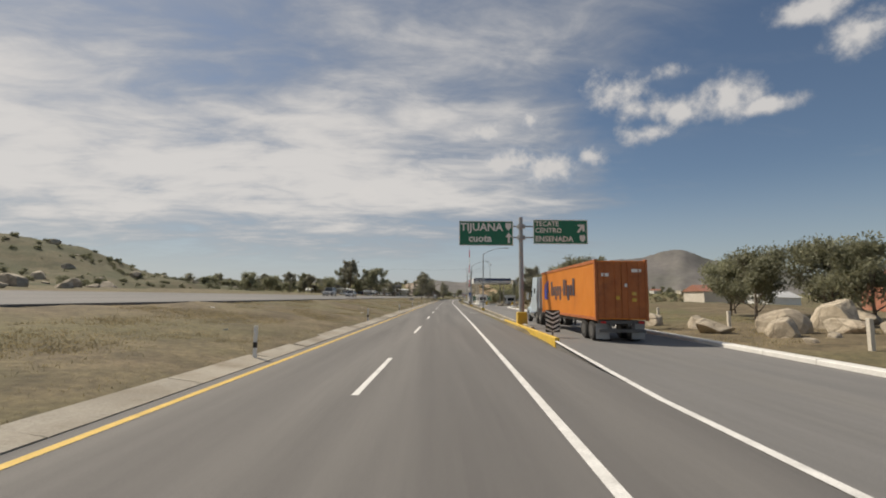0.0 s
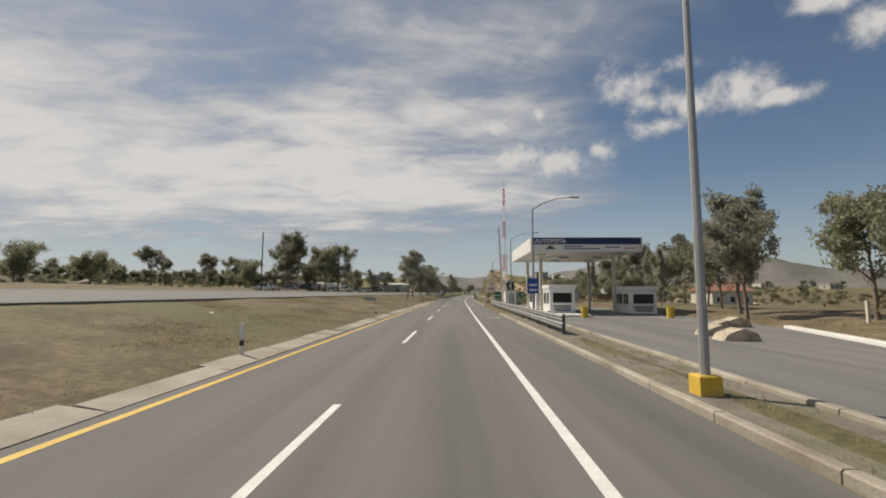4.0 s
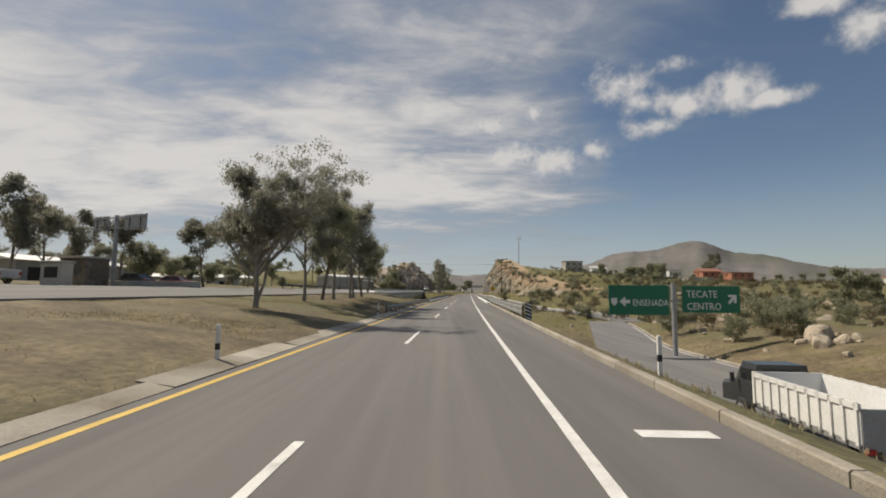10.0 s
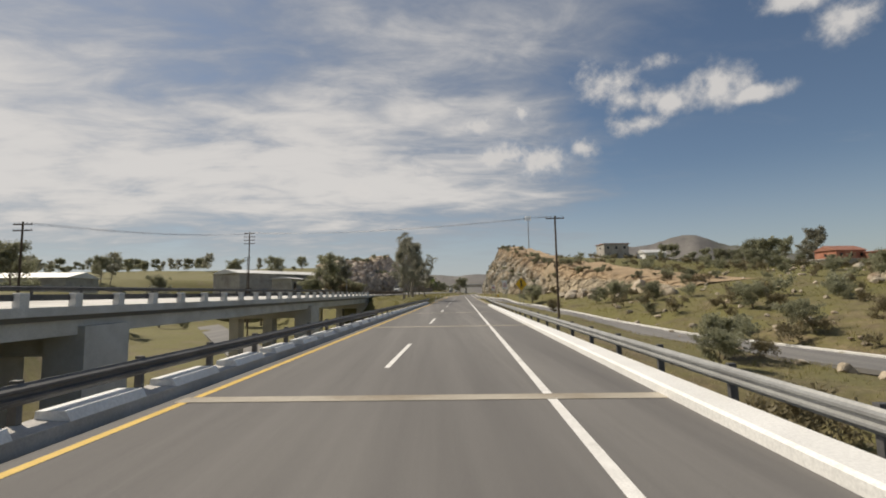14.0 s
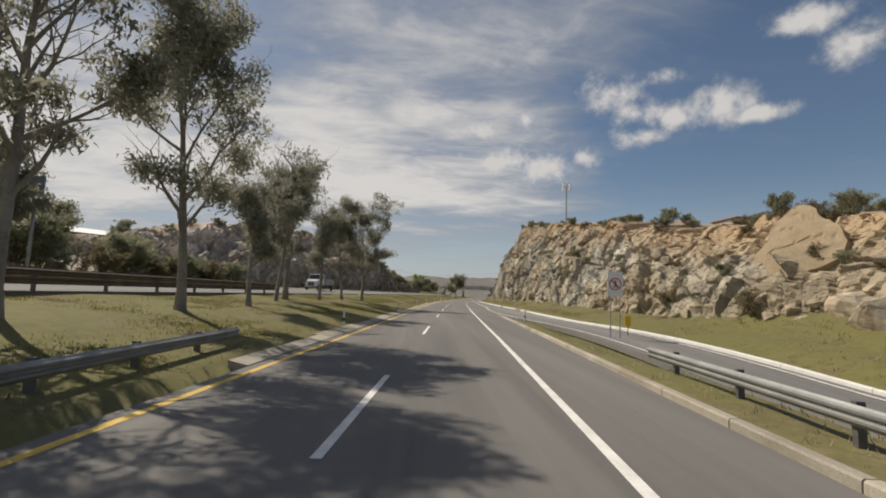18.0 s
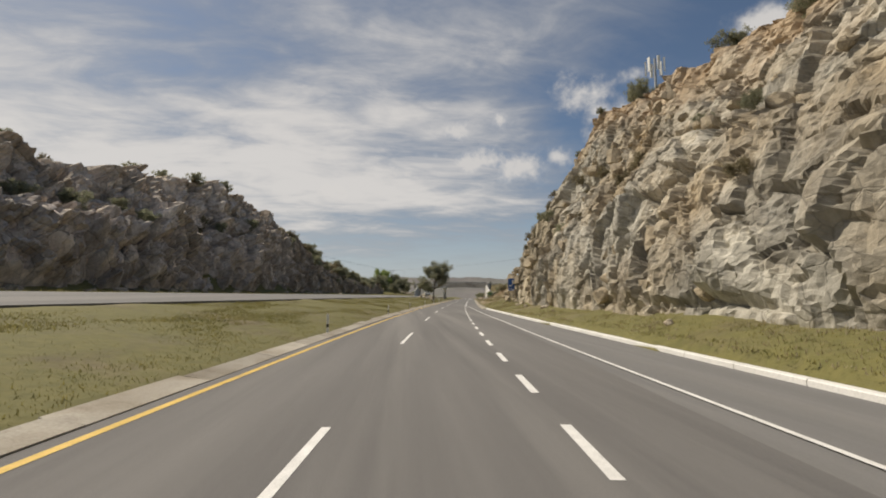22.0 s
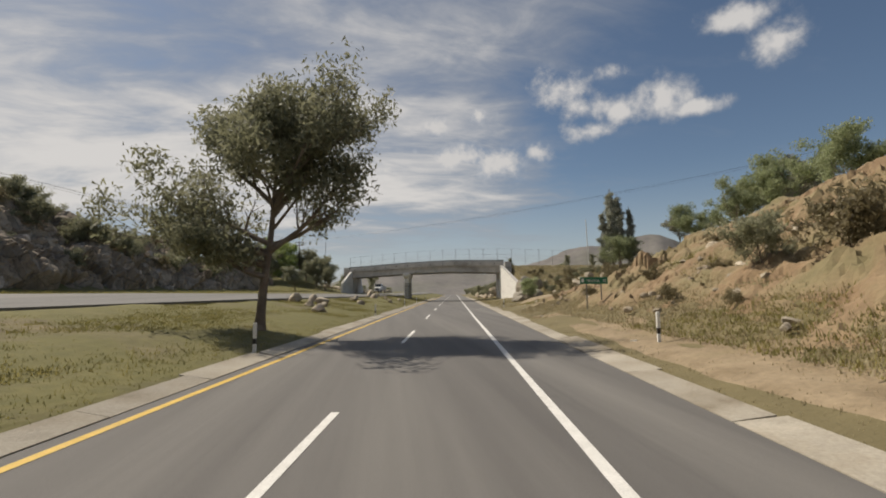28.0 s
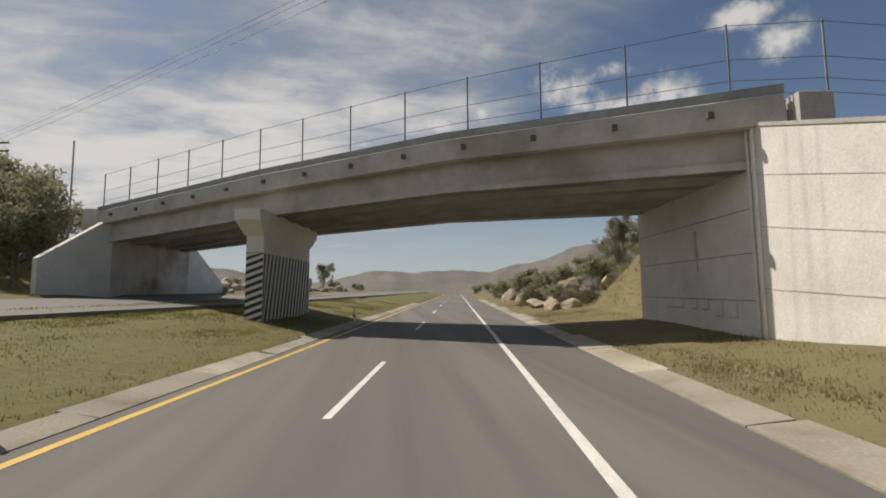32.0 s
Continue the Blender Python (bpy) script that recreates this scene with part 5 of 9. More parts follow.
for s in (340.5, 372, 403):
    o = part("pier", Shape().box(0.35, -1.4, -8.2, -1.6, 1.4, 0.3).box(-4.5, -0.7, -8.2, -5.6, 0.7, -0.4).box(-8.5, -0.7, -8.2, -9.6, 0.7, 0).box(-10.5, -1.0, -1.1, 0.2, 1.0, 0.02), PALE_CONCRETE, ob)
    o.matrix_local = spot(s, -12.2, 0.5)
posts = Shape().box(-0.16, -0.2, 0, 0.16, 0.2, 0.62, b=0.02)
me = posts.mesh("parapet_post", WHITEWASH)
for s in np.arange(313, 404, 2.55):
    o = part("parapet_post", me, None, ob)
    o.matrix_local = spot(s, -11.85, 1.7)
part("rail", Shape().sweep([(s, -12.0, 2.0) for s in np.arange(312, 420, 4.0)], [(0.05, 0), (0.05, 0.26), (-0.03, 0.26), (-0.03, 0)]), DARK_STEEL, ob)
across = np.linspace(-60, 24, 22)[:, None]
x, y = at(337 - 1.5 * (across - 5) + np.array([[-5.0, 5.0]]), np.repeat(across, 2, 1))
solid("underpass_road", slab(Shape(), x, y, np.full(x.shape, -5.45)), OLD_ASPHALT, "pale asphalt road passing under the bridges", "road", "structure")
solid("abutment_opposite", Shape().box(-11, 0, -6.5, 0.2, 1.2, 1.0, m=spot(416, -12, 0)).box(-11, -1.2, -6.5, 0.2, 0, 1.0, m=spot(315, -12, 0)), CONCRETE, "grey concrete abutments of the other bridge", "abutment", "structure")

# ---- sign gantry at the exit ----
def gantry():
    ob = thing("direction_sign", "green direction boards on a grey pole with a yellow base", "road sign", spot(34.2, 10.75, 0.05))
    part("base", Shape().box(-0.36, -0.36, -0.1, 0.36, 0.36, 0.95, b=0.05), YELLOW_PAINT, ob, "yellow-painted concrete base")
    part("pole", Shape().tube([(0, 0, 0.9), (-0.02, 0, 8.1)], [0.2, 0.15], 12), GREY_PAINT, ob)
    for z in (6.55, 7.4):
        part("collar", Shape().tube([(0, 0, z - 0.14), (0, 0, z + 0.14)], 0.32, 10).box(-1.0, -0.04, z - 0.05, 1.0, 0.04, z + 0.05), GREY_PAINT, ob, "grey bracket")
    left = part("left_board", Shape().box(-4.7, -0.16, 5.9, -0.62, -0.1, 7.78, b=0.01), GREEN, ob, "green board")
    right = part("right_board", Shape().box(0.92, -0.16, 6.05, 5.0, -0.1, 7.9, b=0.01), GREEN, ob, "green board")
    for b, x0, x1, z0, z1 in ((left, -4.7, -0.62, 5.9, 7.78), (right, 0.92, 5.0, 6.05, 7.9)):
        part("border", Shape().box(x0, -0.168, z0, x1, -0.162, z0 + 0.05).box(x0, -0.168, z1 - 0.05, x1, -0.162, z1).box(x0, -0.168, z0, x0 + 0.05, -0.162, z1).box(x1 - 0.05, -0.168, z0, x1, -0.162, z1), SIGN_WHITE, b)
    lettering("TIJUANA", 0.82, SIGN_WHITE, left, -4.62, -0.17, 7.04, bold=0.02)
    lettering("cuota", 0.78, SIGN_WHITE, left, -4.0, -0.17, 6.2, bold=0.02)
    part("shield", prism([(-1.2, 7.62), (-0.75, 7.62), (-0.75, 7.3), (-0.97, 7.05), (-1.2, 7.3)], -0.172, -0.164), SIGN_WHITE, left)
    part("arrow", prism([(-1.03, 6.1), (-0.87, 6.1), (-0.87, 6.55), (-0.7, 6.55), (-0.95, 6.92), (-1.2, 6.55), (-1.03, 6.55)], -0.172, -0.164), SIGN_WHITE, left)
    lettering("TECATE", 0.5, SIGN_WHITE, right, 1.05, -0.17, 7.42, bold=0.012)
    lettering("CENTRO", 0.5, SIGN_WHITE, right, 1.05, -0.17, 6.92, bold=0.012)
    lettering("ENSENADA", 0.56, SIGN_WHITE, right, 1.05, -0.17, 6.25, bold=0.015)
    part("arrow", prism([(4.2, 7.0), (4.32, 6.9), (4.62, 7.24), (4.62, 7.02), (4.78, 7.02), (4.78, 7.55), (4.26, 7.55), (4.26, 7.4), (4.5, 7.4)], -0.172, -0.164), SIGN_WHITE, right)
    part("shield", prism([(4.4, 6.72), (4.82, 6.72), (4.82, 6.4), (4.61, 6.18), (4.4, 6.4)], -0.172, -0.164), SIGN_WHITE, right)


gantry()


def chevron_board(m, w=0.62, h=1.0, z0=0.25, slant=False):
    ob = thing("chevron_board", "black board with white stripes on a short post", "road sign", m)
    part("post", Shape().box(-0.04, 0.02, -0.3, 0.04, 0.07, z0 + 0.2), DARK_STEEL, ob)
    b = part("board", Shape().box(-w / 2, -0.02, z0, w / 2, 0.02, z0 + h, b=0.006), SIGN_BLACK, ob)
    k = 5
    for i in range(k):
        z = z0 + h * (i + 0.15) / k
        t = h / k * 0.42
        if slant:
            poly = [(-w / 2 + 0.01, z + 0.14), (w / 2 - 0.01, z - 0.06), (w / 2 - 0.01, z - 0.06 + t), (-w / 2 + 0.01, z + 0.14 + t)]
        else:
            poly = [(-w / 2 + 0.01, z + 0.12), (0, z - 0.06), (w / 2 - 0.01, z + 0.12), (w / 2 - 0.01, z + 0.12 + t), (0, z - 0.06 + t), (-w / 2 + 0.01, z + 0.12 + t)]
        part("stripe", prism([(x, min(max(q, z0 + 0.01), z0 + h - 0.01)) for x, q in poly], -0.028, -0.02), SIGN_WHITE, b)


chevron_board(spot(24.2, 10.75), 0.75, 1.15, 0.2)
chevron_board(spot(261, 10.6), 0.5, 1.35, 0.1, True)


# ---- vehicles ----
def wheel(parent, x, y, r, w, rim=None):
    tyre = part("wheel", Shape().tube([(x - w / 2, y, r), (x - w * 0.32, y, r), (x + w * 0.32, y, r), (x + w / 2, y, r)], [r * 0.9, r, r, r * 0.9], 18), RUBBER, parent, "black tyre")
    part("rim", Shape().tube([(x - w / 2 - 0.012, y, r), (x + w / 2 + 0.012, y, r)], r * 0.56, 14), rim or CHROME, tyre, "metal rim")


def loft(profiles, sh=None):
    """A closed skin through rings of equal length."""
    sh = sh or Shape()
    k = len(profiles[0])
    v = [p for ring in profiles for p in ring]
    f = [(i * k + a, i * k + (a + 1) % k, (i + 1) * k + (a + 1) % k, (i + 1) * k + a) for i in range(len(profiles) - 1) for a in range(k)]
    return sh.add(v, f + [tuple(range(k))[::-1], tuple(range((len(profiles) - 1) * k, len(profiles) * k))])


def car(m, paint, label, kind="sedan", name="car", group="cars on the road"):
    """A passenger car, nose towards +y."""
    ob = thing(name, label, "car" if kind != "pickup" else "pickup truck", m, group)
    L, W, H = {"sedan": (4.6, 1.8, 1.45), "suv": (4.8, 1.95, 1.85), "pickup": (5.3, 1.9, 1.75)}[kind]
    belt = H * 0.56
    prof = {"sedan": [(-L / 2, 0.45, belt * 0.9), (-L / 2 + 0.15, 0.3, belt), (-L * 0.2, 0.22, belt + 0.03), (L * 0.2, 0.22, belt), (L / 2 - 0.25, 0.25, belt * 0.86), (L / 2, 0.4, belt * 0.7)],
            "suv": [(-L / 2, 0.5, belt * 0.95), (-L / 2 + 0.1, 0.35, belt + 0.02), (-L * 0.2, 0.28, belt + 0.02), (L * 0.2, 0.28, belt), (L / 2 - 0.2, 0.3, belt * 0.92), (L / 2, 0.45, belt * 0.78)],
            "pickup": [(-L / 2, 0.5, belt + 0.05), (-L / 2 + 0.05, 0.4, belt + 0.08), (-L * 0.2, 0.32, belt + 0.08), (L * 0.2, 0.32, belt + 0.03), (L / 2 - 0.2, 0.34, belt * 0.95), (L / 2, 0.5, belt * 0.8)]}[kind]
    rings = []
    for y, z0, z1 in prof:
        h = W / 2 * (0.93 if abs(y) > L * 0.45 else 1.0)
        rings.append([(-h * 0.95, y, z0), (-h, y, z0 + 0.12), (-h, y, z1 - 0.12), (-h * 0.93, y, z1), (h * 0.93, y, z1), (h, y, z1 - 0.12), (h, y, z0 + 0.12), (h * 0.95, y, z0)])
    part("body", loft(rings), paint, ob, smooth=False)
    c0, c1, c2, c3 = {"sedan": (-1.85, -1.15, 0.35, 1.15), "suv": (-2.3, -2.1, 0.45, 1.15), "pickup": (-0.75, -0.6, 0.75, 1.4)}[kind]
    a, b = W / 2 * 0.9, W / 2 * 0.72
    lo, hi = belt - 0.02, H
    cab = part("cabin_glass", Shape().add([(-a, c0, lo), (a, c0, lo), (a, c3, lo), (-a, c3, lo), (-b, c1, hi - 0.06), (b, c1, hi - 0.06), (b, c2, hi - 0.06), (-b, c2, hi - 0.06)],
                                          [(0, 3, 2, 1), (4, 5, 6, 7), (0, 1, 5, 4), (2, 3, 7, 6), (1, 2, 6, 5), (3, 0, 4, 7)]), GLASS_DARK, ob, "dark windows")
    part("roof", Shape().box(-b - 0.02, c1 - 0.02, hi - 0.07, b + 0.02, c2 + 0.02, hi, b=0.025), paint, ob)
    for sx in (-1, 1):
        for y0, y1 in ((c0, c1), (c3, c2), ((c0 + c3) / 2, (c1 + c2) / 2)):
            part("pillar", Shape().tube([(sx * (a + 0.01), y0, lo), (sx * (b + 0.015), y1, hi - 0.03)], 0.045, 5), paint, ob)
        part("headlight", Shape().box(sx * W * 0.36 - 0.2, L / 2 - 0.16, belt * 0.6, sx * W * 0.36 + 0.2, L / 2 + 0.01, belt * 0.78, b=0.03), CLEAR_LAMP, ob, "clear headlight")
        part("tail_light", Shape().box(sx * W * 0.42 - 0.1, -L / 2 - 0.02, belt * 0.62, sx * W * 0.42 + 0.1, -L / 2 + 0.12, belt * 0.9, b=0.03), RED_LAMP, ob, "red tail light")
        for y in (-L * 0.3, L * 0.31):
            wheel(ob, sx * (W / 2 - 0.11), y, 0.34 if kind == "sedan" else 0.38, 0.22)
    part("bumper", Shape().box(-W / 2 * 0.9, L / 2 - 0.1, 0.3, W / 2 * 0.9, L / 2 + 0.06, 0.52, b=0.04), GREY_PAINT, ob)
    part("grille", Shape().box(-W * 0.2, L / 2 - 0.05, belt * 0.55, W * 0.2, L / 2 + 0.03, belt * 0.75, b=0.02), DARK_STEEL, ob)
    return ob


SILVER = plain("silver_paint", (0.45, 0.46, 0.47), 0.25, 0.5)
WHITE_CAR = plain("white_car_paint", (0.75, 0.75, 0.74), 0.25)
DARK_CAR = plain("dark_car_paint", (0.04, 0.045, 0.05), 0.25)
SLATE_CAR = plain("slate_car_paint", (0.06, 0.065, 0.075), 0.3)
TAN_CAR = plain("beige_car_paint", (0.42, 0.38, 0.31), 0.3)
RED_CAR = plain("red_car_paint", (0.3, 0.03, 0.03), 0.3)


def container_truck(m):
    ob = thing("container_truck", "blue-grey tractor pulling a long orange shipping container", "truck", m)
    box = part("container", Shape().box(-1.2, 0.05, 1.06, 1.2, 12.14, 3.86), ORANGE, ob, "orange shipping container")
    for sx in (-1, 1):
        v, f = [], []
        ys = []
        y = 0.2
        while y < 12.0:
            ys += [(y, 0.0), (y + 0.07, 0.036), (y + 0.14, 0.036), (y + 0.21, 0.0)]
            y += 0.28
        for yy, o in ys:
            v += [(sx * (1.202 + o), yy, 1.16), (sx * (1.202 + o), yy, 3.76)]
        f = [(2 * i, 2 * i + 2, 2 * i + 3, 2 * i + 1) for i in range(len(ys) - 1)]
        part("corrugated_side", Shape().add(v, f), ORANGE, box)
        part("bottom_rail", Shape().box(sx * 1.22 - 0.04, 0, 1.02, sx * 1.22 + 0.04, 12.19, 1.16), RUST_SHADED, box)
        part("top_rail", Shape().box(sx * 1.22 - 0.04, 0, 3.76, sx * 1.22 + 0.04, 12.19, 3.9), RUST_SHADED, box)
        part("corner_post", Shape().box(sx * 1.2 - 0.06, -0.03, 1.0, sx * 1.2 + 0.06, 0.1, 3.92), RUST_SHADED, box)
        # the doors' darker orange carries the shade of the rear end
        d = part("rear_door", Shape().box(min(sx * 0.02, sx * 1.12), -0.02, 1.12, max(sx * 0.02, sx * 1.12), 0.05, 3.82, b=0.012), RUST_SHADED, box, "rusty orange container door, coloured darker for the shaded rear")
        for x in (0.3, 0.82):
            part("lock_rod", Shape().tube([(sx * x, -0.05, 1.1), (sx * x, -0.05, 3.84)], 0.02, 6), RUST_SHADED, d)
    x = -1.246
    def side(poly, mat, name):
        k = len(poly)
        v = [(x, y, z) for y, z in poly] + [(x - 0.006, y, z) for y, z in poly]
        part(name, Shape().add(v, [tuple(range(k)), tuple(range(2 * k - 1, k - 1, -1))] + [(i, i + k, (i + 1) % k + k, (i + 1) % k) for i in range(k)]), mat, box)
    for shape in ([(0.08, 0), (0.42, 0), (0.46, 0.4), (0.32, 0.55), (0.5, 0.95), (0.16, 0.82), (0.0, 0.42)], [(0.5, 0), (0.78, 0), (0.7, 0.33), (1.0, 0.36), (0.84, 0.56), (0.98, 1.0), (0.62, 0.92), (0.5, 0.55)]):
        side([(11.25 - 1.35 * q, 1.95 + 1.3 * r) for q, r in shape], BLUE_MARK, "emblem")
    y = 9.2
    for w, h0, h1 in ((0.4, 0, 0.95), (0.4, 0, 0.6), (0.4, -0.25, 0.6), (0.4, 0, 0.6), (0.4, -0.25, 0.6), (0.2, 0.25, 0.4), (0.4, 0, 0.95), (0.16, 0, 0.95), (0.4, -0.25, 0.6), (0.4, 0, 0.6), (0.4, 0, 0.95)):
        side([(y, 2.2 + h0), (y, 2.2 + h1), (y - w, 2.2 + h1), (y - w, 2.2 + h0)], DARK_MARK, "lettering_bar")
        y -= w + 0.17
    part("chassis", Shape().box(-0.45, 0.1, 0.72, -0.3, 12.6, 1.0).box(0.3, 0.1, 0.72, 0.45, 12.6, 1.0).box(-1.1, 0.05, 0.86, 1.1, 0.25, 1.0), DARK_STEEL, ob)
    part("rear_bumper", Shape().box(-1.1, 0.0, 0.45, 1.1, 0.12, 0.6).box(-0.6, 0.02, 0.5, -0.5, 0.1, 0.95).box(0.5, 0.02, 0.5, 0.6, 0.1, 0.95), DARK_STEEL, ob)
    for sx in (-1, 1):
        part("mud_flap", Shape().box(sx * 0.85 - 0.32, 0.28, 0.12, sx * 0.85 + 0.32, 0.3, 0.85), GREY_PAINT, ob, "grey mud flap")
        part("tail_light", Shape().box(sx * 0.9 - 0.12, -0.03, 0.87, sx * 0.9 + 0.12, 0.03, 0.97), RED_LAMP, ob)
        for yy in (0.9, 2.15, 13.2, 14.5):
            wheel(ob, sx * 0.92, yy, 0.5, 0.56, CHROME if yy > 5 else DARK_STEEL)
        wheel(ob, sx * 1.0, 18.3, 0.5, 0.32)
        part("landing_leg", Shape().box(sx * 0.7 - 0.06, 10.4, 0.2, sx * 0.7 + 0.06, 10.55, 0.9), DARK_STEEL, ob)
        part("fuel_tank", Shape().tube([(sx * 0.95, 15.3, 0.7), (sx * 0.95, 16.9, 0.7)], 0.32, 12), CHROME, ob)
    tr = part("tractor_cab", loft([[(-1.15, 14.6, 1.0), (-1.2, 14.6, 2.2), (-1.1, 14.6, 3.7), (1.1, 14.6, 3.7), (1.2, 14.6, 2.2), (1.15, 14.6, 1.0)],
                                   [(-1.15, 16.6, 0.8), (-1.2, 16.6, 2.1), (-1.08, 16.6, 3.75), (1.08, 16.6, 3.75), (1.2, 16.6, 2.1), (1.15, 16.6, 0.8)],
                                   [(-1.1, 17.2, 0.8), (-1.12, 17.2, 2.0), (-0.9, 17.2, 2.9), (0.9, 17.2, 2.9), (1.12, 17.2, 2.0), (1.1, 17.2, 0.8)],
                                   [(-1.05, 17.7, 0.7), (-1.05, 17.7, 1.5), (-0.95, 17.7, 1.95), (0.95, 17.7, 1.95), (1.05, 17.7, 1.5), (1.05, 17.7, 0.7)],
                                   [(-0.95, 19.2, 0.6), (-0.95, 19.2, 1.2), (-0.8, 19.2, 1.6), (0.8, 19.2, 1.6), (0.95, 19.2, 1.2), (0.95, 19.2, 0.6)],
                                   [(-0.9, 19.5, 0.5), (-0.9, 19.5, 1.0), (-0.75, 19.5, 1.3), (0.75, 19.5, 1.3), (0.9, 19.5, 1.0), (0.9, 19.5, 0.5)]]), BLUE_GREY, ob, "pale blue tractor cab")
    for sx in (-1, 1):
        part("side_window", Shape().box(sx * 1.19 - 0.02, 16.4, 2.1, sx * 1.19 + 0.02, 17.0, 2.65), GLASS_DARK, tr)
        part("sleeper_window", Shape().box(sx * 1.17 - 0.03, 15.2, 2.4, sx * 1.17 + 0.02, 15.6, 2.8), GLASS_DARK, tr)
        part("mirror", Shape().box(sx * 1.45 - 0.1, 17.1, 1.9, sx * 1.45 + 0.1, 17.2, 2.5, b=0.02), CHROME, tr)
        part("fender", Shape().tube([(sx * 1.0, 17.6, 0.7), (sx * 1.0, 17.85, 1.05), (sx * 1.0, 18.3, 1.15), (sx * 1.0, 18.75, 1.05), (sx * 1.0, 19.0, 0.7)], 0.2, 6), BLUE_GREY, tr)
    part("deflector", Shape().box(-1.0, 14.35, 1.2, 1.0, 14.6, 3.7, b=0.05), BLUE_GREY, tr)
    for x0, x1, z, mt in ((-0.95, -0.6, 3.1, SIGN_WHITE), (0.5, 0.95, 3.3, SIGN_WHITE), (0.15, 0.28, 2.6, SIGN_WHITE), (0.5, 0.7, 2.2, YELLOW_PAINT), (0.5, 0.7, 1.9, YELLOW_PAINT), (-0.3, -0.1, 2.0, YELLOW_PAINT)):
        part("placard", Shape().box(x0, -0.03, z, x1, -0.022, z + 0.16), mt, box)
    return ob


container_truck(spot(21.8, 13.5, 0.0, 0.4))


def stake_truck(m):
    ob = thing("stake_truck", "flatbed truck with tall white wooden stake sides", "truck", m)
    part("bed", Shape().box(-1.1, 0, 0.8, 1.1, 4.6, 0.95).box(-0.5, 0.2, 0.5, 0.5, 6.6, 0.8), GREY_PAINT, ob)
    for sx in (-1, 1):
        wall = part("stake_side", Shape().box(sx * 1.1 - 0.02, 0, 0.95, sx * 1.1 + 0.02, 4.6, 1.9), WHITE_PAINT, ob, "white stake side")
        for y in np.arange(0.05, 4.6, 0.45):
            part("stake", Shape().box(sx * 1.14 - 0.03, y, 0.9, sx * 1.14 + 0.03, y + 0.1, 2.0), WHITE_PAINT, wall)
        part("top_board", Shape().box(sx * 1.13 - 0.04, 0, 1.82, sx * 1.13 + 0.04, 4.6, 1.98), WHITE_PAINT, wall)
        for y in (0.9, 5.6):
            wheel(ob, sx * 0.95, y, 0.44, 0.3, GREY_PAINT)
        part("tail_light", Shape().box(sx * 0.95 - 0.12, -0.05, 0.72, sx * 0.95 + 0.12, 0.0, 0.86), RED_LAMP, ob)
    part("tailgate", Shape().box(-1.1, -0.03, 0.95, 1.1, 0.03, 1.85), GREY_PAINT, ob, "weathered grey tailgate")
    part("front_board", Shape().box(-1.1, 4.55, 0.95, 1.1, 4.62, 2.0), WHITE_PAINT, ob)
    cab = part("cab", loft([[(-1, 4.9, 0.7), (-1, 4.9, 1.5), (-0.85, 4.9, 2.2), (0.85, 4.9, 2.2), (1, 4.9, 1.5), (1, 4.9, 0.7)], [(-1, 5.9, 0.7), (-1, 5.9, 1.5), (-0.8, 5.9, 2.2), (0.8, 5.9, 2.2), (1, 5.9, 1.5), (1, 5.9, 0.7)],
                            [(-0.98, 6.4, 0.6), (-0.98, 6.4, 1.3), (-0.85, 6.4, 1.45), (0.85, 6.4, 1.45), (0.98, 6.4, 1.3), (0.98, 6.4, 0.6)], [(-0.9, 7.3, 0.5), (-0.9, 7.3, 1.1), (-0.8, 7.3, 1.25), (0.8, 7.3, 1.25), (0.9, 7.3, 1.1), (0.9, 7.3, 0.5)]]), DARK_CAR, ob, "dark truck cab")
    part("rear_window", Shape().box(-0.6, 4.86, 1.55, 0.6, 4.91, 2.05), GLASS_DARK, cab)
    for sx in (-1, 1):
        part("side_window", Shape().box(sx * 0.95 - 0.03, 5.1, 1.5, sx * 0.95 + 0.02, 5.8, 2.0), GLASS_DARK, cab)
        part("mirror", Shape().box(sx * 1.2 - 0.08, 5.9, 1.4, sx * 1.2 + 0.08, 5.95, 1.75), DARK_STEEL, cab)
    return ob


stake_truck(spot(237.5, 16.8, float(ramp_z(np.array([233.0]), np.array([17.0]))[0]), -3))


def bonnet_truck(m, paint, label, tank=False):
    ob = thing("truck", label, "truck", m)
    cab = part("cab", loft([[(-1.1, 0, 0.9), (-1.1, 0, 1.9), (-0.95, 0, 2.7), (0.95, 0, 2.7), (1.1, 0, 1.9), (1.1, 0, 0.9)], [(-1.1, 1.3, 0.9), (-1.1, 1.3, 1.9), (-0.9, 1.3, 2.7), (0.9, 1.3, 2.7), (1.1, 1.3, 1.9), (1.1, 1.3, 0.9)],
                            [(-1.05, 1.9, 0.8), (-1.05, 1.9, 1.6), (-0.9, 1.9, 1.8), (0.9, 1.9, 1.8), (1.05, 1.9, 1.6), (1.05, 1.9, 0.8)], [(-0.9, 3.4, 0.6), (-0.9, 3.4, 1.3), (-0.75, 3.4, 1.5), (0.75, 3.4, 1.5), (0.9, 3.4, 1.3), (0.9, 3.4, 0.6)]]), paint, ob, "white cab")
    part("windscreen", Shape().add([(-0.85, 1.42, 2.6), (0.85, 1.42, 2.6), (0.95, 1.92, 1.85), (-0.95, 1.92, 1.85), (-0.85, 1.36, 2.6), (0.85, 1.36, 2.6), (0.95, 1.86, 1.85), (-0.95, 1.86, 1.85)], [(0, 1, 2, 3), (7, 6, 5, 4), (0, 4, 5, 1), (2, 6, 7, 3), (1, 5, 6, 2), (3, 7, 4, 0)]), GLASS_DARK, cab)
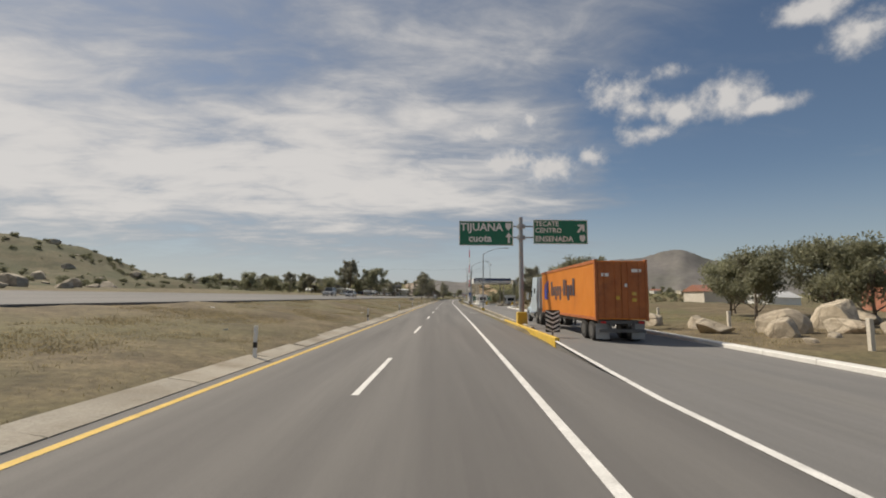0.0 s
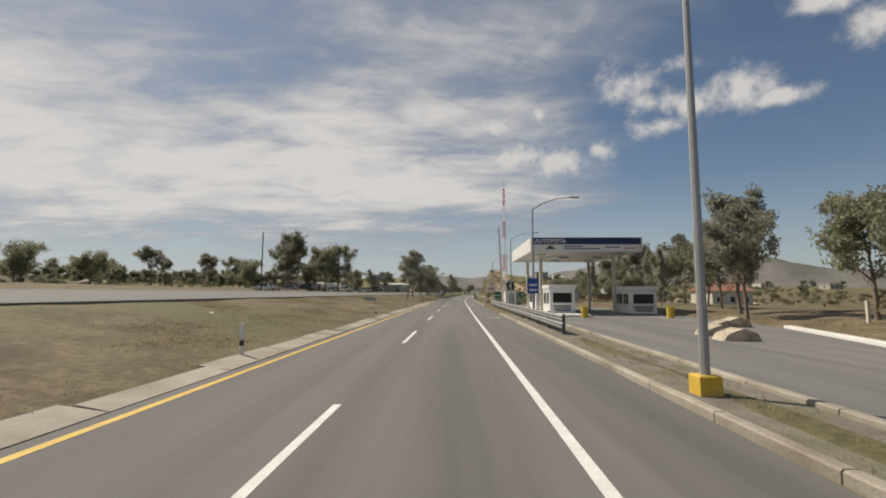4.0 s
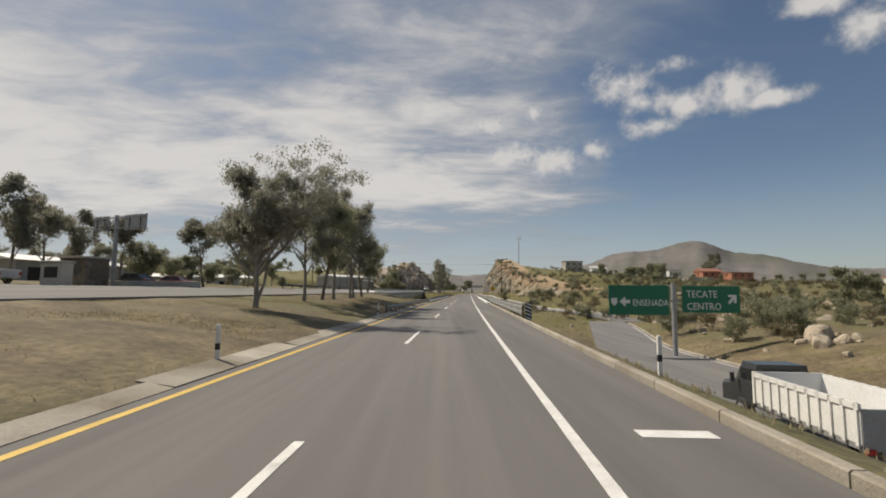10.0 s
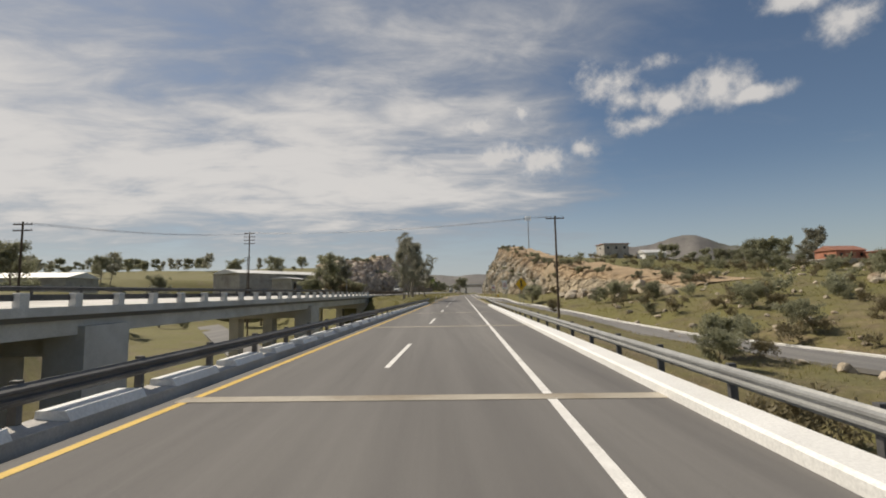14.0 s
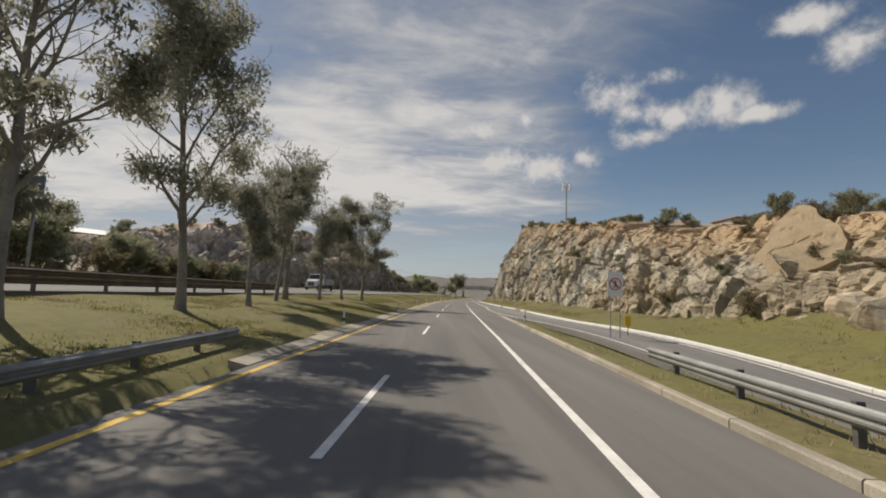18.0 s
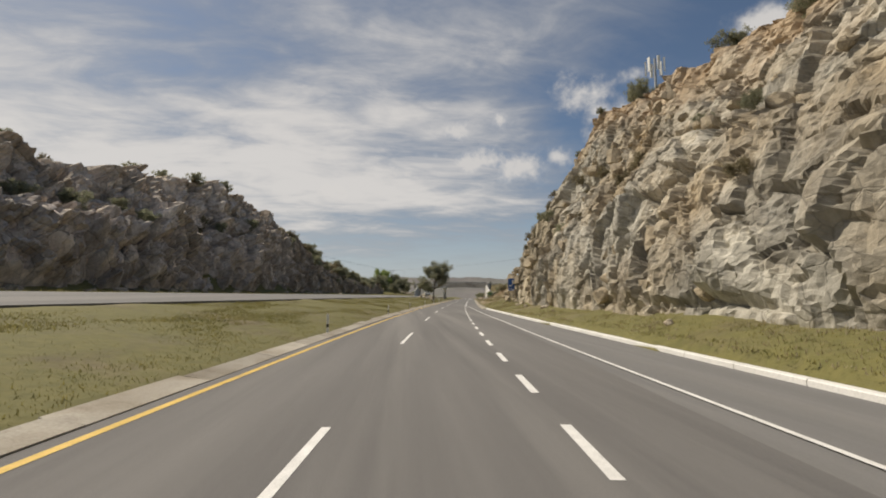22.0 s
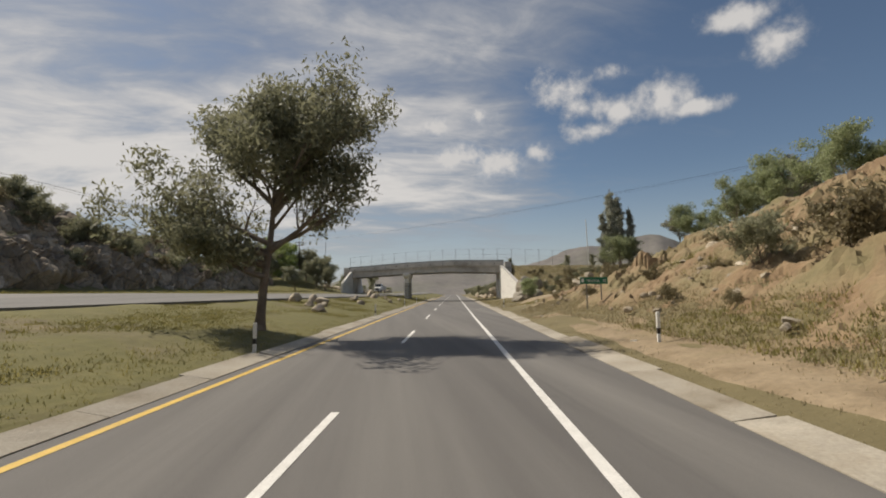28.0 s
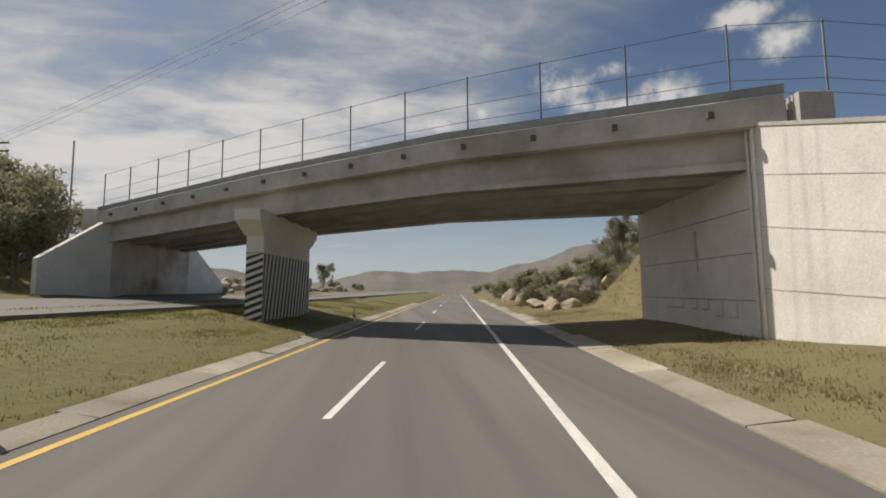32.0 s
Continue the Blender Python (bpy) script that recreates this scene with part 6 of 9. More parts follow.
    part("grille", Shape().box(-0.5, 3.38, 0.75, 0.5, 3.44, 1.3), DARK_STEEL, cab)
    part("bumper", Shape().box(-1.0, 3.35, 0.45, 1.0, 3.55, 0.7, b=0.03), CHROME, ob)
    part("chassis", Shape().box(-0.5, -6, 0.7, 0.5, 3, 0.95), DARK_STEEL, ob)
    if tank:
        part("tank", Shape().tube([(0, -6, 1.9), (0, -5.9, 1.9), (0, -0.5, 1.9), (0, -0.4, 1.9)], [0.5, 0.95, 0.95, 0.5], 18), WHITE_PAINT, ob, "white tank")
    else:
        part("bed", Shape().box(-1.15, -6, 0.95, 1.15, -0.4, 1.1).box(-1.15, -6, 1.1, -1.1, -0.4, 2.0).box(1.1, -6, 1.1, 1.15, -0.4, 2.0).box(-1.15, -0.45, 1.1, 1.15, -0.4, 2.2), GREY_PAINT, ob, "grey flatbed")
    for sx in (-1, 1):
        part("headlight", Shape().box(sx * 0.75 - 0.13, 3.36, 0.85, sx * 0.75 + 0.13, 3.43, 1.1, b=0.02), CLEAR_LAMP, cab)
        part("side_window", Shape().box(sx * 1.05 - 0.03, 0.3, 1.95, sx * 1.05 + 0.01, 1.2, 2.5), GLASS_DARK, cab)
        part("mirror", Shape().box(sx * 1.35 - 0.08, 1.6, 1.8, sx * 1.35 + 0.08, 1.66, 2.3), CHROME, cab)
        for y in (-4.9, 2.4):
            wheel(ob, sx * 0.95, y, 0.48, 0.3)
    return ob


OZ = 1.95
car(spot(97, -19.9, 2.06, 180), SILVER, "silver four-wheel-drive car on the far carriageway", "suv")
car(spot(104.5, -16.9, 1.9, 180), SILVER, "silver saloon car on the far carriageway", "sedan")
car(spot(257.5, -31.0, None, 90), WHITE_CAR, "white pickup parked beyond the far carriageway", "pickup")
bonnet_truck(spot(489, -18.5, 2.0, 180), WHITE_CAR, "white bonneted truck on the far carriageway")
car(spot(224, 22.4, float(ramp_z(np.array([224.0]), np.array([22.0]))[0]), -3), SLATE_CAR, "dark slate-grey car driving on the ramp", "suv")
for i, (s, u, pnt, k, tn) in enumerate([(232, -31, WHITE_CAR, "pickup", 70), (224, -33, WHITE_CAR, "sedan", 80), (247, -32, SILVER, "sedan", 100), (254, -37, TAN_CAR, "suv", 80), (268, -33, WHITE_CAR, "suv", 95), (276, -33, DARK_CAR, "sedan", 85), (286, -35, RED_CAR, "sedan", 90),
                                        (190, -38, WHITE_CAR, "pickup", 100), (196, -39, TAN_CAR, "sedan", 70), (204, -38, SILVER, "sedan", 92), (212, -37, DARK_CAR, "suv", 88)]):
    car(spot(s, u, None, tn), pnt, "parked car on bare ground beyond the highway", k, "parked_car", "parked cars")
bonnet_truck(spot(238, -34.5, None, -60), WHITE_CAR, "white truck with a tank parked beyond the highway", True)
bonnet_truck(spot(760, -17, 1.9, 180), WHITE_CAR, "white truck with a box beyond the overpass", False)


# ---- lamp posts ----
def lamp_post(m, high=9.6, yellow=True, lean=0.0):
    ob = thing("street_lamp", "tall grey lamp post with a curved arm", "street lamp", m, "lamp posts along the ramp")
    if yellow:
        part("base", Shape().box(-0.22, -0.22, -0.2, 0.22, 0.22, 0.4, b=0.03), YELLOW_PAINT, ob, "yellow concrete base")
    part("pole", Shape().tube([(0, 0, 0.2), (lean * 0.5, 0, high * 0.5), (lean, 0, high)], [0.1, 0.085, 0.065], 9), GREY_PAINT, ob)
    part("arm", Shape().tube([(lean, 0, high - 0.05), (lean + 0.8, 0, high + 0.45), (lean + 1.9, 0, high + 0.85), (lean + 3.2, 0, high + 1.0)], [0.05, 0.045, 0.04, 0.035], 7), GREY_PAINT, ob)
    part("lamp_head", Shape().box(lean + 3.1, -0.13, high + 0.93, lean + 3.9, 0.13, high + 1.06, b=0.03), GREY_PAINT, ob, "grey lamp head")
    return ob


for s, u, h in ((69.5, 10.7, 8.6), (99, 10.5, 8.8), (127, 11.8, 9.0), (152.9, 12.95, 9.6), (183, 12.6, 8.4)):
    lamp_post(spot(s, u), h)

# ---- toll plaza ----
def toll_canopy():
    ob = thing("toll_canopy", "white flat canopy with a dark banner over the toll lanes", "canopy", spot(143.6, 19.65, 0))
    part("slab", Shape().box(-6.3, -7.4, 6.35, 4.4, 7.8, 6.6, b=0.03), WHITE_PAINT, ob)
    part("fascia", Shape().box(-6.5, -7.7, 6.3, 4.6, -7.4, 7.75, b=0.02), WHITE_PAINT, ob)
    part("fascia", Shape().box(-6.5, 7.8, 6.3, 4.6, 8.1, 7.75, b=0.02), WHITE_PAINT, ob)
    part("fascia", Shape().box(-6.6, -7.7, 6.3, -6.3, 8.1, 7.75, b=0.02), WHITE_PAINT, ob)
    part("fascia", Shape().box(4.4, -7.7, 6.3, 4.7, 8.1, 7.75, b=0.02), WHITE_PAINT, ob)
    ban = part("banner", Shape().box(-6.45, -7.76, 7.05, 4.5, -7.71, 7.74), SIGN_NAVY, ob, "dark blue banner with pale letters")
    lettering("AUTOPISTA", 0.6, SIGN_WHITE, ban, -6.2, -7.77, 7.18, bold=0.012)
    part("panel", Shape().box(-6.1, -7.75, 6.4, 4.2, -7.71, 7.0), SIGN_WHITE, ob, "white panel with small print")
    part("emblem", prism([(-5.2, 6.55), (-4.0, 6.55), (-4.6, 6.92)], -7.765, -7.755), SIGN_NAVY, ob)
    part("emblem", prism([(-5.0, 6.9), (-4.2, 6.9), (-4.2, 6.96), (-5.0, 6.96)], -7.768, -7.758), SIGN_YELLOW, ob)
    for x0, x1, z in ((-3.2, -1.4, 6.78), (-3.2, 0.4, 6.55), (0.9, 2.4, 6.7), (2.8, 4.0, 6.6)):
        part("lettering_bar", Shape().box(x0, -7.768, z, x1, -7.755, z + 0.1), SIGN_NAVY if x0 < 2.5 else SIGN_RED, ob)
    for x, y in ((-5.0, 4.9), (-5.0, -4.4), (2.8, 4.9), (2.8, -4.4)):
        col = part("column", Shape().box(x - 0.16, y - 0.16, 0, x - 0.02, y + 0.16, 6.1, b=0.02).box(x + 0.02, y - 0.16, 0, x + 0.16, y + 0.16, 6.1, b=0.02).box(x - 0.02, y - 0.1, 0, x + 0.02, y + 0.1, 6.1), CREAM, ob)
        part("capital", Shape().box(x - 0.5, y - 0.5, 6.05, x + 0.5, y + 0.5, 6.36, b=0.1), WHITE_PAINT, col)
    for x, y in ((-1.5, 0), (2.4, 0), (-1.5, 5), (3.2, -5.6)):
        part("ceiling_lamp", Shape().box(x - 0.5, y - 0.3, 6.22, x + 0.5, y + 0.3, 6.36, b=0.03), GREY_PAINT, ob)
    part("conduit", Shape().tube([(-3.5, 5, 6.3), (-3.5, -2, 6.3), (-2, -2.5, 6.3)], 0.035, 5), GREY_PAINT, ob)


def toll_booth(m, long, label, w=2.6):
    ob = thing("toll_booth", label, "toll booth", m)
    for q in ((-w / 2, -long / 2, w / 2, -long / 2 + 0.15), (-w / 2, long / 2 - 0.15, w / 2, long / 2), (-w / 2, -long / 2 + 0.15, -w / 2 + 0.15, long / 2 - 0.15), (w / 2 - 0.15, -long / 2 + 0.15, w / 2, long / 2 - 0.15)):
        part("wall", Shape().box(q[0], q[1], 0, q[2], q[3], 2.2), WHITE_PAINT, ob, "white-painted wall")
    part("roof", Shape().box(-w / 2 - 0.04, -long / 2 - 0.04, 2.2, w / 2 + 0.04, long / 2 + 0.04, 2.35, b=0.03), WHITE_PAINT, ob)
    part("parapet", Shape().box(-w / 2 - 0.1, -long / 2 - 0.1, 2.35, w / 2 + 0.1, long / 2 + 0.1, 2.72, b=0.03), WHITE_PAINT, ob)
    for y0, y1 in ((-long / 2 + 0.5, -0.3), (0.1, long / 2 - 0.4)):
        wd = part("window", Shape().box(-w / 2 - 0.02, y0, 0.95, -w / 2 + 0.03, y1, 1.95), GLASS_DARK, ob, "dark window")
        part("frame", Shape().box(-w / 2 - 0.04, y0 - 0.05, 0.9, -w / 2 + 0.0, y1 + 0.05, 0.95).box(-w / 2 - 0.04, y0 - 0.05, 1.95, -w / 2 + 0.0, y1 + 0.05, 2.0).box(-w / 2 - 0.04, (y0 + y1) / 2 - 0.025, 0.95, -w / 2, (y0 + y1) / 2 + 0.025, 1.95), GREY_PAINT, wd)
    part("window", Shape().box(-w / 2 + 0.3, -long / 2 - 0.02, 1.0, w / 2 - 0.3, -long / 2 + 0.03, 1.95), GLASS_DARK, ob, "dark window")
    part("sill", Shape().box(-w / 2 + 0.2, -long / 2 - 0.1, 0.92, w / 2 - 0.2, -long / 2, 1.0), WHITE_PAINT, ob)
    for k in range(3):
        part("lettering_bar", Shape().box(-w / 2 + 0.3 + 0.1 * k, -long / 2 - 0.012, 0.62 - 0.2 * k, w / 2 - 0.4, -long / 2 - 0.004, 0.74 - 0.2 * k), DARK_MARK, ob)


toll_canopy()
toll_booth(spot(142.4, 15.5, 0.16), 4.8, "white toll booth with dark windows under the canopy")
toll_booth(spot(135.6, 15.7, 0.16), 3.4, "low white toll booth with a band of dark windows", 2.4)
toll_booth(spot(138, 24.2, 0.06), 4.4, "white toll booth beside the outer toll lane")
solid("toll_island", Shape().sweep([(130, 15.8, 0), (152, 15.8, 0)], [(-2, -0.2), (-2, 0.14), (-1.9, 0.18), (1.6, 0.18), (1.7, 0.14), (1.7, -0.2)]), WHITEWASH, "raised concrete island under the toll booths", "traffic island", "structure")
for s, u in ((128.8, 16.4), (128.8, 23.6)):
    b = thing("crash_drum", "red and yellow drum at the end of the island", "drum", spot(s, u, 0.0))
    part("drum", Shape().tube([(0, 0, 0), (0, 0, 0.9)], 0.3, 14), SIGN_RED if u < 16 else YELLOW_PAINT, b)
    part("lid", Shape().tube([(0, 0, 0.9), (0, 0, 0.95)], 0.32, 14), YELLOW_PAINT, b)
for k, (s, u) in enumerate(((113, 18.5), (116, 20.5), (110.5, 18.0), (119, 23))):
    solid("boulder", prism([(-0.9, -0.1), (0.9, -0.1), (0.7, 0.4), (0.1, 0.6), (-0.6, 0.35)], -0.5, 0.5), BOULDER, "pale rock dumped on the ground beside the ramp", "boulder", m=spot(s, u))
bs_ = thing("blue_sign", "small blue service board on a grey post", "road sign", spot(126, 11.6))
part("post", Shape().box(-0.04, 0, -0.2, 0.04, 0.06, 3.0), GREY_PAINT, bs_)
bb = part("board", Shape().box(-0.45, -0.03, 2.0, 0.45, 0.0, 3.2, b=0.008), SIGN_BLUE, bs_)
part("lettering_bar", Shape().box(-0.3, -0.04, 2.6, 0.3, -0.032, 2.75).box(-0.3, -0.04, 2.2, 0.3, -0.032, 2.35), SIGN_WHITE, bb)

pump = thing("pump_house", "small white block building with a roof parapet", "building", spot(157.2, 13.6, 0))
part("wall", Shape().box(-1.2, -2.2, 0, 0.3, 2.2, 2.5, b=0.02), WHITE_PAINT, pump)
part("corner_post", Shape().box(-1.25, -2.25, 2.4, -1.0, -2.0, 2.85).box(-1.25, 2.0, 2.4, -1.0, 2.25, 2.85), WHITE_PAINT, pump)
part("door", Shape().box(-0.75, -2.24, 0.05, 0.0, -2.18, 2.0), GREY_PAINT, pump, "grey metal door")
part("roof_slab", Shape().box(-1.3, -2.3, 2.42, 0.4, 2.3, 2.52), CONCRETE, pump)
tk = thing("water_tank", "black plastic water tank on the flat roof", "water tank", spot(155.9, 13.15, 2.52))
part("body", Shape().tube([(0, 0, 0), (0, 0, 0.08), (0, 0, 0.5), (0, 0, 0.54), (0, 0, 1.0), (0, 0, 1.1), (0, 0, 1.3), (0, 0, 1.36)], [0.56, 0.6, 0.6, 0.58, 0.6, 0.56, 0.3, 0.26], 22), RUBBER, tk)
part("lid", Shape().tube([(0, 0, 1.34), (0, 0, 1.46)], 0.27, 18), RUBBER, tk)
part("label", Shape().box(-0.16, -0.612, 0.5, 0.16, -0.6, 0.75), SIGN_WHITE, tk)
ld = thing("ladder", "pale wooden ladder leaning on the white wall", "ladder", spot(155.4, 12.15, 0))
for y in (-0.28, 0.28):
    part("rail", Shape().box(-0.05, y - 0.03, 0, 0.0, y + 0.03, 2.7), CREAM, ld)
for z in np.arange(0.3, 2.6, 0.4):
    part("rung", Shape().tube([(-0.03, -0.28, z), (-0.03, 0.28, z)], 0.02, 6), CREAM, ld)


def lattice_mast(m, high=21.5, w=0.45):
    ob = thing("radio_mast", "slender lattice mast painted in red and white bands", "mast", m)
    part("base", Shape().box(-0.8, -0.8, -0.2, 0.8, 0.8, 0.25, b=0.04), YELLOW_PAINT, ob, "yellow concrete footing")
    n = 7
    for k in range(n):
        z0, z1 = 0.25 + (high - 0.25) * k / n, 0.25 + (high - 0.25) * (k + 1) / n
        f = lambda z: w * (1 - 0.6 * z / high)
        sh = Shape()
        for a in range(3):
            c, d = 2.094 * a + 0.5, 2.094 * (a + 1) + 0.5
            sh.tube([(f(z0) * math.cos(c), f(z0) * math.sin(c), z0), (f(z1) * math.cos(c), f(z1) * math.sin(c), z1)], 0.03, 5)
            st = 6
            for i in range(st):
                a0, a1 = z0 + (z1 - z0) * i / st, z0 + (z1 - z0) * (i + 1) / st
                sh.tube([(f(a0) * math.cos(c), f(a0) * math.sin(c), a0), (f(a1) * math.cos(d), f(a1) * math.sin(d), a1)], 0.014, 4)
                sh.tube([(f(a0) * math.cos(d), f(a0) * math.sin(d), a0), (f(a1) * math.cos(c), f(a1) * math.sin(c), a1)], 0.014, 4)
        part("section", sh, SIGN_RED if k % 2 == 0 else SIGN_WHITE, ob, "red section" if k % 2 == 0 else "white section")
    part("tip", Shape().tube([(0, 0, high), (0, 0, high + 1.6)], 0.02, 5), GREY_PAINT, ob)


lattice_mast(spot(162.2, 13.0), 19.0, 0.4)
lc = thing("concrete_pole", "leaning grey concrete utility pole beside the rail", "utility pole", spot(160.6, 12.5))
part("pole", Shape().tube([(0, 0, -0.2), (-0.5, 0.4, 12.5)], [0.17, 0.1], 10), CONCRETE, lc)
part("bracket", Shape().tube([(-0.8, 0.3, 9.2), (0.0, 0.3, 9.25)], 0.03, 5), DARK_STEEL, lc)


# ---- small road signs ----
def two_leg_sign(m, w, z0, z1, label, mat=None, gap=None, leg=None):
    ob = thing("road_sign", label, "road sign", m)
    g = gap or w * 0.62
    for x in (-g / 2, g / 2):
        part("post", Shape().box(x - 0.03, 0.0, -0.4, x + 0.03, 0.05, z0 + 0.2), leg or GREY_PAINT, ob)
    return ob, part("board", Shape().box(-w / 2, -0.025, z0, w / 2, 0.0, z1, b=0.006), mat or SIGN_WHITE, ob)


def prohibition(m, w, z0, z1, label, figure):
    ob, b = two_leg_sign(m, w, z0, z1, label)
    c, r = (z0 + z1) / 2, w * 0.41
    part("ring", ring_xz(r * 0.84, r, 0, c, -0.034), SIGN_RED, b, "red ring")
    for poly in figure:
        part("figure", prism([(x * r, c + z * r) for x, z in poly], -0.031, -0.026), SIGN_BLACK, b)
    t = r * 0.07
    part("slash", prism([(-0.62 * r - t, c + 0.62 * r - t), (0.62 * r - t, c - 0.62 * r - t), (0.62 * r + t, c - 0.62 * r + t), (-0.62 * r + t, c + 0.62 * r + t)], -0.036, -0.032), SIGN_RED, b, "red slash")


CART = [[(-0.55, -0.1), (0.1, -0.1), (0.1, 0.35), (-0.55, 0.35)], [(-0.4, -0.3), (-0.2, -0.3), (-0.2, -0.14), (-0.4, -0.14)], [(-0.1, -0.3), (0.08, -0.3), (0.08, -0.14), (-0.1, -0.14)], [(0.3, -0.5), (0.42, -0.5), (0.42, 0.25), (0.3, 0.25)], [(0.5, -0.45), (0.62, -0.45), (0.62, 0.1), (0.5, 0.1)]]
BIKE = [[(-0.45, -0.5), (-0.15, -0.5), (-0.15, -0.2), (-0.45, -0.2)], [(0.15, -0.5), (0.45, -0.5), (0.45, -0.2), (0.15, -0.2)], [(-0.1, -0.3), (0.12, -0.3), (0.16, 0.3), (-0.06, 0.3)], [(-0.05, 0.36), (0.15, 0.36), (0.15, 0.55), (-0.05, 0.55)]]
WALKER = [[(-0.12, -0.1), (0.12, -0.1), (0.16, 0.4), (-0.12, 0.4)], [(-0.3, -0.6), (-0.16, -0.62), (0.02, -0.1), (-0.12, -0.1)], [(0.12, -0.62), (0.26, -0.6), (0.14, -0.1), (0.0, -0.1)], [(-0.08, 0.45), (0.1, 0.45), (0.1, 0.65), (-0.08, 0.65)]]
prohibition(spot(168.7, 11.4), 1.0, 2.2, 3.4, "white square sign banning carts on two posts", CART)
prohibition(spot(402.2, 13.4), 0.85, 2.6, 4.0, "white square sign banning cycles on two posts", BIKE)
prohibition(spot(438.9, 13.9), 0.85, 2.6, 4.0, "white square sign banning walkers on two posts", WALKER)
cup = thing("sign_crossbar", "small white board above the cycle sign", "road sign", spot(402.35, 13.4))
part("board", Shape().box(-0.5, 0.03, 3.9, 0.5, 0.06, 4.2), SIGN_WHITE, cup)
part("post", Shape().box(-0.02, 0.06, -0.3, 0.02, 0.1, 4.0), GREY_PAINT, cup)

dm = thing("merge_sign", "yellow diamond sign with a black merging arrow", "road sign", spot(389.8, 14.8))
for x in (-0.28, 0.28):
    part("post", Shape().box(x - 0.03, 0.0, -0.8, x + 0.03, 0.05, 3.2), GREY_PAINT, dm)
bd = part("board", prism([(0, 2.6), (0.9, 3.6), (0, 4.7), (-0.9, 3.6)], -0.03, -0.005), SIGN_YELLOW, dm)
part("arrow", prism([(-0.1, 3.0), (0.06, 3.0), (0.06, 3.9), (0.22, 3.9), (-0.02, 4.3), (-0.26, 3.9), (-0.1, 3.9)], -0.04, -0.031), SIGN_BLACK, bd)
part("arrow", prism([(0.08, 3.5), (0.3, 3.1), (0.4, 3.16), (0.08, 3.66)], -0.04, -0.031), SIGN_BLACK, bd)
for s, u in ((440.5, 15.2),):
    y = thing("yellow_marker", "small yellow chevron board on a thin post", "road sign", spot(s, u))
    part("post", Shape().box(-0.02, 0, -0.2, 0.02, 0.04, 1.0), DARK_STEEL, y)
    part("board", Shape().box(-0.18, -0.02, 0.8, 0.18, 0.0, 1.4), SIGN_YELLOW, y)
yd = thing("yield_sign", "grey back of a triangular yield sign", "road sign", spot(505.2, 16.0))
part("post", Shape().box(-0.03, 0.0, -0.3, 0.03, 0.05, 3.3), GREY_PAINT, yd)
part("board", prism([(-0.42, 3.75), (0.42, 3.75), (0, 2.95)], -0.03, -0.005), GREY_PAINT, yd)
part("trim", prism([(-0.34, 3.7), (0.34, 3.7), (0, 3.07)], -0.036, -0.031), DARK_STEEL, yd)

ob, b = two_leg_sign(spot(580.9, 14.9, 0.0), 1.1, 3.4, 4.95, "blue roadside telephone sign on two thin posts", SIGN_BLUE, 0.7, DARK_STEEL)
part("handset", Shape().tube([(-0.22, -0.035, 3.72), (0.02, -0.035, 3.8), (0.14, -0.035, 4.0), (0.2, -0.035, 4.3), (0.2, -0.035, 4.55)], [0.07, 0.055, 0.055, 0.055, 0.07], 8), SIGN_WHITE, b)
part("handset_end", Shape().box(-0.36, -0.04, 3.68, -0.14, -0.028, 3.9).box(0.08, -0.04, 4.48, 0.3, -0.028, 4.72), SIGN_WHITE, b)
b2_ = part("lower_board", Shape().box(-0.55, -0.025, 2.95, 0.55, 0.0, 3.36, b=0.006), SIGN_BLUE, ob)
lettering("A 500 m", 0.3, SIGN_WHITE, b2_, 0, -0.032, 3.05, align="CENTER")

g0 = float(ground(652.4, 14.2))
ob, b = two_leg_sign(spot(652.4, 14.2), 1.7, 2.42 - g0, 2.84 - g0, "small green distance board on two thin posts", GREEN, 0.9, DARK_STEEL)
lettering("TIJUANA", 0.21, SIGN_WHITE, b, -0.06, -0.034, 2.55 - g0, align="CENTER")
lettering("32", 0.21, SIGN_WHITE, b, 0.66, -0.034, 2.55 - g0, align="CENTER")
part("shield", Shape().box(-0.78, -0.034, 2.53 - g0, -0.62, -0.028, 2.75 - g0), SIGN_WHITE, b, "small white shield")

g0 = float(ground(267.5, -28.5))
ob = thing("overhead_sign", "grey back of two boards on one tall steel post", "road sign", spot(267.5, -28.5, None, -18))
part("post", Shape().tube([(0, 0, -0.3), (0, 0, 9.2 - g0)], 0.2, 10), GREY_PAINT, ob)
for z in (7.9, 8.9):
    part("crossbar", Shape().box(-3.2, -0.3, z - 0.06 - g0, 4.5, -0.2, z + 0.06 - g0), GREY_PAINT, ob)
for x0, x1 in ((-3.1, -0.9), (1.35, 4.4)):
    bd = part("board", Shape().box(x0, -0.18, 7.65 - g0, x1, -0.1, 9.15 - g0, b=0.01), GREY_PAINT, ob, "grey sheet-metal board back")
    for f in (0.25, 0.75):
        x = x0 + (x1 - x0) * f
        part("rib", Shape().box(x - 0.04, -0.24, 7.7 - g0, x + 0.04, -0.18, 9.1 - g0), DARK_STEEL, bd)
ob = thing("kiosk", "small grey-brown block kiosk with a dark opening", "kiosk", spot(263.7, -28.2, None, -12))
part("wall", Shape().box(-1.5, -0.9, -0.2, 1.5, -0.6, 0.95).box(-1.5, -0.9, 0.95, -0.95, -0.6, 2.35).box(0.95, -0.9, 0.95, 1.5, -0.6, 2.35).box(-1.5, -0.6, -0.2, -1.25, 1.2, 2.35).box(1.25, -0.6, -0.2, 1.5, 1.2, 2.35).box(-1.25, 0.95, -0.2, 1.25, 1.2, 2.35), BARK, ob)
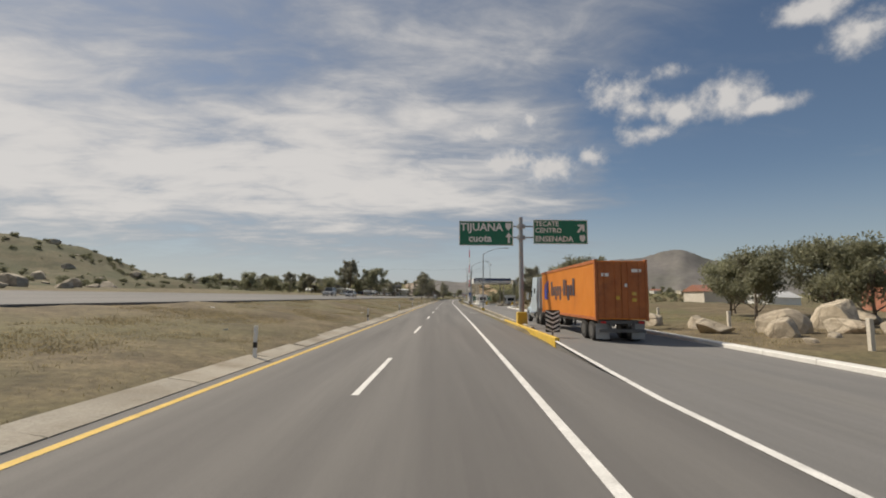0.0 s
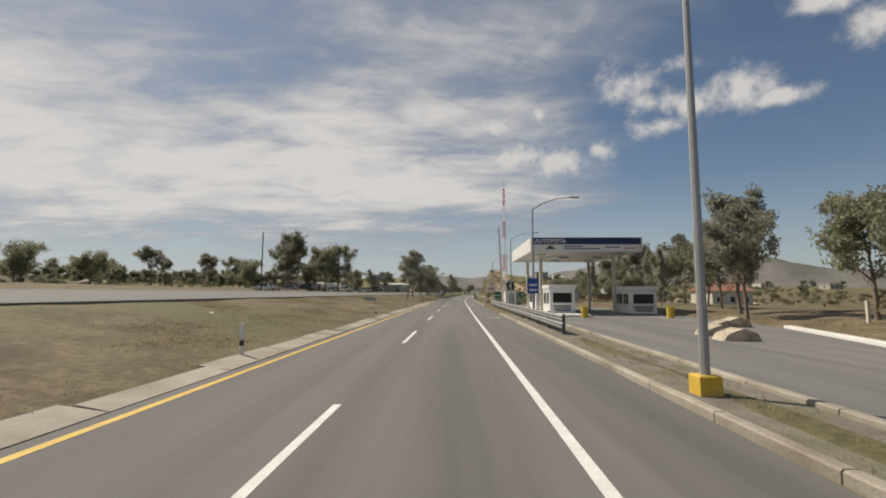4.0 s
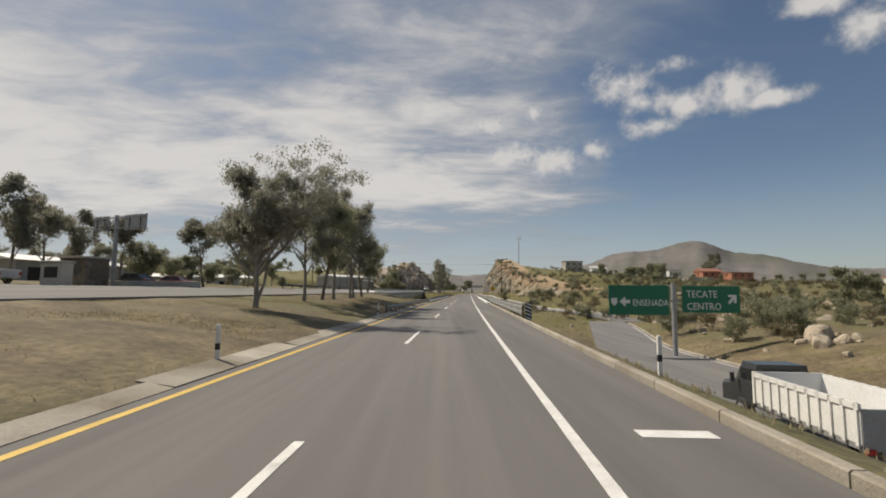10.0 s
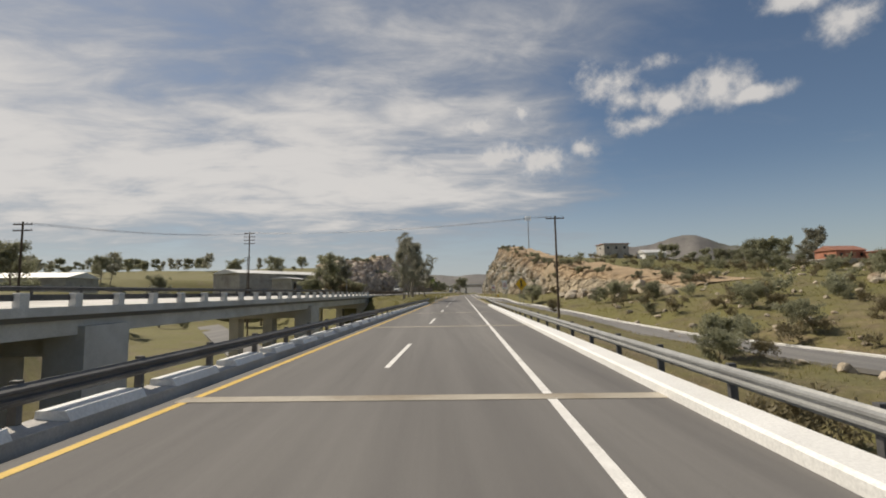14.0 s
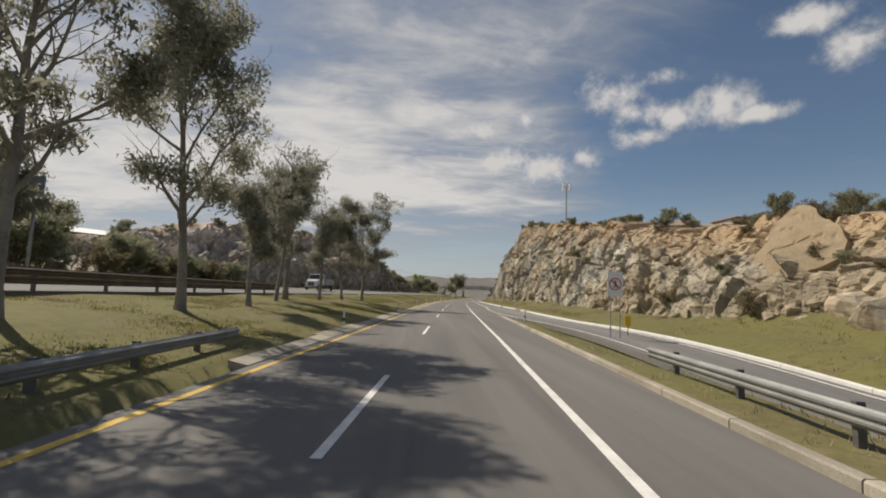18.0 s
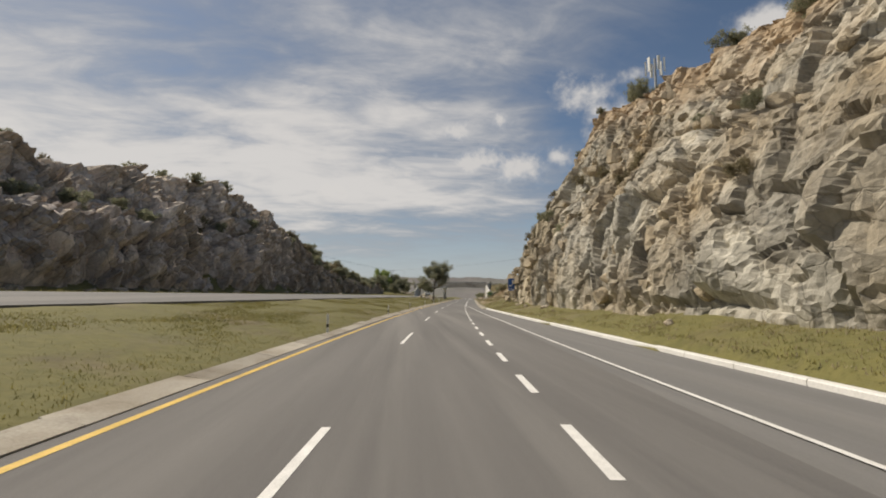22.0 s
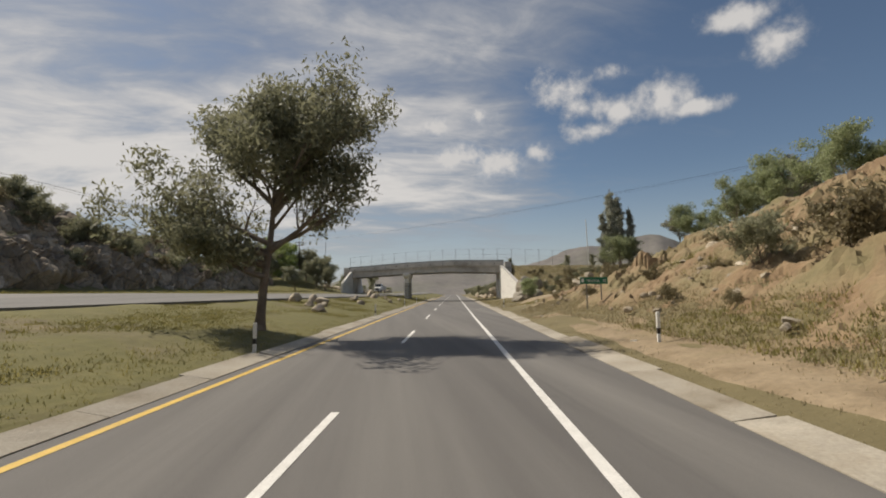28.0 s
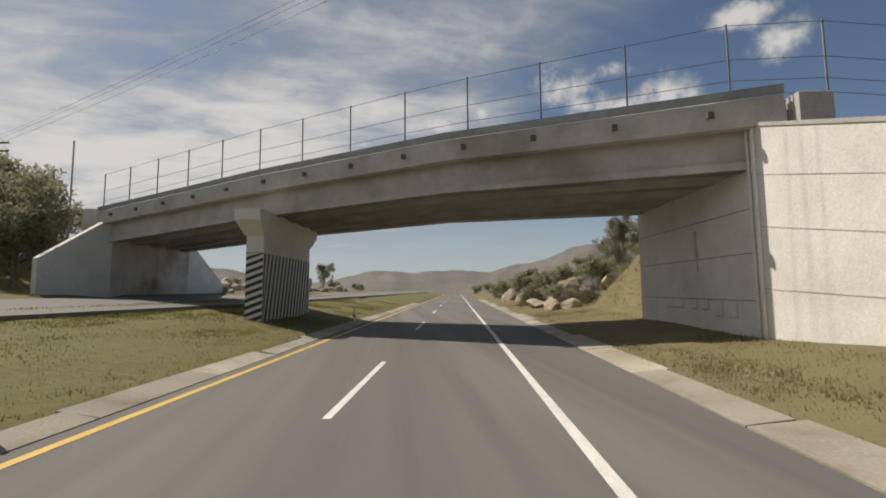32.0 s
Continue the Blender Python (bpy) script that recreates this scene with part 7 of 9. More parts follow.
part("roof", Shape().box(-1.58, -0.98, 2.35, 1.58, 1.28, 2.52, b=0.02), CONCRETE, ob)
part("counter", Shape().box(-0.95, -0.96, 0.95, 0.95, -0.62, 1.02), DARK_STEEL, ob)
# no real shutter: a dark sheet stands for the shade inside the opening
part("shutter", Shape().box(-0.95, -0.68, 1.02, 0.95, -0.64, 2.35), DARK_STEEL, ob, "dark sheet standing for the shade inside the opening")
solid("low_wall", Shape().box(-0.3, -0.15, -0.2, 8.6, 0.15, 0.5, b=0.03), CONCRETE, "low concrete wall at the foot of a signpost", "low wall", m=spot(267.6, -29.6, None, 20))

g0 = float(ground(265.5, 23.7))
gs_ = thing("direction_sign", "two green direction boards on a thick grey post", "road sign", spot(265.6, 23.7))
part("pole", Shape().tube([(0, 0, -0.2), (0, 0, 2.9 - g0)], 0.2, 10), GREY_PAINT, gs_)
lb = part("left_board", Shape().box(-5.6, -0.3, 0.15 - g0, -0.5, -0.24, 2.7 - g0, b=0.01), GREEN, gs_, "green board")
rb = part("right_board", Shape().box(0.6, -0.3, 0.4 - g0, 5.4, -0.24, 2.68 - g0, b=0.01), GREEN, gs_, "green board")
part("brace", Shape().box(-3, -0.22, 1.3 - g0, 3, -0.1, 1.45 - g0), GREY_PAINT, gs_)
lettering("ENSENADA", 0.78, SIGN_WHITE, lb, -3.6, -0.31, 0.95 - g0, wide=0.76)
part("arrow", prism([(-4.7, 1.3 - g0), (-4.2, 1.75 - g0), (-4.2, 1.45 - g0), (-3.8, 1.45 - g0), (-3.8, 1.15 - g0), (-4.2, 1.15 - g0), (-4.2, 0.85 - g0)], -0.31, -0.302), SIGN_WHITE, lb)
part("shield", prism([(-5.4, 1.6 - g0), (-4.9, 1.6 - g0), (-4.9, 1.2 - g0), (-5.15, 0.9 - g0), (-5.4, 1.2 - g0)], -0.31, -0.302), SIGN_WHITE, lb)
lettering("TECATE", 0.85, SIGN_WHITE, rb, 0.95, -0.31, 1.7 - g0, wide=0.85)
lettering("CENTRO", 0.85, SIGN_WHITE, rb, 0.95, -0.31, 0.65 - g0, wide=0.85)
part("arrow", prism([(4.4, 1.3 - g0), (4.55, 1.15 - g0), (4.9, 1.55 - g0), (4.9, 1.25 - g0), (5.12, 1.25 - g0), (5.12, 1.95 - g0), (4.45, 1.95 - g0), (4.45, 1.75 - g0), (4.75, 1.75 - g0)], -0.31, -0.302), SIGN_WHITE, rb)
ty = thing("waste_bin", "black bin with a round lid beside the ramp", "bin", spot(185.2, 14.0))
part("body", Shape().tube([(0, 0, 0), (0, 0, 0.75)], [0.36, 0.42], 14), RUBBER, ty)
part("lid", Shape().tube([(0, 0, 0.75), (0, 0, 0.92)], [0.43, 0.3], 14), RUBBER, ty)
bk = thing("kiosk", "small stone shrine with a dark opening beyond the highway", "shrine", spot(257.4, -24.6, 2.2))
part("body", Shape().box(-0.8, -0.5, 0, 0.8, 0.5, 1.7, b=0.03), CREAM, bk)
# black panel on the solid body, painted for the shaded hollow
part("opening", Shape().box(-0.5, -0.53, 0.6, 0.5, -0.49, 1.4), SIGN_BLACK, bk)
part("roof", Shape().box(-0.9, -0.6, 1.7, 0.9, 0.6, 1.85, b=0.03), CONCRETE, bk)
dc = thing("drain_box", "low concrete drain box in the dry grass", "drain", spot(155, -7.2))
part("body", Shape().box(-0.8, -0.5, -0.2, 0.8, 0.5, 0.45, b=0.04), CONCRETE, dc)
part("lid", Shape().box(-0.85, -0.55, 0.45, 0.85, 0.55, 0.55, b=0.02), CONCRETE, dc)


# ---- poles and wires ----
def utility_pole(m, high, arms=2, mat=None, steps=0):
    ob = thing("utility_pole", "dark wooden utility pole with crossarms", "utility pole", m, "utility poles")
    part("pole", Shape().tube([(0, 0, -0.4), (0, 0, high)], [0.15, 0.1], 8), mat or WOOD_POLE, ob)
    for k in range(arms):
        z = high - 0.3 - 0.7 * k
        a = part("crossarm", Shape().box(-1.1, -0.05, z - 0.06, 1.1, 0.05, z + 0.06), WOOD_POLE, ob)
        for x in (-1.0, -0.5, 0.5, 1.0):
            part("insulator", Shape().tube([(x, 0, z + 0.06), (x, 0, z + 0.2)], 0.035, 6), GREY_PAINT, a)
    return ob


PZ = {}
for s, u, top, arms in ((367.3, -43.6, 10.8, 2), (408.6, -37.4, 15.0, 4), (372.5, 16.8, 10.9, 1), (176.7, -32.9, 14.0, 0), (290, -52, 12, 2), (455, -60, 14, 2), (246, -48, 12, 2), (735.6, -33, 15, 2), (330, -70, 11, 2)):
    utility_pole(spot(s, u), top - float(ground(s, u)), arms)
lp = thing("steel_pole", "tall thin steel pole beside the overpass", "pole", spot(735.7, -26.4))
part("pole", Shape().tube([(0, 0, -0.5), (0, 0, 11.5)], [0.09, 0.06], 7), GREY_PAINT, lp)
lp = thing("steel_pole", "tall thin pole on the embankment by the overpass", "pole", spot(717, 33.2))
part("pole", Shape().tube([(0, 0, -0.5), (-0.3, 0, 9.6)], [0.1, 0.07], 7), PALE_CONCRETE, lp)


def wire(a, b, sag, r=0.014):
    (s0, u0, z0), (s1, u1, z1) = a, b
    x0, y0 = at(s0, u0)
    x1, y1 = at(s1, u1)
    pts = [(float(x0 + (x1 - x0) * t), float(y0 + (y1 - y0) * t), z0 + (z1 - z0) * t - sag * 4 * t * (1 - t)) for t in np.linspace(0, 1, 15)]
    return solid("power_line", Shape().tube(pts, r, 4, False), SIGN_BLACK, "thin sagging overhead power line", "power line", group="power lines")


for du, dz in ((-0.9, 0.0), (0.0, 0.1), (0.9, 0.0)):
    wire((408.6, -37.4 + du, 14.8), (372.5, 16.8 + du, 10.9), 0.8, 0.012)
    wire((367.3, -43.6 + du, 10.7), (408.6, -37.4 + du, 14.6), 0.7, 0.012)
    wire((735.6, -33 + du, 14.9 + dz), (690, 60 + du, 22 + dz), 1.5, 0.009)
    wire((735.6, -33 + du, 14.9 + dz), (640, -75 + du, 24 + dz), 1.2)
wire((176.7, -32.9, 13.9), (160.6, 12.0, 12.0), 0.8, 0.012)

ct = thing("cell_tower", "slim cell tower with antenna panels on the rocky hill", "tower", spot(585, 42))
ch = 45.6 - float(ground(585, 42))
part("mast", Shape().tube([(0, 0, -0.5), (0, 0, ch)], [0.35, 0.2], 10), GREY_PAINT, ct)
for k in range(6):
    a = k * 1.047
    part("antenna", Shape().box(-0.22, 1.45, ch - 2.8, 0.22, 1.7, ch - 0.2, m=pose(0, 0, 0, 0, 0, math.degrees(a))), SIGN_WHITE, ct, "white antenna panel")
    part("bracket", Shape().tube([(0, 0, ch - 1.5), (1.55 * -math.sin(a), 1.55 * math.cos(a), ch - 1.5)], 0.04, 5), GREY_PAINT, ct)

# ---- overpass ----
STAIN = material("stained_concrete", (0.5, 0.48, 0.44), (0.7, 0.68, 0.64), 0.5, 0.9, 0.2, 14, c=(0.3, 0.235, 0.17), cscale=0.35, gap=0.5)


def overpass():
    ob = thing("overpass", "concrete girder overpass on a striped pier", "bridge", kind="structure")
    us = [15.4, 10, 5, 0, -5, -10, -15, -19.2]
    ss = [713.8 - 0.48 * (u - 15.1) for u in us]
    top = [float(np.interp(u, [-19.2, -5, 5, 15.4], [7.55, 8.1, 8.2, 7.75])) for u in us]

    def beam(ds0, ds1, z0, z1, name, mat, label="", u_in=0.0):
        v, f = [], []
        for s, u, t in zip(ss, us, top):
            u = min(max(u, -19.2 + u_in), 15.4 - u_in)
            for ds, dz in ((ds0, z0), (ds1, z0), (ds1, z1), (ds0, z1)):
                x, y = at(s + ds, u)
                v.append((float(x), float(y), t + dz))
        n = len(us)
        f = [(4 * i + a, 4 * i + 4 + a, 4 * i + 4 + (a + 1) % 4, 4 * i + (a + 1) % 4) for i in range(n - 1) for a in range(4)] + [(0, 1, 2, 3), (4 * n - 1, 4 * n - 2, 4 * n - 3, 4 * n - 4)]
        return part(name, Shape().add(v, f), mat, ob, label)

    beam(-0.35, 9.0, -0.75, -0.35, "deck", CONCRETE)
    beam(-0.5, -0.1, -0.8, -0.08, "edge_beam", CONCRETE, "weathered concrete edge beam")
    beam(8.7, 9.1, -0.8, -0.08, "edge_beam", CONCRETE)
    beam(-0.42, -0.18, -0.08, 0.1, "kerb_rail", CONCRETE)
    for ds in (0.1, 2.1, 4.1, 6.1, 8.1):
        beam(ds, ds + 0.5, -2.05, -0.75, "girder", CONCRETE)
        beam(ds - 0.15, ds + 0.65, -2.05, -1.8, "girder_flange", CONCRETE)
    beam(-0.47, -0.41, 0.12, 0.42, "guard_beam", STEEL, "dull steel guard beam")
    for u in np.arange(13.6, -19, -2.6):
        s, t = 713.8 - 0.48 * (u - 15.1), float(np.interp(u, [-19.2, -5, 5, 15.4], [7.55, 8.1, 8.2, 7.75]))
        o = part("drain_spout", Shape().box(-0.1, -0.12, -0.42, 0.1, 0.0, -0.22), DARK_STEEL, ob)
        o.matrix_local = spot(s - 0.5, u, t)
    # pier
    pier = part("pier", Shape().box(-0.45, 0, -0.2, 0.45, 7.2, 3.7).box(-0.45, 0, 3.7, 0.45, 7.2, 5.0), WHITEWASH, ob, "whitewashed pier")
    pier.matrix_local = spot(722.4, -4.8, 0.3)
    part("pier_cap", Shape().add([(-0.5, -0.05, 4.6), (0.5, -0.05, 4.6), (0.5, 7.3, 4.6), (-0.5, 7.3, 4.6), (-0.65, -0.95, 5.3), (0.65, -0.95, 5.3), (0.65, 8.1, 5.3), (-0.65, 8.1, 5.3), (-0.65, -0.95, 5.85), (0.65, -0.95, 5.85), (0.65, 8.1, 5.85), (-0.65, 8.1, 5.85)],
                                 [(3, 2, 1, 0), (8, 9, 10, 11)] + [(4 * k + i, 4 * k + (i + 1) % 4, 4 * k + 4 + (i + 1) % 4, 4 * k + 4 + i) for k in range(2) for i in range(4)]), WHITEWASH, pier)
    for k in range(11):
        z = 0.1 + 0.36 * k
        for x0, x1, y, sg in ((-0.44, 0.44, -0.012, 1),):
            p = [(x0, z), (x1, z + 0.32), (x1, z + 0.5), (x0, z + 0.18)]
            part("stripe", prism([(a, min(b, 3.75)) for a, b in p], y, y + 0.008), SIGN_BLACK, pier)
    for k in range(16):
        y = 0.05 + 0.5 * k
        v = []
        for a, b in ((y - 0.9, 0.0), (y - 0.66, 0.0), (y + 0.24, 3.7), (y, 3.7)):
            a = min(max(a, 0.0), 7.2)
            v += [(0.452, a, b), (0.46, a, b)]
        part("stripe", Shape().add(v, [(0, 2, 4, 6), (7, 5, 3, 1), (0, 1, 3, 2), (2, 3, 5, 4), (4, 5, 7, 6), (6, 7, 1, 0)]), SIGN_BLACK, pier)
    # right abutment, with its wing wall flared towards the traffic
    ab = part("abutment_right", Shape().box(0, 0, -0.4, 2.2, 9.0, 5.75).box(1.2, 0, 5.7, 2.2, 9.0, 7.6), WHITEWASH, ob, "whitewashed abutment")
    ab.matrix_local = spot(713.9, 14.75, 0.0)
    for z in (1.6, 3.1, 4.5):
        part("crack", Shape().box(-0.004, 0.05, z, 0.004, 8.9, z + 0.025), DARK_STEEL, ab)
    a0, a1 = at(713.9, 14.72), at(701.2, 16.75)
    def wing(name, p, q, z_p, z_q, low_p, low_q, thick, mat):
        (x0, y0), (x1, y1) = p, q
        L = math.hypot(x1 - x0, y1 - y0)
        ox, oy = -(y1 - y0) / L * thick, (x1 - x0) / L * thick
        v = [(x0, y0, low_p), (x1, y1, low_q), (x1, y1, z_q), (x0, y0, z_p), (x0 + ox, y0 + oy, low_p), (x1 + ox, y1 + oy, low_q), (x1 + ox, y1 + oy, z_q), (x0 + ox, y0 + oy, z_p)]
        return part(name, Shape().add(v, [(0, 1, 2, 3), (7, 6, 5, 4), (3, 2, 6, 7), (0, 4, 5, 1), (1, 5, 6, 2), (0, 3, 7, 4)]), mat, ob)
    p, q = tuple(map(float, a0)), tuple(map(float, a1))
    wing("wing_right", p, q, 7.1, 2.8, -0.4, 0.0, 0.45, WHITEWASH)
    e0, e1 = at(701.2, 16.78), at(700.8, 17.6)
    wing("wing_end", tuple(map(float, e0)), tuple(map(float, e1)), 2.82, 2.5, 0.0, 0.0, 0.35, WHITEWASH)
    wing("coping", (p[0] - 0.04, p[1]), (q[0] - 0.04, q[1]), 7.22, 2.92, 7.1, 2.8, 0.6, CONCRETE)
    for k in (0.12, 0.38):
        o = part("downpipe", Shape().tube([(0, 0, -0.3), (0, 0, 7.0)], 0.06, 7), WHITEWASH, ab, "painted downpipe")
        o.matrix_local = pose(-0.05, k - 0.3, 0)
    for f0, f1 in ((0.28, 0.3), (0.55, 0.5), (0.78, 0.8)):
        pp, qq = (p[0] - 0.012, p[1]), (q[0] - 0.012, q[1])
        wing("crack", pp, qq, 7.1 * f0 + 0.03, 0.4 + 2.5 * f1 + 0.03, 7.1 * f0, 0.4 + 2.5 * f1, 0.02, CONCRETE)
    # left abutment
    al = part("abutment_left", Shape().box(-2.2, 0, -0.4, 0, 9.0, 5.5).box(-2.2, 0, 5.4, -1.2, 9.0, 7.5), STAIN, ob, "whitewashed abutment with brown stains")
    al.matrix_local = spot(730.0, -18.2, 0.4)
    b0, b1 = at(730.0, -18.2), at(726.0, -19.6)
    wing("wing_left", tuple(map(float, b1)), tuple(map(float, b0)), 4.2, 7.3, 0.8, 0.6, 0.5, WHITEWASH)
    c0, c1 = at(739.0, -18.2), at(747.5, -19.3)
    wing("wing_left", tuple(map(float, c0)), tuple(map(float, c1)), 6.6, 2.6, 0.4, 0.4, 0.5, WHITEWASH)
    part("bearing_block", Shape().box(-0.5, -0.3, -0.3, 0.5, 0.7, 0.85, b=0.03), CONCRETE, ob).matrix_local = spot(713.2, 16.1, 6.95)
    # graffiti on the abutment, unreadable strokes
    gy = Shape()
    for y, z, w, h in ((1.2, 1.0, 0.5, 0.5), (2.0, 1.0, 0.5, 0.55), (2.9, 1.2, 0.5, 0.5), (3.7, 1.2, 0.45, 0.45), (4.8, 1.2, 1.4, 0.25)):
        gy.box(-0.01, y, z, -0.003, y + 0.06, z + h).box(-0.01, y, z, -0.003, y + w, z + 0.06)
    part("graffiti", gy, CONCRETE, ab)
    sv = [(3.45, 2.6), (3.62, 2.7), (3.6, 3.1), (3.75, 3.4), (3.66, 3.9), (3.72, 4.2), (3.5, 4.25), (3.52, 3.7), (3.4, 3.3), (3.5, 3.0)]
    part("stain", Shape().add([(-0.006, y, z) for y, z in sv], [tuple(range(len(sv)))[::-1]]), CONCRETE, ab, "dark irregular stain")
    # fence
    fence = part("fence", Shape().tube([(0, 0, 0), (0, 0, 0.01)], 0.01, 3), MESH_WIRE, ob, "tall wire fence")
    for i, u in enumerate(np.arange(28, -19, -2.75)):
        s = 713.8 - 0.48 * (u - 15.1) if u < 15.4 else 713.7 + 0.1 * (u - 15.4)
        t = float(np.interp(u, [-19.2, -5, 5, 15.4, 30], [7.55, 8.1, 8.2, 7.75, 7.2]))
        o = part("fence_post", Shape().tube([(0, 0, -0.4), (0, 0, 2.7)], 0.035, 6), MESH_WIRE, fence)
        o.matrix_local = spot(s - 0.3, u, t)
        if i:
            for dz in (0.35, 0.8, 1.5, 2.65):
                x0, y0 = at(s0 - 0.3, u0)
                x1, y1 = at(s - 0.3, u)
                part("fence_wire", Shape().tube([(float(x0), float(y0), t0 + dz), (float(x1), float(y1), t + dz)], 0.012, 3, False), MESH_WIRE, fence)
        s0, u0, t0 = s, u, t


overpass()


# ---- buildings ----
def house(m, w, d, h, wall, roof, label, gable=False, floors=1, wins=3):
    ob = thing("house", label, "house", m, "houses on the hill")
    part("wall", Shape().box(-w / 2, -d / 2, -2.5, w / 2, d / 2, h), wall, ob)
    if gable:
        part("roof", Shape().add([(-w / 2 - 0.4, -d / 2 - 0.4, h), (w / 2 + 0.4, -d / 2 - 0.4, h), (w / 2 + 0.4, d / 2 + 0.4, h), (-w / 2 - 0.4, d / 2 + 0.4, h), (-w / 2 - 0.4, 0, h + d * 0.22), (w / 2 + 0.4, 0, h + d * 0.22)],
                                 [(0, 1, 5, 4), (2, 3, 4, 5), (0, 4, 3), (1, 2, 5), (3, 2, 1, 0)]), roof, ob)
    else:
        part("roof", Shape().box(-w / 2 - 0.35, -d / 2 - 0.35, h, w / 2 + 0.35, d / 2 + 0.35, h + 0.25, b=0.03), roof, ob)
    for f in range(floors):
        z = h * f / floors
        for k in range(wins):
            x = -w / 2 + w * (k + 0.5) / wins
            wd = part("window", Shape().box(x - 0.5, -d / 2 - 0.03, z + 0.9, x + 0.5, -d / 2 + 0.05, z + 2.0), GLASS_DARK, ob, "dark window")
            part("sill", Shape().box(x - 0.56, -d / 2 - 0.06, z + 0.82, x + 0.56, -d / 2, z + 0.9), wall, wd)
            part("lintel", Shape().box(x - 0.56, -d / 2 - 0.06, z + 2.0, x + 0.56, -d / 2, z + 2.08), wall, wd)
        wd = part("window", Shape().box(-w / 2 - 0.03, -0.5, z + 0.9, -w / 2 + 0.05, 0.5, z + 2.0), GLASS_DARK, ob, "dark window")
    return ob


for s, u, w, d, h, wl, rf, lb_, gb, fl in (
        (522, 72, 11, 8, 6.2, BLOCK, TILE_ROOF, "unfinished two-storey house with a flat red roof", False, 2), (515, 86, 9, 7, 3.6, WHITE_PAINT, SHEET_ROOF, "white cottage with a shallow pitched roof", True, 1),
        (512, 100, 12, 6, 2.2, BLOCK, CONCRETE, "low grey block wall house", False, 1), (510, 118, 9, 7, 5.6, BLOCK, CONCRETE, "grey two-storey block house", False, 2), (506, 128, 8, 7, 6.2, WHITE_PAINT, CONCRETE, "white two-storey house with bare concrete columns", False, 2),
        (480, 136, 11, 8, 6.0, BRICK, TILE_ROOF, "red brick house with a tiled roof", True, 2), (472, 147, 12, 8, 5.4, BRICK, TILE_ROOF, "red plastered house with a flat roof", False, 2), (466, 124, 13, 5, 2.6, BLOCK, CONCRETE, "long grey block outbuilding", False, 1),
        (420, 210, 9, 8, 3.5, CREAM, CONCRETE, "cream flat-roofed house on the hill", False, 1), (400, 240, 9, 8, 3.5, BLOCK, CONCRETE, "grey flat-roofed house on the hill", False, 1), (430, 190, 8, 7, 3.2, WHITE_PAINT, TILE_ROOF, "white house with a red roof", True, 1),
        (190, 62, 9, 7, 3.2, CREAM, TILE_ROOF, "cream house behind the roadside trees", True, 1), (60, 70, 14, 9, 4.0, BRICK, TILE_ROOF, "long low building with a red tiled roof", True, 1), (136, 84, 12, 9, 5.4, CREAM, TILE_ROOF, "cream house with a brown tiled roof beyond the trees", True, 1), (128, 96, 10, 8, 4.6, WHITE_PAINT, SHEET_ROOF, "white house with a pale roof beyond the ramp", True, 1), (150, 104, 12, 8, 5.2, BRICK, TILE_ROOF, "red house with a tiled roof below the highway", True, 1), 
        (716, -56, 9, 6, 2.6, BLOCK, CONCRETE, "dark grey block house on the rocky bank", False, 1), (740, -46, 12, 7, 3.4, BLOCK, CONCRETE, "grey block house behind the trees", False, 1)):
    house(spot(s, u, None, 8), w, d, h, wl, rf, lb_, gb, fl)
ruin = thing("ruined_house", "roofless grey block house with empty window holes", "ruin", spot(716, -43, float(ground(716, -43)) - 0.3, 6))
for x0, x1, z0, z1 in ((-5.5, -3.6, 0, 3.2), (-3.6, -2.4, 0, 1.1), (-3.6, -2.4, 2.3, 3.3), (-2.4, 0.2, 0, 3.1), (0.2, 1.5, 0, 1.0), (0.2, 1.5, 2.2, 2.9), (1.5, 3.6, 0, 2.7), (3.6, 5.5, 0, 1.9)):
    part("wall", Shape().box(x0, -0.12, z0, x1, 0.12, z1), BLOCK, ruin)
part("side_wall", Shape().box(5.3, 0.12, 0, 5.5, 6, 2.0).box(-5.5, 0.12, 0, -5.3, 6, 3.1), BLOCK, ruin)
solid("block_wall", Shape().box(-5.5, -0.12, -2.5, 5.5, 0.12, 0, m=spot(691.5, 36.8, 5.9, 100), b=0.02), BLOCK, "rough grey block wall on the slope", "wall", "structure")


def shed(m, w, d, h, label, roof=None, n=6):
    ob = thing("warehouse", label, "warehouse", m, "sheds across the valley")
    part("wall", Shape().box(-w / 2, -d / 2, -6, w / 2, d / 2, h), BLOCK, ob)
    part("roof", Shape().add([(-w / 2 - 0.6, -d / 2 - 0.6, h), (w / 2 + 0.6, -d / 2 - 0.6, h), (w / 2 + 0.6, d / 2 + 0.6, h), (-w / 2 - 0.6, d / 2 + 0.6, h), (-w / 2 - 0.6, 0, h + d * 0.1), (w / 2 + 0.6, 0, h + d * 0.1)],
                             [(0, 1, 5, 4), (2, 3, 4, 5), (0, 4, 3), (1, 2, 5), (3, 2, 1, 0)]), roof or SHEET_ROOF, ob, "pale sheet roof")
    for k in range(n):
        x = -w / 2 + w * (k + 0.5) / n
        part("door", Shape().box(x - 1.1, -d / 2 - 0.05, 0, x + 1.1, -d / 2 + 0.05, 2.2), GREY_PAINT if k % 2 else GLASS_DARK, ob)
    return ob


yard = thing("yard_shed", "brown plank shed with a pale sheet-metal roof", "shed", spot(219.5, 47, -1.0, 12))
part("wall", Shape().box(-5, -3.2, -1.5, 5, 3.2, 3.0), RUST_BOARD, yard, "brown boarded wall")
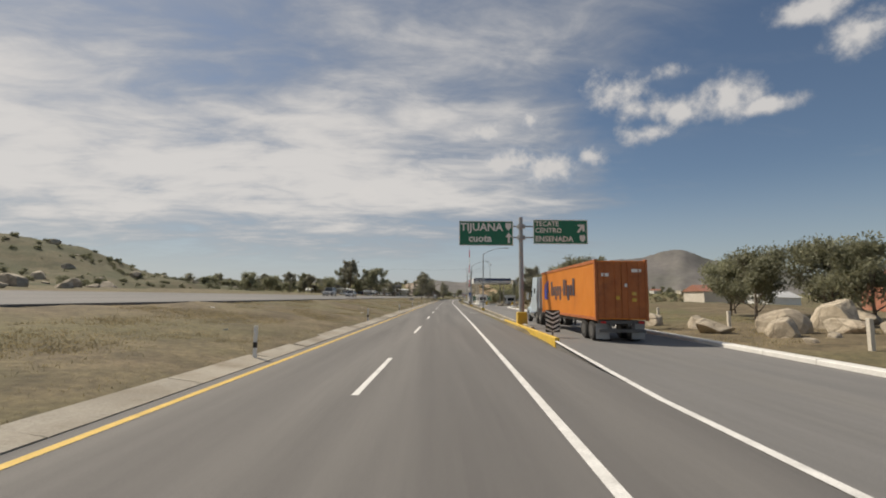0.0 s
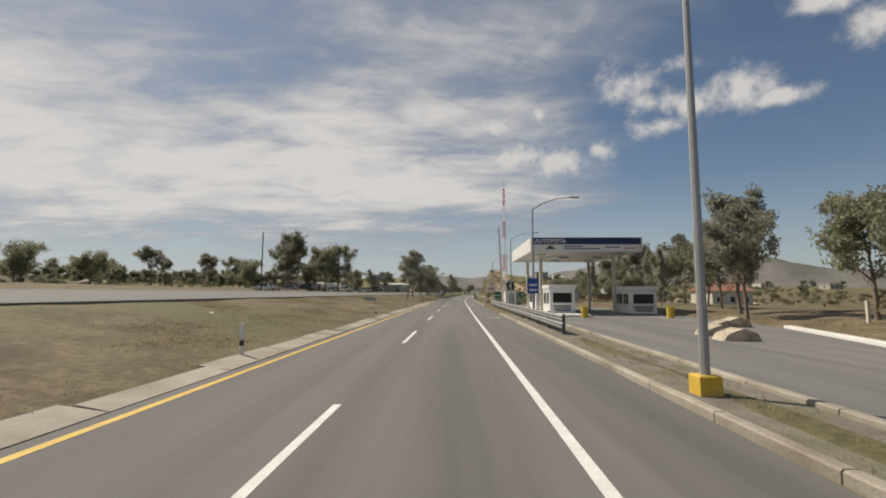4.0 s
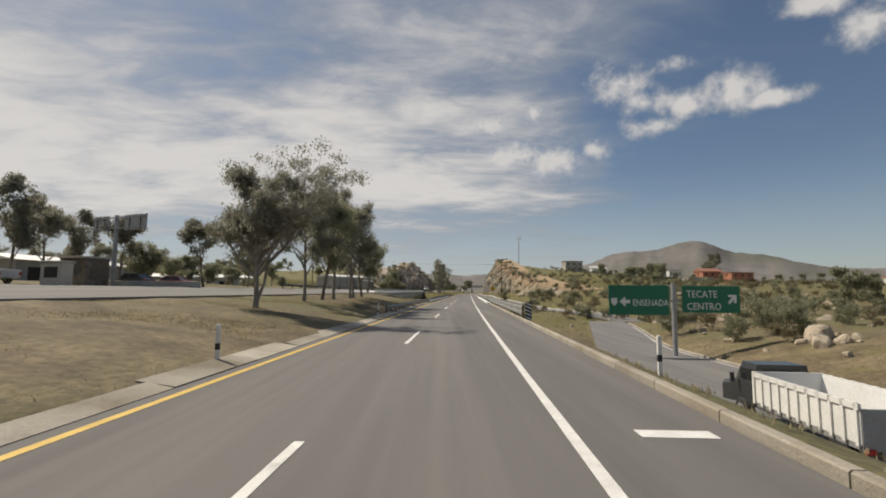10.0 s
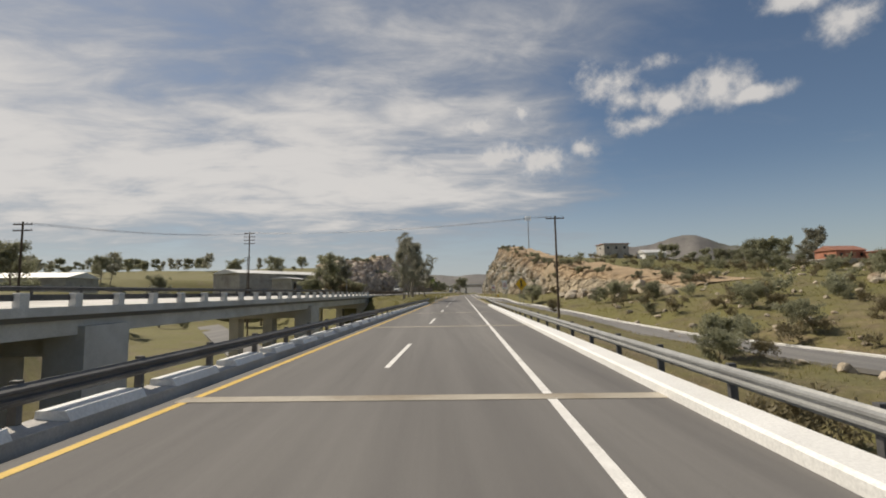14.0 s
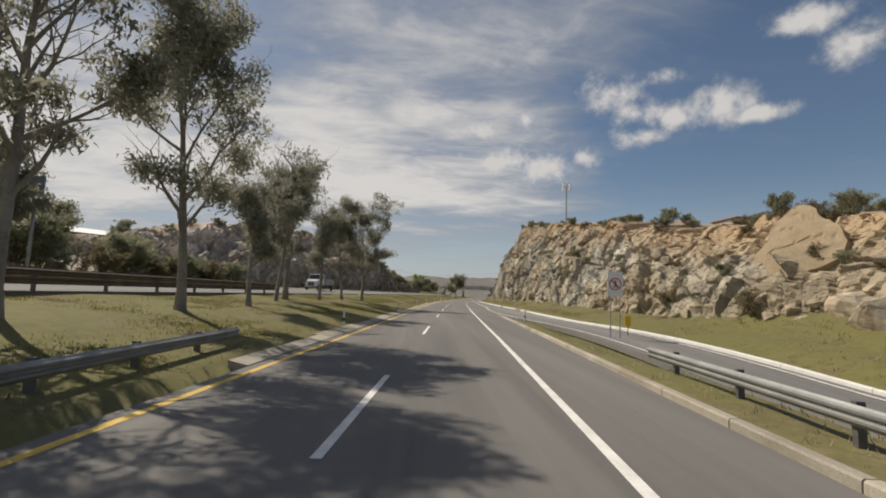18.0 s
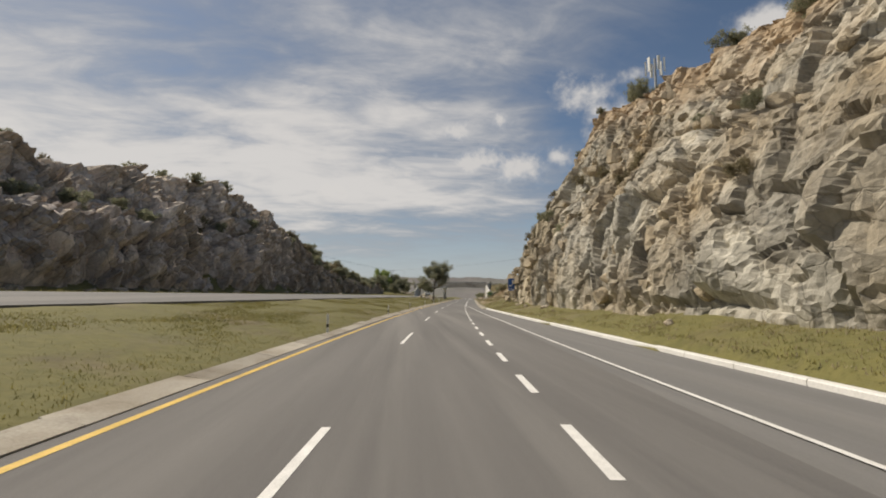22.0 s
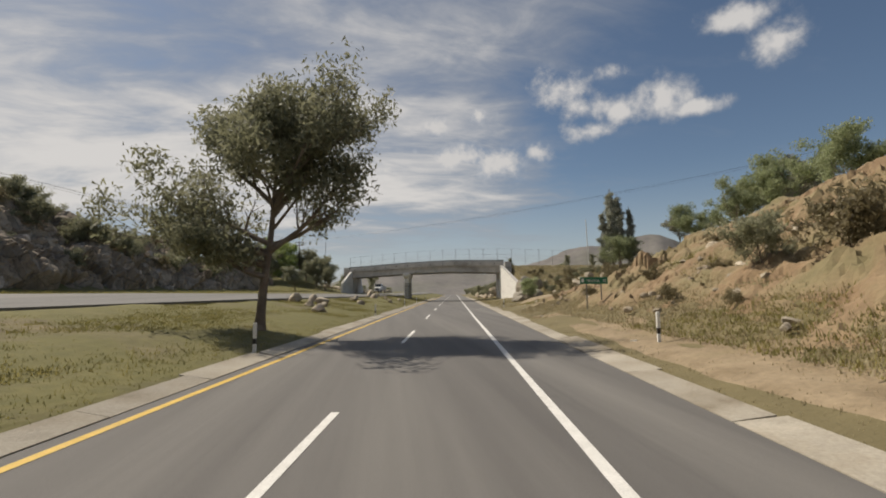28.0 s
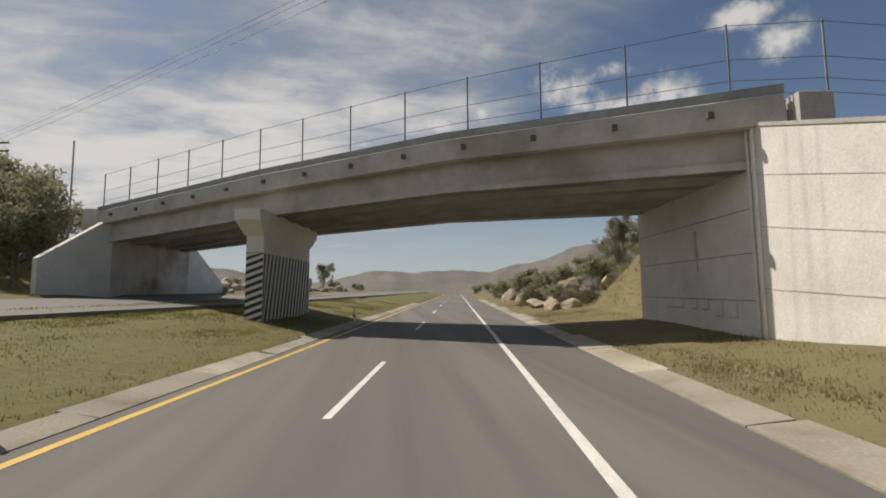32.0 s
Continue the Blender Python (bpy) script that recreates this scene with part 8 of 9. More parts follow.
for x in np.arange(-4.9, 5, 0.62):
    part("plank", Shape().box(x, -3.26, -1.0, x + 0.5, -3.2, 2.95), RUST_BOARD, yard)
part("roof", Shape().add([(-5.8, -4.0, 3.0), (5.8, -4.0, 3.0), (5.8, 3.8, 4.5), (-5.8, 3.8, 4.5), (-5.8, -4.0, 3.1), (5.8, -4.0, 3.1), (5.8, 3.8, 4.6), (-5.8, 3.8, 4.6)], [(3, 2, 1, 0), (4, 5, 6, 7), (0, 1, 5, 4), (2, 3, 7, 6), (1, 2, 6, 5), (3, 0, 4, 7)]), SHEET_ROOF, yard, "pale sheet-metal roof")
gate = thing("yard_gate", "pale blue sheet-metal gate on posts beside a shed", "gate", spot(227.5, 40.0, None, 20))
part("panel", Shape().box(-1.1, -0.04, 0.2, 1.1, 0.04, 2.6), BLUE_GREY, gate)
for x in (-1.2, 1.2):
    part("post", Shape().box(x - 0.08, -0.08, -0.5, x + 0.08, 0.08, 2.8), GREY_PAINT, gate)
yf = thing("yard_fence", "patched fence of rusty and cream boards", "fence", spot(231, 41.2, None, 20))
for k in range(9):
    part("board", Shape().box(-3.6 + 0.8 * k, -0.03, -0.5, -2.86 + 0.8 * k, 0.03, 1.7 + 0.1 * (k % 3)), RUST_BOARD if k % 3 else CREAM, yf)
shed(spot(500, -86, 3.0, 25), 62, 20, 4.6, "long shed with a bright pale sheet roof")
shed(spot(474, -59, 2.2, 60), 37, 14, 6.9, "long grey-walled warehouse with a pale sheet roof", None, 6)
shed(spot(455, -46.5, 3.6, 90), 13, 6, 3.2, "low grey-walled shed with a pale roof", None, 3)
shed(spot(560, -125, 8, 20), 40, 16, 6, "shed with a pale roof on the slope behind")
shed(spot(430, -120, 3.5, 15), 50, 16, 4.0, "low long shed among trees")
shed(spot(300, -66, 3, 90), 24, 12, 3.2, "low workshop with a pale roof beyond the highway", None, 4)
bb = thing("billboard", "plain grey billboard on a tall steel post", "billboard", spot(445.4, -27.7, None, 8))
part("post", Shape().tube([(0.9, 0.1, -0.3), (0.9, 0.1, 7.4)], 0.11, 9), GREY_PAINT, bb)
part("panel", Shape().box(-1.5, -0.06, 5.9, 1.5, 0.06, 7.6, b=0.015), GREY_PAINT, bb, "plain grey panel")
part("frame", Shape().box(-1.45, 0.06, 6.3, 1.45, 0.12, 6.4).box(-1.45, 0.06, 7.1, 1.45, 0.12, 7.2), DARK_STEEL, bb)
gcan = thing("filling_station", "flat dark-edged canopy on posts beyond the trees", "filling station", spot(262, -70, 2.8))
part("canopy", Shape().box(-12, -6, 4.6, 12, 6, 5.5, b=0.04), DARK_STEEL, gcan)
for x in (-8, 0, 8):
    part("column", Shape().box(x - 0.25, -0.25, 0, x + 0.25, 0.25, 4.6), WHITE_PAINT, gcan)
part("kiosk", Shape().box(-9, 7, 0, 9, 12, 3.4), CREAM, gcan)


# ---- distant mountains ----
ROCKY = material("far_hillside", (0.13, 0.125, 0.12), (0.2, 0.185, 0.175), 0.004, 0.95, 0.4, 0.02, c=(0.12, 0.125, 0.1), cscale=0.002)


def ridge(name, dist, az, el, seed, label, rough=0.12, low=-60):
    """A range of hills far off, as bearings and heights in degrees from the middle of the road."""
    cx, cy = 24.0, 350.0
    a = np.arange(az[0], az[-1] + 0.01, 0.35)
    e = np.interp(a, az, el)
    rows = 12
    v = []
    for i, (aa, ee) in enumerate(zip(a, e)):
        for k in range(rows):
            f = k / (rows - 1)
            r = dist * (0.72 + 0.28 * f)
            x, y = cx + r * math.sin(radians(aa)), cy + r * math.cos(radians(aa))
            top = dist * math.tan(radians(ee))
            nz = noise.fractal(Vector((aa * 0.25, f * 3.0, seed)), 1.0, 2.0, 6)
            v.append((x, y, low * (1 - f) + top * f ** 1.4 + top * rough * nz * (0.25 + f) * (0.7 if k == rows - 1 else 1)))
    n = len(a)
    f = [(i * rows + k, (i + 1) * rows + k, (i + 1) * rows + k + 1, i * rows + k + 1) for i in range(n - 1) for k in range(rows - 1)]
    return solid(name, Shape().add(v, f), ROCKY, label, "mountain", "structure", smooth=True)


ridge("mountain_ahead", 4300, [-14, -6, -2, 1, 3, 6, 9, 12, 17, 22.2, 26.5, 29.5, 31.1, 34.8, 38.7, 43, 48, 55, 64], [0.3, 1.2, 2.2, 2.3, 2.0, 2.3, 2.3, 2.0, 3.2, 4.7, 5.4, 5.7, 5.75, 4.6, 3.5, 2.6, 2.4, 2.0, 0.5], 2.0, "brown mountain range on the horizon")
ridge("hills_left", 2600, [-80, -60, -50, -40, -32, -28, -25, -21, -18, -14, -10, -6, 0], [1.0, 2.0, 2.0, 1.4, 1.4, 2.2, 1.6, 1.5, 2.7, 2.0, 1.2, 0.8, 0.2], 7.0, "low brown hills beyond the town")
ridge("hills_behind", 3000, [100, 130, 160, 190, 220, 250, 275], [0.6, 2, 2.6, 2.2, 2.8, 2.0, 0.8], 5.0, "low hills behind the road")

# rocky hill left at the start
hx = np.linspace(-60, 60, 70)
hs, hu = np.meshgrid(np.linspace(20, 235, 90), np.linspace(-185, -58, 64), indexing="ij")
hz = 15 * np.exp(-(((hs - 124) / 44) ** 2 + ((hu + 118) / 32) ** 2)) + 3
for (i, j), _ in np.ndenumerate(hz):
    p = Vector((hs[i, j], hu[i, j], 0))
    hz[i, j] += 1.6 * noise.noise(p * 0.06) + 0.9 * abs(noise.noise(p * 0.17)) + 0.5 * noise.noise(p * 0.4)
edge = np.minimum(np.minimum(hs - 20, 235 - hs) / 20, np.minimum(hu + 185, -58 - hu) / 12)
hz = hz * np.clip(edge, 0, 1) + (1 - np.clip(edge, 0, 1)) * 1.0
solid("rocky_hill", Shape().grid(*at(hs, hu), hz), HILLSIDE, "low rocky hill with scrub across the carriageway", "hill", "structure", smooth=True)


def hill_z(s, u):
    return 15 * math.exp(-(((s - 124) / 44) ** 2 + ((u + 118) / 32) ** 2)) + 3


def joined(name, items, mat, label, category):
    """Many small things that nobody could count, as one mesh."""
    sh = Shape()
    cache = {}
    for me, m in items:
        if me.name not in cache:
            co = np.empty(len(me.vertices) * 3)
            me.vertices.foreach_get("co", co)
            cache[me.name] = (co.reshape(-1, 3), [tuple(p.vertices) for p in me.polygons])
        v, f = cache[me.name]
        m = np.array(m)
        sh.add(v @ m[:3, :3].T + m[:3, 3], f)
    return solid(name, sh, mat, label, category, "stuff")


# ---- boulders ----
def boulder_mesh(seed, flat=0.75):
    bm = bmesh.new()
    bmesh.ops.create_icosphere(bm, subdivisions=3, radius=1.0)
    rng = random.Random(seed)
    planes = [(Vector((rng.gauss(0, 1), rng.gauss(0, 1), rng.gauss(0.1, 0.8))).normalized(), rng.uniform(0.5, 0.84)) for _ in range(14)]
    for v in bm.verts:
        p = v.co.copy()
        for n_, d in planes:
            k = p.dot(n_)
            if k > d:
                p -= n_ * (k - d) * 0.97
        p += p.normalized() * 0.05 * noise.noise(p * 2.2 + Vector((seed, 0, 0)))
        v.co = Vector((p.x, p.y, p.z * flat))
    me = bpy.data.meshes.new("boulder")
    bm.to_mesh(me)
    me.materials.append(BOULDER)
    bm.free()
    return me


STONES = [boulder_mesh(k, 0.6 + 0.1 * (k % 4)) for k in range(9)]
stone_rng = random.Random(77)


def boulder(s, u, r, z=None, label="pale granite boulder on dry grass", stretch=1.0, sink=0.35, group="", kind=None):
    ob = tagged(new("boulder", STONES[stone_rng.randrange(9)] if kind is None else STONES[kind]), label, "boulder", group)
    g = float(ground(s, u)) if z is None else z
    x, y = at(s, u)
    ob.matrix_world = pose(float(x), float(y), g + r * (0.55 - sink), 0, 0, stone_rng.uniform(0, 360)) @ Matrix.Diagonal((r * stretch, r, r, 1))
    return ob


for s, u, r in ((27, 20.8, 1.2), (24, 22.6, 1.0), (26.5, 24.2, 1.6), (24.5, 26.4, 1.2), (27.5, 28.4, 1.7), (23, 27.8, 1.0), (29, 31, 1.5), (31, 22, 0.8), (34, 20.5, 0.9), (22.5, 24.0, 0.4), (21, 21.6, 0.35), (38, 19.6, 1.2), (42, 20.4, 1.0), (20.5, 30, 1.4), (66, 20.4, 0.8), (64.5, 22.4, 0.7), (70, 21.0, 1.0), (73.5, 21.4, 0.9), (77, 21.0, 0.9), (81, 21.8, 0.8), (86, 22.2, 0.8), (92, 22.6, 0.6), (63, 23.4, 0.5)):
    boulder(s, u, r, label="large pale granite boulder dumped beside the ramp", group="boulders beside the ramp")
for s, u, r in ((440, -32, 1.5), (445, -33, 1.8), (450, -32.4, 1.3), (436, -31.4, 1.0), (455, -33, 1.5), (430, -32, 0.8)):
    boulder(s, u, r, label="pale boulder beyond the other carriageway", group="boulders beyond the carriageway")
tall = boulder(61.9, 19.9, 0.95, label="upright pale granite boulder beside the ramp", kind=2)
tall.scale.z *= 1.7
for s, u, r in ((659, -5.0, 0.75), (663, -7.0, 0.6), (664.5, -6.2, 0.5), (669, -7.6, 0.95), (671, -9.2, 0.7), (668, -10.0, 0.8), (676, -5.2, 0.6), (684, -7.8, 0.6), (700.5, -8.0, 0.8), (703, -6.4, 0.55), (706, -4.4, 0.5), (692, -4.0, 0.45), (712, -9.6, 0.9), (697.8, -5.2, 0.3), (690, -8.8, 0.5)):
    boulder(s, u, r, label="rough grey boulder on the grassy median", group="boulders on the median")
for s, u, r, st in ((686, 14.4, 0.9, 1.2), (687.5, 15.2, 1.3, 1), (689, 14.6, 1.2, 1), (690.5, 15.8, 1.5, 1), (692, 15.0, 1.1, 1), (688.5, 16.6, 0.9, 1), (694, 16.6, 1.3, 1), (691.2, 15.4, 1.5, 1.1), (693.2, 16.2, 1.6, 1), (695, 17.8, 1.5, 1.2), (689.6, 17.0, 1.4, 1), (684.6, 21.9, 1.1, 1.3), (687, 23.5, 1.0, 1), (690, 25, 0.9, 1), (683, 25, 0.8, 1), (681, 20.8, 0.5, 1.3), (686, 19.2, 0.45, 1), (680, 24.5, 0.7, 1), (650, 20.5, 0.6, 1), (645, 19.5, 0.5, 1), (631, 15.6, 0.4, 1.2),
                    (628, 14.8, 0.3, 1), (640, 15.4, 0.3, 1), (647, 16.0, 0.3, 1), (662, 27, 0.8, 1.2), (668, 30, 0.9, 1), (700, 23.5, 0.6, 1), (703, 21.5, 0.5, 1), (676, 13.4, 0.25, 1), (672, 14.2, 0.3, 1)):
    ob = boulder(s, u, r, stretch=st, label="grey granite boulder in a heap beside the road" if 685 < s < 696 and u < 18 else "sunlit tan granite boulder on the dry slope", group="boulders on the slope")
    if 685 < s < 696 and u < 18:
        ob.data = ob.data.copy()
        ob.data.materials[0] = GREY_STONE


def rock_slab(s, u, z, long, wide, thick, turn, tilt, seed, label, facing=None):
    """A broad flat outcrop of rock with a cracked, rounded rim."""
    n_a, n_r = 40, 14
    v, f = [], []
    for i in range(n_r + 1):
        for k in range(n_a):
            a = k / n_a * 2 * math.pi
            q = i / n_r
            rim = 1 + 0.22 * noise.noise(Vector((math.cos(a) * 1.3, math.sin(a) * 1.3, seed)))
            if facing is not None:
                rim += 0.2 * math.cos(3 * a + 0.5) + 0.12 * noise.noise(Vector((math.cos(a) * 4, math.sin(a) * 4, seed)))
            e = min(1, q / 0.86)
            x, y = long * rim * e * math.cos(a), wide * rim * e * math.sin(a)
            zz = -0.12 * e ** 3 if q <= 0.86 else -0.12 - thick * ((q - 0.86) / 0.14)
            out = 1 + 0.16 * max(0, (q - 0.86) / 0.14)
            zz += 0.1 * noise.fractal(Vector((x * 0.45, y * 0.45, seed)), 1.0, 2.0, 5) - (0.1 if q < 0.9 and abs(noise.noise(Vector((x * 0.28, y * 0.4, seed + 9)))) < 0.02 else 0)
            v.append((x * out, y * out, zz))
    for i in range(n_r):
        for k in range(n_a):
            f.append((i * n_a + k, (i + 1) * n_a + k, (i + 1) * n_a + (k + 1) % n_a, i * n_a + (k + 1) % n_a))
    ob = solid("rock_slab", Shape().add(v, f), TAN_SLAB, label, "rock slab", m=spot(s, u, z, turn) @ (pose(0, 0, 0, 0, tilt, 0) if facing is None else Vector(facing).to_track_quat("Z", "Y").to_matrix().to_4x4()), group="slabs on the slope")
    return ob


for s, u, r, z, kd in ((691.5, 15.6, 1.25, 2.3, 1), (693.4, 16.6, 1.35, 2.7, 3), (695.2, 18.4, 1.2, 3.0, 5), (690.4, 16.4, 0.8, 2.5, 7)):
    ob = boulder(s, u, r, z, "grey angular boulder stacked on others", kind=kd, group="stacked boulders")
    ob.scale.z *= 1.25
    ob.data = ob.data.copy()
    ob.data.materials[0] = GREY_STONE
boulder(709.4, -10.4, 0.9, label="upright pointed grey boulder on the median", kind=6).scale.z *= 1.7
rock_slab(446.8, 29.7, 6.7, 2.7, 3.5, 3.2, 0, 0, 14, "huge smooth tan slab of granite leaning in the rock wall", (-0.74, -0.36, 0.57))
rock_slab(675.6, 15.0, 1.15, 2.7, 3.4, 1.6, 10, -15, 3, "broad flat tan granite outcrop on the grassy slope")
rock_slab(668.2, 13.3, 0.75, 0.95, 1.1, 0.9, -8, -18, 5, "low tan rock ledge beside the road")
rock_slab(671.5, 20.5, 2.9, 1.5, 3.2, 1.3, 12, -18, 11, "long tan rock ledge higher on the slope")
rock_slab(681.5, 16.2, 1.2, 1.0, 1.5, 0.9, 20, -14, 8, "cracked tan rock ledge among dry grass")

# ---- bare orange bank cut into the slope ----
bs_, bu_ = np.meshgrid(np.linspace(618, 676, 290), np.linspace(12.6, 34, 130), indexing="ij")
bz = ground(bs_, bu_)
lo, la, le = cells(bs_ * 0.6 + 0.25 * bu_, bu_, 1.7, 71)
mo, ma, me_ = cells(bs_ * 0.7 - 0.2 * bu_ + 40, bu_, 0.8, 72)
ledges = (0.75 * (lo - 0.5) + 0.5 * la + 0.4 * (mo - 0.5) + 0.25 * ma - 0.3 * np.clip(0.12 - le, 0, 1) / 0.12) * np.clip((bu_ - 14.2) / 2.5, 0, 1) * np.clip((31 - bu_) / 4, 0, 1)
for (i, j), _ in np.ndenumerate(bz):
    s_, u_ = bs_[i, j], bu_[i, j]
    p = Vector((s_, u_ * 0.8, 0))
    rill = noise.noise(Vector((s_ * 0.55, u_ * 0.1, 4)))
    rim = min((s_ - 618) / 8, (676 - s_) / 6, (u_ - 12.6) / 3.0, (34 - u_) / 5) + 0.8 * noise.noise(p * 0.25)
    patch = min(1, max(0, 0.45 + 1.5 * noise.noise(p * 0.13 + Vector((3, 7, 2)))))
    bz[i, j] += -0.45 + 0.75 * min(1, max(0, rim)) + ledges[i, j] * min(1, max(0, rim)) * (0.3 + 0.7 * patch) + 0.28 * rill + 0.3 * ((bz[i, j] * 0.9 + 0.5 * noise.noise(p * 0.2)) % 1.0 - 0.5) * min(1, max(0, rim)) + 0.22 * noise.fractal(p * 0.7, 1.0, 2.0, 5)
solid("earth_bank", Shape().grid(*at(bs_, bu_), bz), SOIL, "bare orange earth bank with crumbling ledges and stones", "bank", "structure")
tv_, tu_ = np.meshgrid(np.linspace(606, 664, 130), np.linspace(10.7, 14.4, 18), indexing="ij")
tz_ = ground(tv_, tu_)
for (i, j), s_ in np.ndenumerate(tv_):
    p = Vector((s_ * 0.2, tu_[i, j] * 0.5, 9))
    rim = min((s_ - 606) / 6, (664 - s_) / 10, (tu_[i, j] - 10.7) / 0.5, (14.4 - tu_[i, j]) / 1.2) - 0.25 + 0.6 * noise.noise(p * 2)
    tz_[i, j] += -0.06 + 0.1 * min(1, max(0, rim)) + 0.02 * noise.noise(p * 5) - 0.035 * math.exp(-((tu_[i, j] - 12.3) / 0.25) ** 2)
solid("bare_verge", Shape().grid(*at(tv_, tu_), tz_), TRACK, "bare tan dirt verge with wheel ruts beside the road", "verge", "structure", smooth=True)
rocks = []
for k in range(160):
    s, u = stone_rng.uniform(620, 674), stone_rng.uniform(13.5, 29)
    r = stone_rng.uniform(0.06, 0.3)
    rocks.append((STONES[stone_rng.randrange(9)], spot(s, u, float(ground(s, u)) + 0.22, stone_rng.uniform(0, 360)) @ Matrix.Diagonal((r * 1.3, r, r, 1))))
joined("bank_stones", rocks, BOULDER, "small stones in the orange bank", "stones")
for k in range(26):
    s = 733 + stone_rng.uniform(0, 46)
    boulder(s, 12.6 + stone_rng.uniform(0, 9) + (s - 733) * 0.03, stone_rng.uniform(0.6, 2.0), label="tan granite boulder beside the road past the overpass", group="boulders past the overpass")
boulder(741, 16.6, 2.3, 1.6, "large pale boulder above the road past the overpass", 1.0)
for k in range(40):
    s, u = stone_rng.uniform(740, 800), stone_rng.uniform(-30, -18)
    boulder(s, u, stone_rng.uniform(0.5, 1.6), label="grey boulder beyond the overpass", group="boulders beyond the overpass")
rocks = []
for k in range(820):
    s, u = stone_rng.uniform(225, 425), stone_rng.uniform(27, 105)
    r = stone_rng.uniform(0.2, 0.6) * (2.4 if k % 7 == 0 and u > 42 else 1.0)
    if u > float(exit_right(s)) + 3 or s > 320:
        rocks.append((STONES[stone_rng.randrange(9)], spot(s, u, float(ground(s, u)) + 0.15 * r, stone_rng.uniform(0, 360)) @ Matrix.Diagonal((r * 1.2, r, r, 1))))
joined("hillside_rocks", rocks, BOULDER, "pale granite rocks strewn over the scrubby hillside", "rocks")
for k in range(40):
    s, u = stone_rng.uniform(395, 452), stone_rng.uniform(27, 44)
    boulder(s, u, stone_rng.uniform(0.5, 2.0), label="weathered granite boulder at the foot of the hill", group="boulders at the hill's foot")
for k in range(34):
    s, u = stone_rng.uniform(60, 190), stone_rng.uniform(-130, -70)
    boulder(s, u, stone_rng.uniform(0.7, 2.2), hill_z(s, u), label="pale boulder on the scrubby hill", group="boulders on the far hill")
for k in range(30):
    s = stone_rng.uniform(470, 620)
    u = float(right_toe(s)) - stone_rng.uniform(0.1, 1.2)
    boulder(s, u, stone_rng.uniform(0.2, 0.6), label="fallen rock at the foot of the rock wall", group="rocks at the wall's foot")
for k in range(30):
    s, u = stone_rng.uniform(478, 640), stone_rng.uniform(-33.5, -30)
    boulder(s, u, stone_rng.uniform(0.3, 1.0), label="fallen grey rock at the foot of the far wall", group="rocks at the far wall's foot")
for s, u, r in ((262, 33, 1.4), (265, 35, 1.2), (259, 31, 1.0), (270, 38, 1.5), (255, 36, 0.8), (247, 30, 0.9)):
    boulder(s, u, r, label="pale boulder beyond the ramp", group="boulders beyond the ramp")

# ---- trees ----
T = tree
for i, (s, u, k, c, tl) in enumerate([
        (194.5, -6.3, "gum_b", 1.1, 0.9), (215, -7.4, "gum_a", 1.28, 0.9), (224.1, -6.3, "gum_d", 0.9, 1.0), (230.2, -6.1, "gum_a", 0.78, 1.0), (252.6, -7.2, "leaning", 1.0, 1.0), (264, -8.3, "gum_a", 1.0, 1.05), (268.7, -8.2, "gum_c", 1.02, 1.05), (273.2, -8.4, "gum_b", 1.06, 1.05),
        (279.5, -8.2, "gum_a", 1.06, 1.05), (282.5, -8.6, "gum_b", 1.05, 1.0), (289, -9.0, "gum_c", 1.0, 1.0), (311.5, -13.2, "gum_c", 1.08, 1.0),
        (406.8, -5.8, "gum_a", 0.8, 1.25), (415, -6.6, "gum_d", 0.85, 1.0), (424.5, -6.9, "gum_a", 1.22, 1.1), (432.4, -6.9, "gum_b", 1.3, 1.05), (439.7, -7.3, "gum_d", 1.0, 1.0), (446, -8.2, "gum_b", 0.95, 1.0), (450.5, -9.2, "gum_d", 1.5, 1.05), (458.0, -8.6, "gum_d", 1.1, 1.1), (464.5, -8.0, "gum_b", 1.0, 0.95), (470.1, -6.9, "gum_a", 1.22, 1.0),
        (644.5, -3.4, "broad", 1.42, 1.0)]):
    T(k, s, u, c, 0 if k in ("leaning", "broad") else i * 67 + 20, ("gum tree with twin pale trunks leaning towards the road" if k == "leaning" else "tall airy gum tree on the median" if k != "broad" else "broad dark gum tree leaning over the median"), tall=tl, group="median trees" if k != "broad" else "")
for i, (s, u, k, c) in enumerate([(217, -43, "gum_a", 1.55), (222, -46, "gum_c", 1.4), (226, -40, "round", 1.1), (240, -44, "gum_b", 1.1), (205, -50, "round", 1.1), (196, -54, "gum_d", 1.0), (256, -42, "gum_b", 1.0), (263, -45, "gum_c", 1.0), (272, -40, "gum_d", 1.0), (281, -44, "gum_b", 0.9), (219, -29.5, "gum_c", 1.45), (213, -31.5, "gum_c", 1.3), (290, -42, "round", 0.9),
                                  (300, -30, "gum_d", 1.1), (306, -33, "gum_b", 0.9), (318, -40, "gum_c", 0.8), (282, -28, "gum_d", 1.0), (270, -30, "gum_d", 0.8), (258, -29, "gum_b", 0.8), (246, -30, "gum_d", 0.9), (181, -58, "gum_d", 1.0), (170, -62, "round", 0.9), (160, -66, "round", 1.0),
                                  (436, -30, "gum_c", 1.1), (444, -28, "gum_b", 0.9), (430, -48, "round", 1.0), (480, -62, "gum_c", 1.0), (430, -70, "gum_d", 1.2), (400, -58, "round", 1.1), (388, -66, "gum_c", 0.9), (372, -72, "round", 0.9), (356, -60, "gum_d", 0.8)]):
    T(k, s, u, c, i * 101, "dark green tree beyond the far carriageway", group="trees beyond the highway")
tr_rng = random.Random(5)
for k in range(46):
    s, u = tr_rng.uniform(230, 470), tr_rng.uniform(-150, -72)
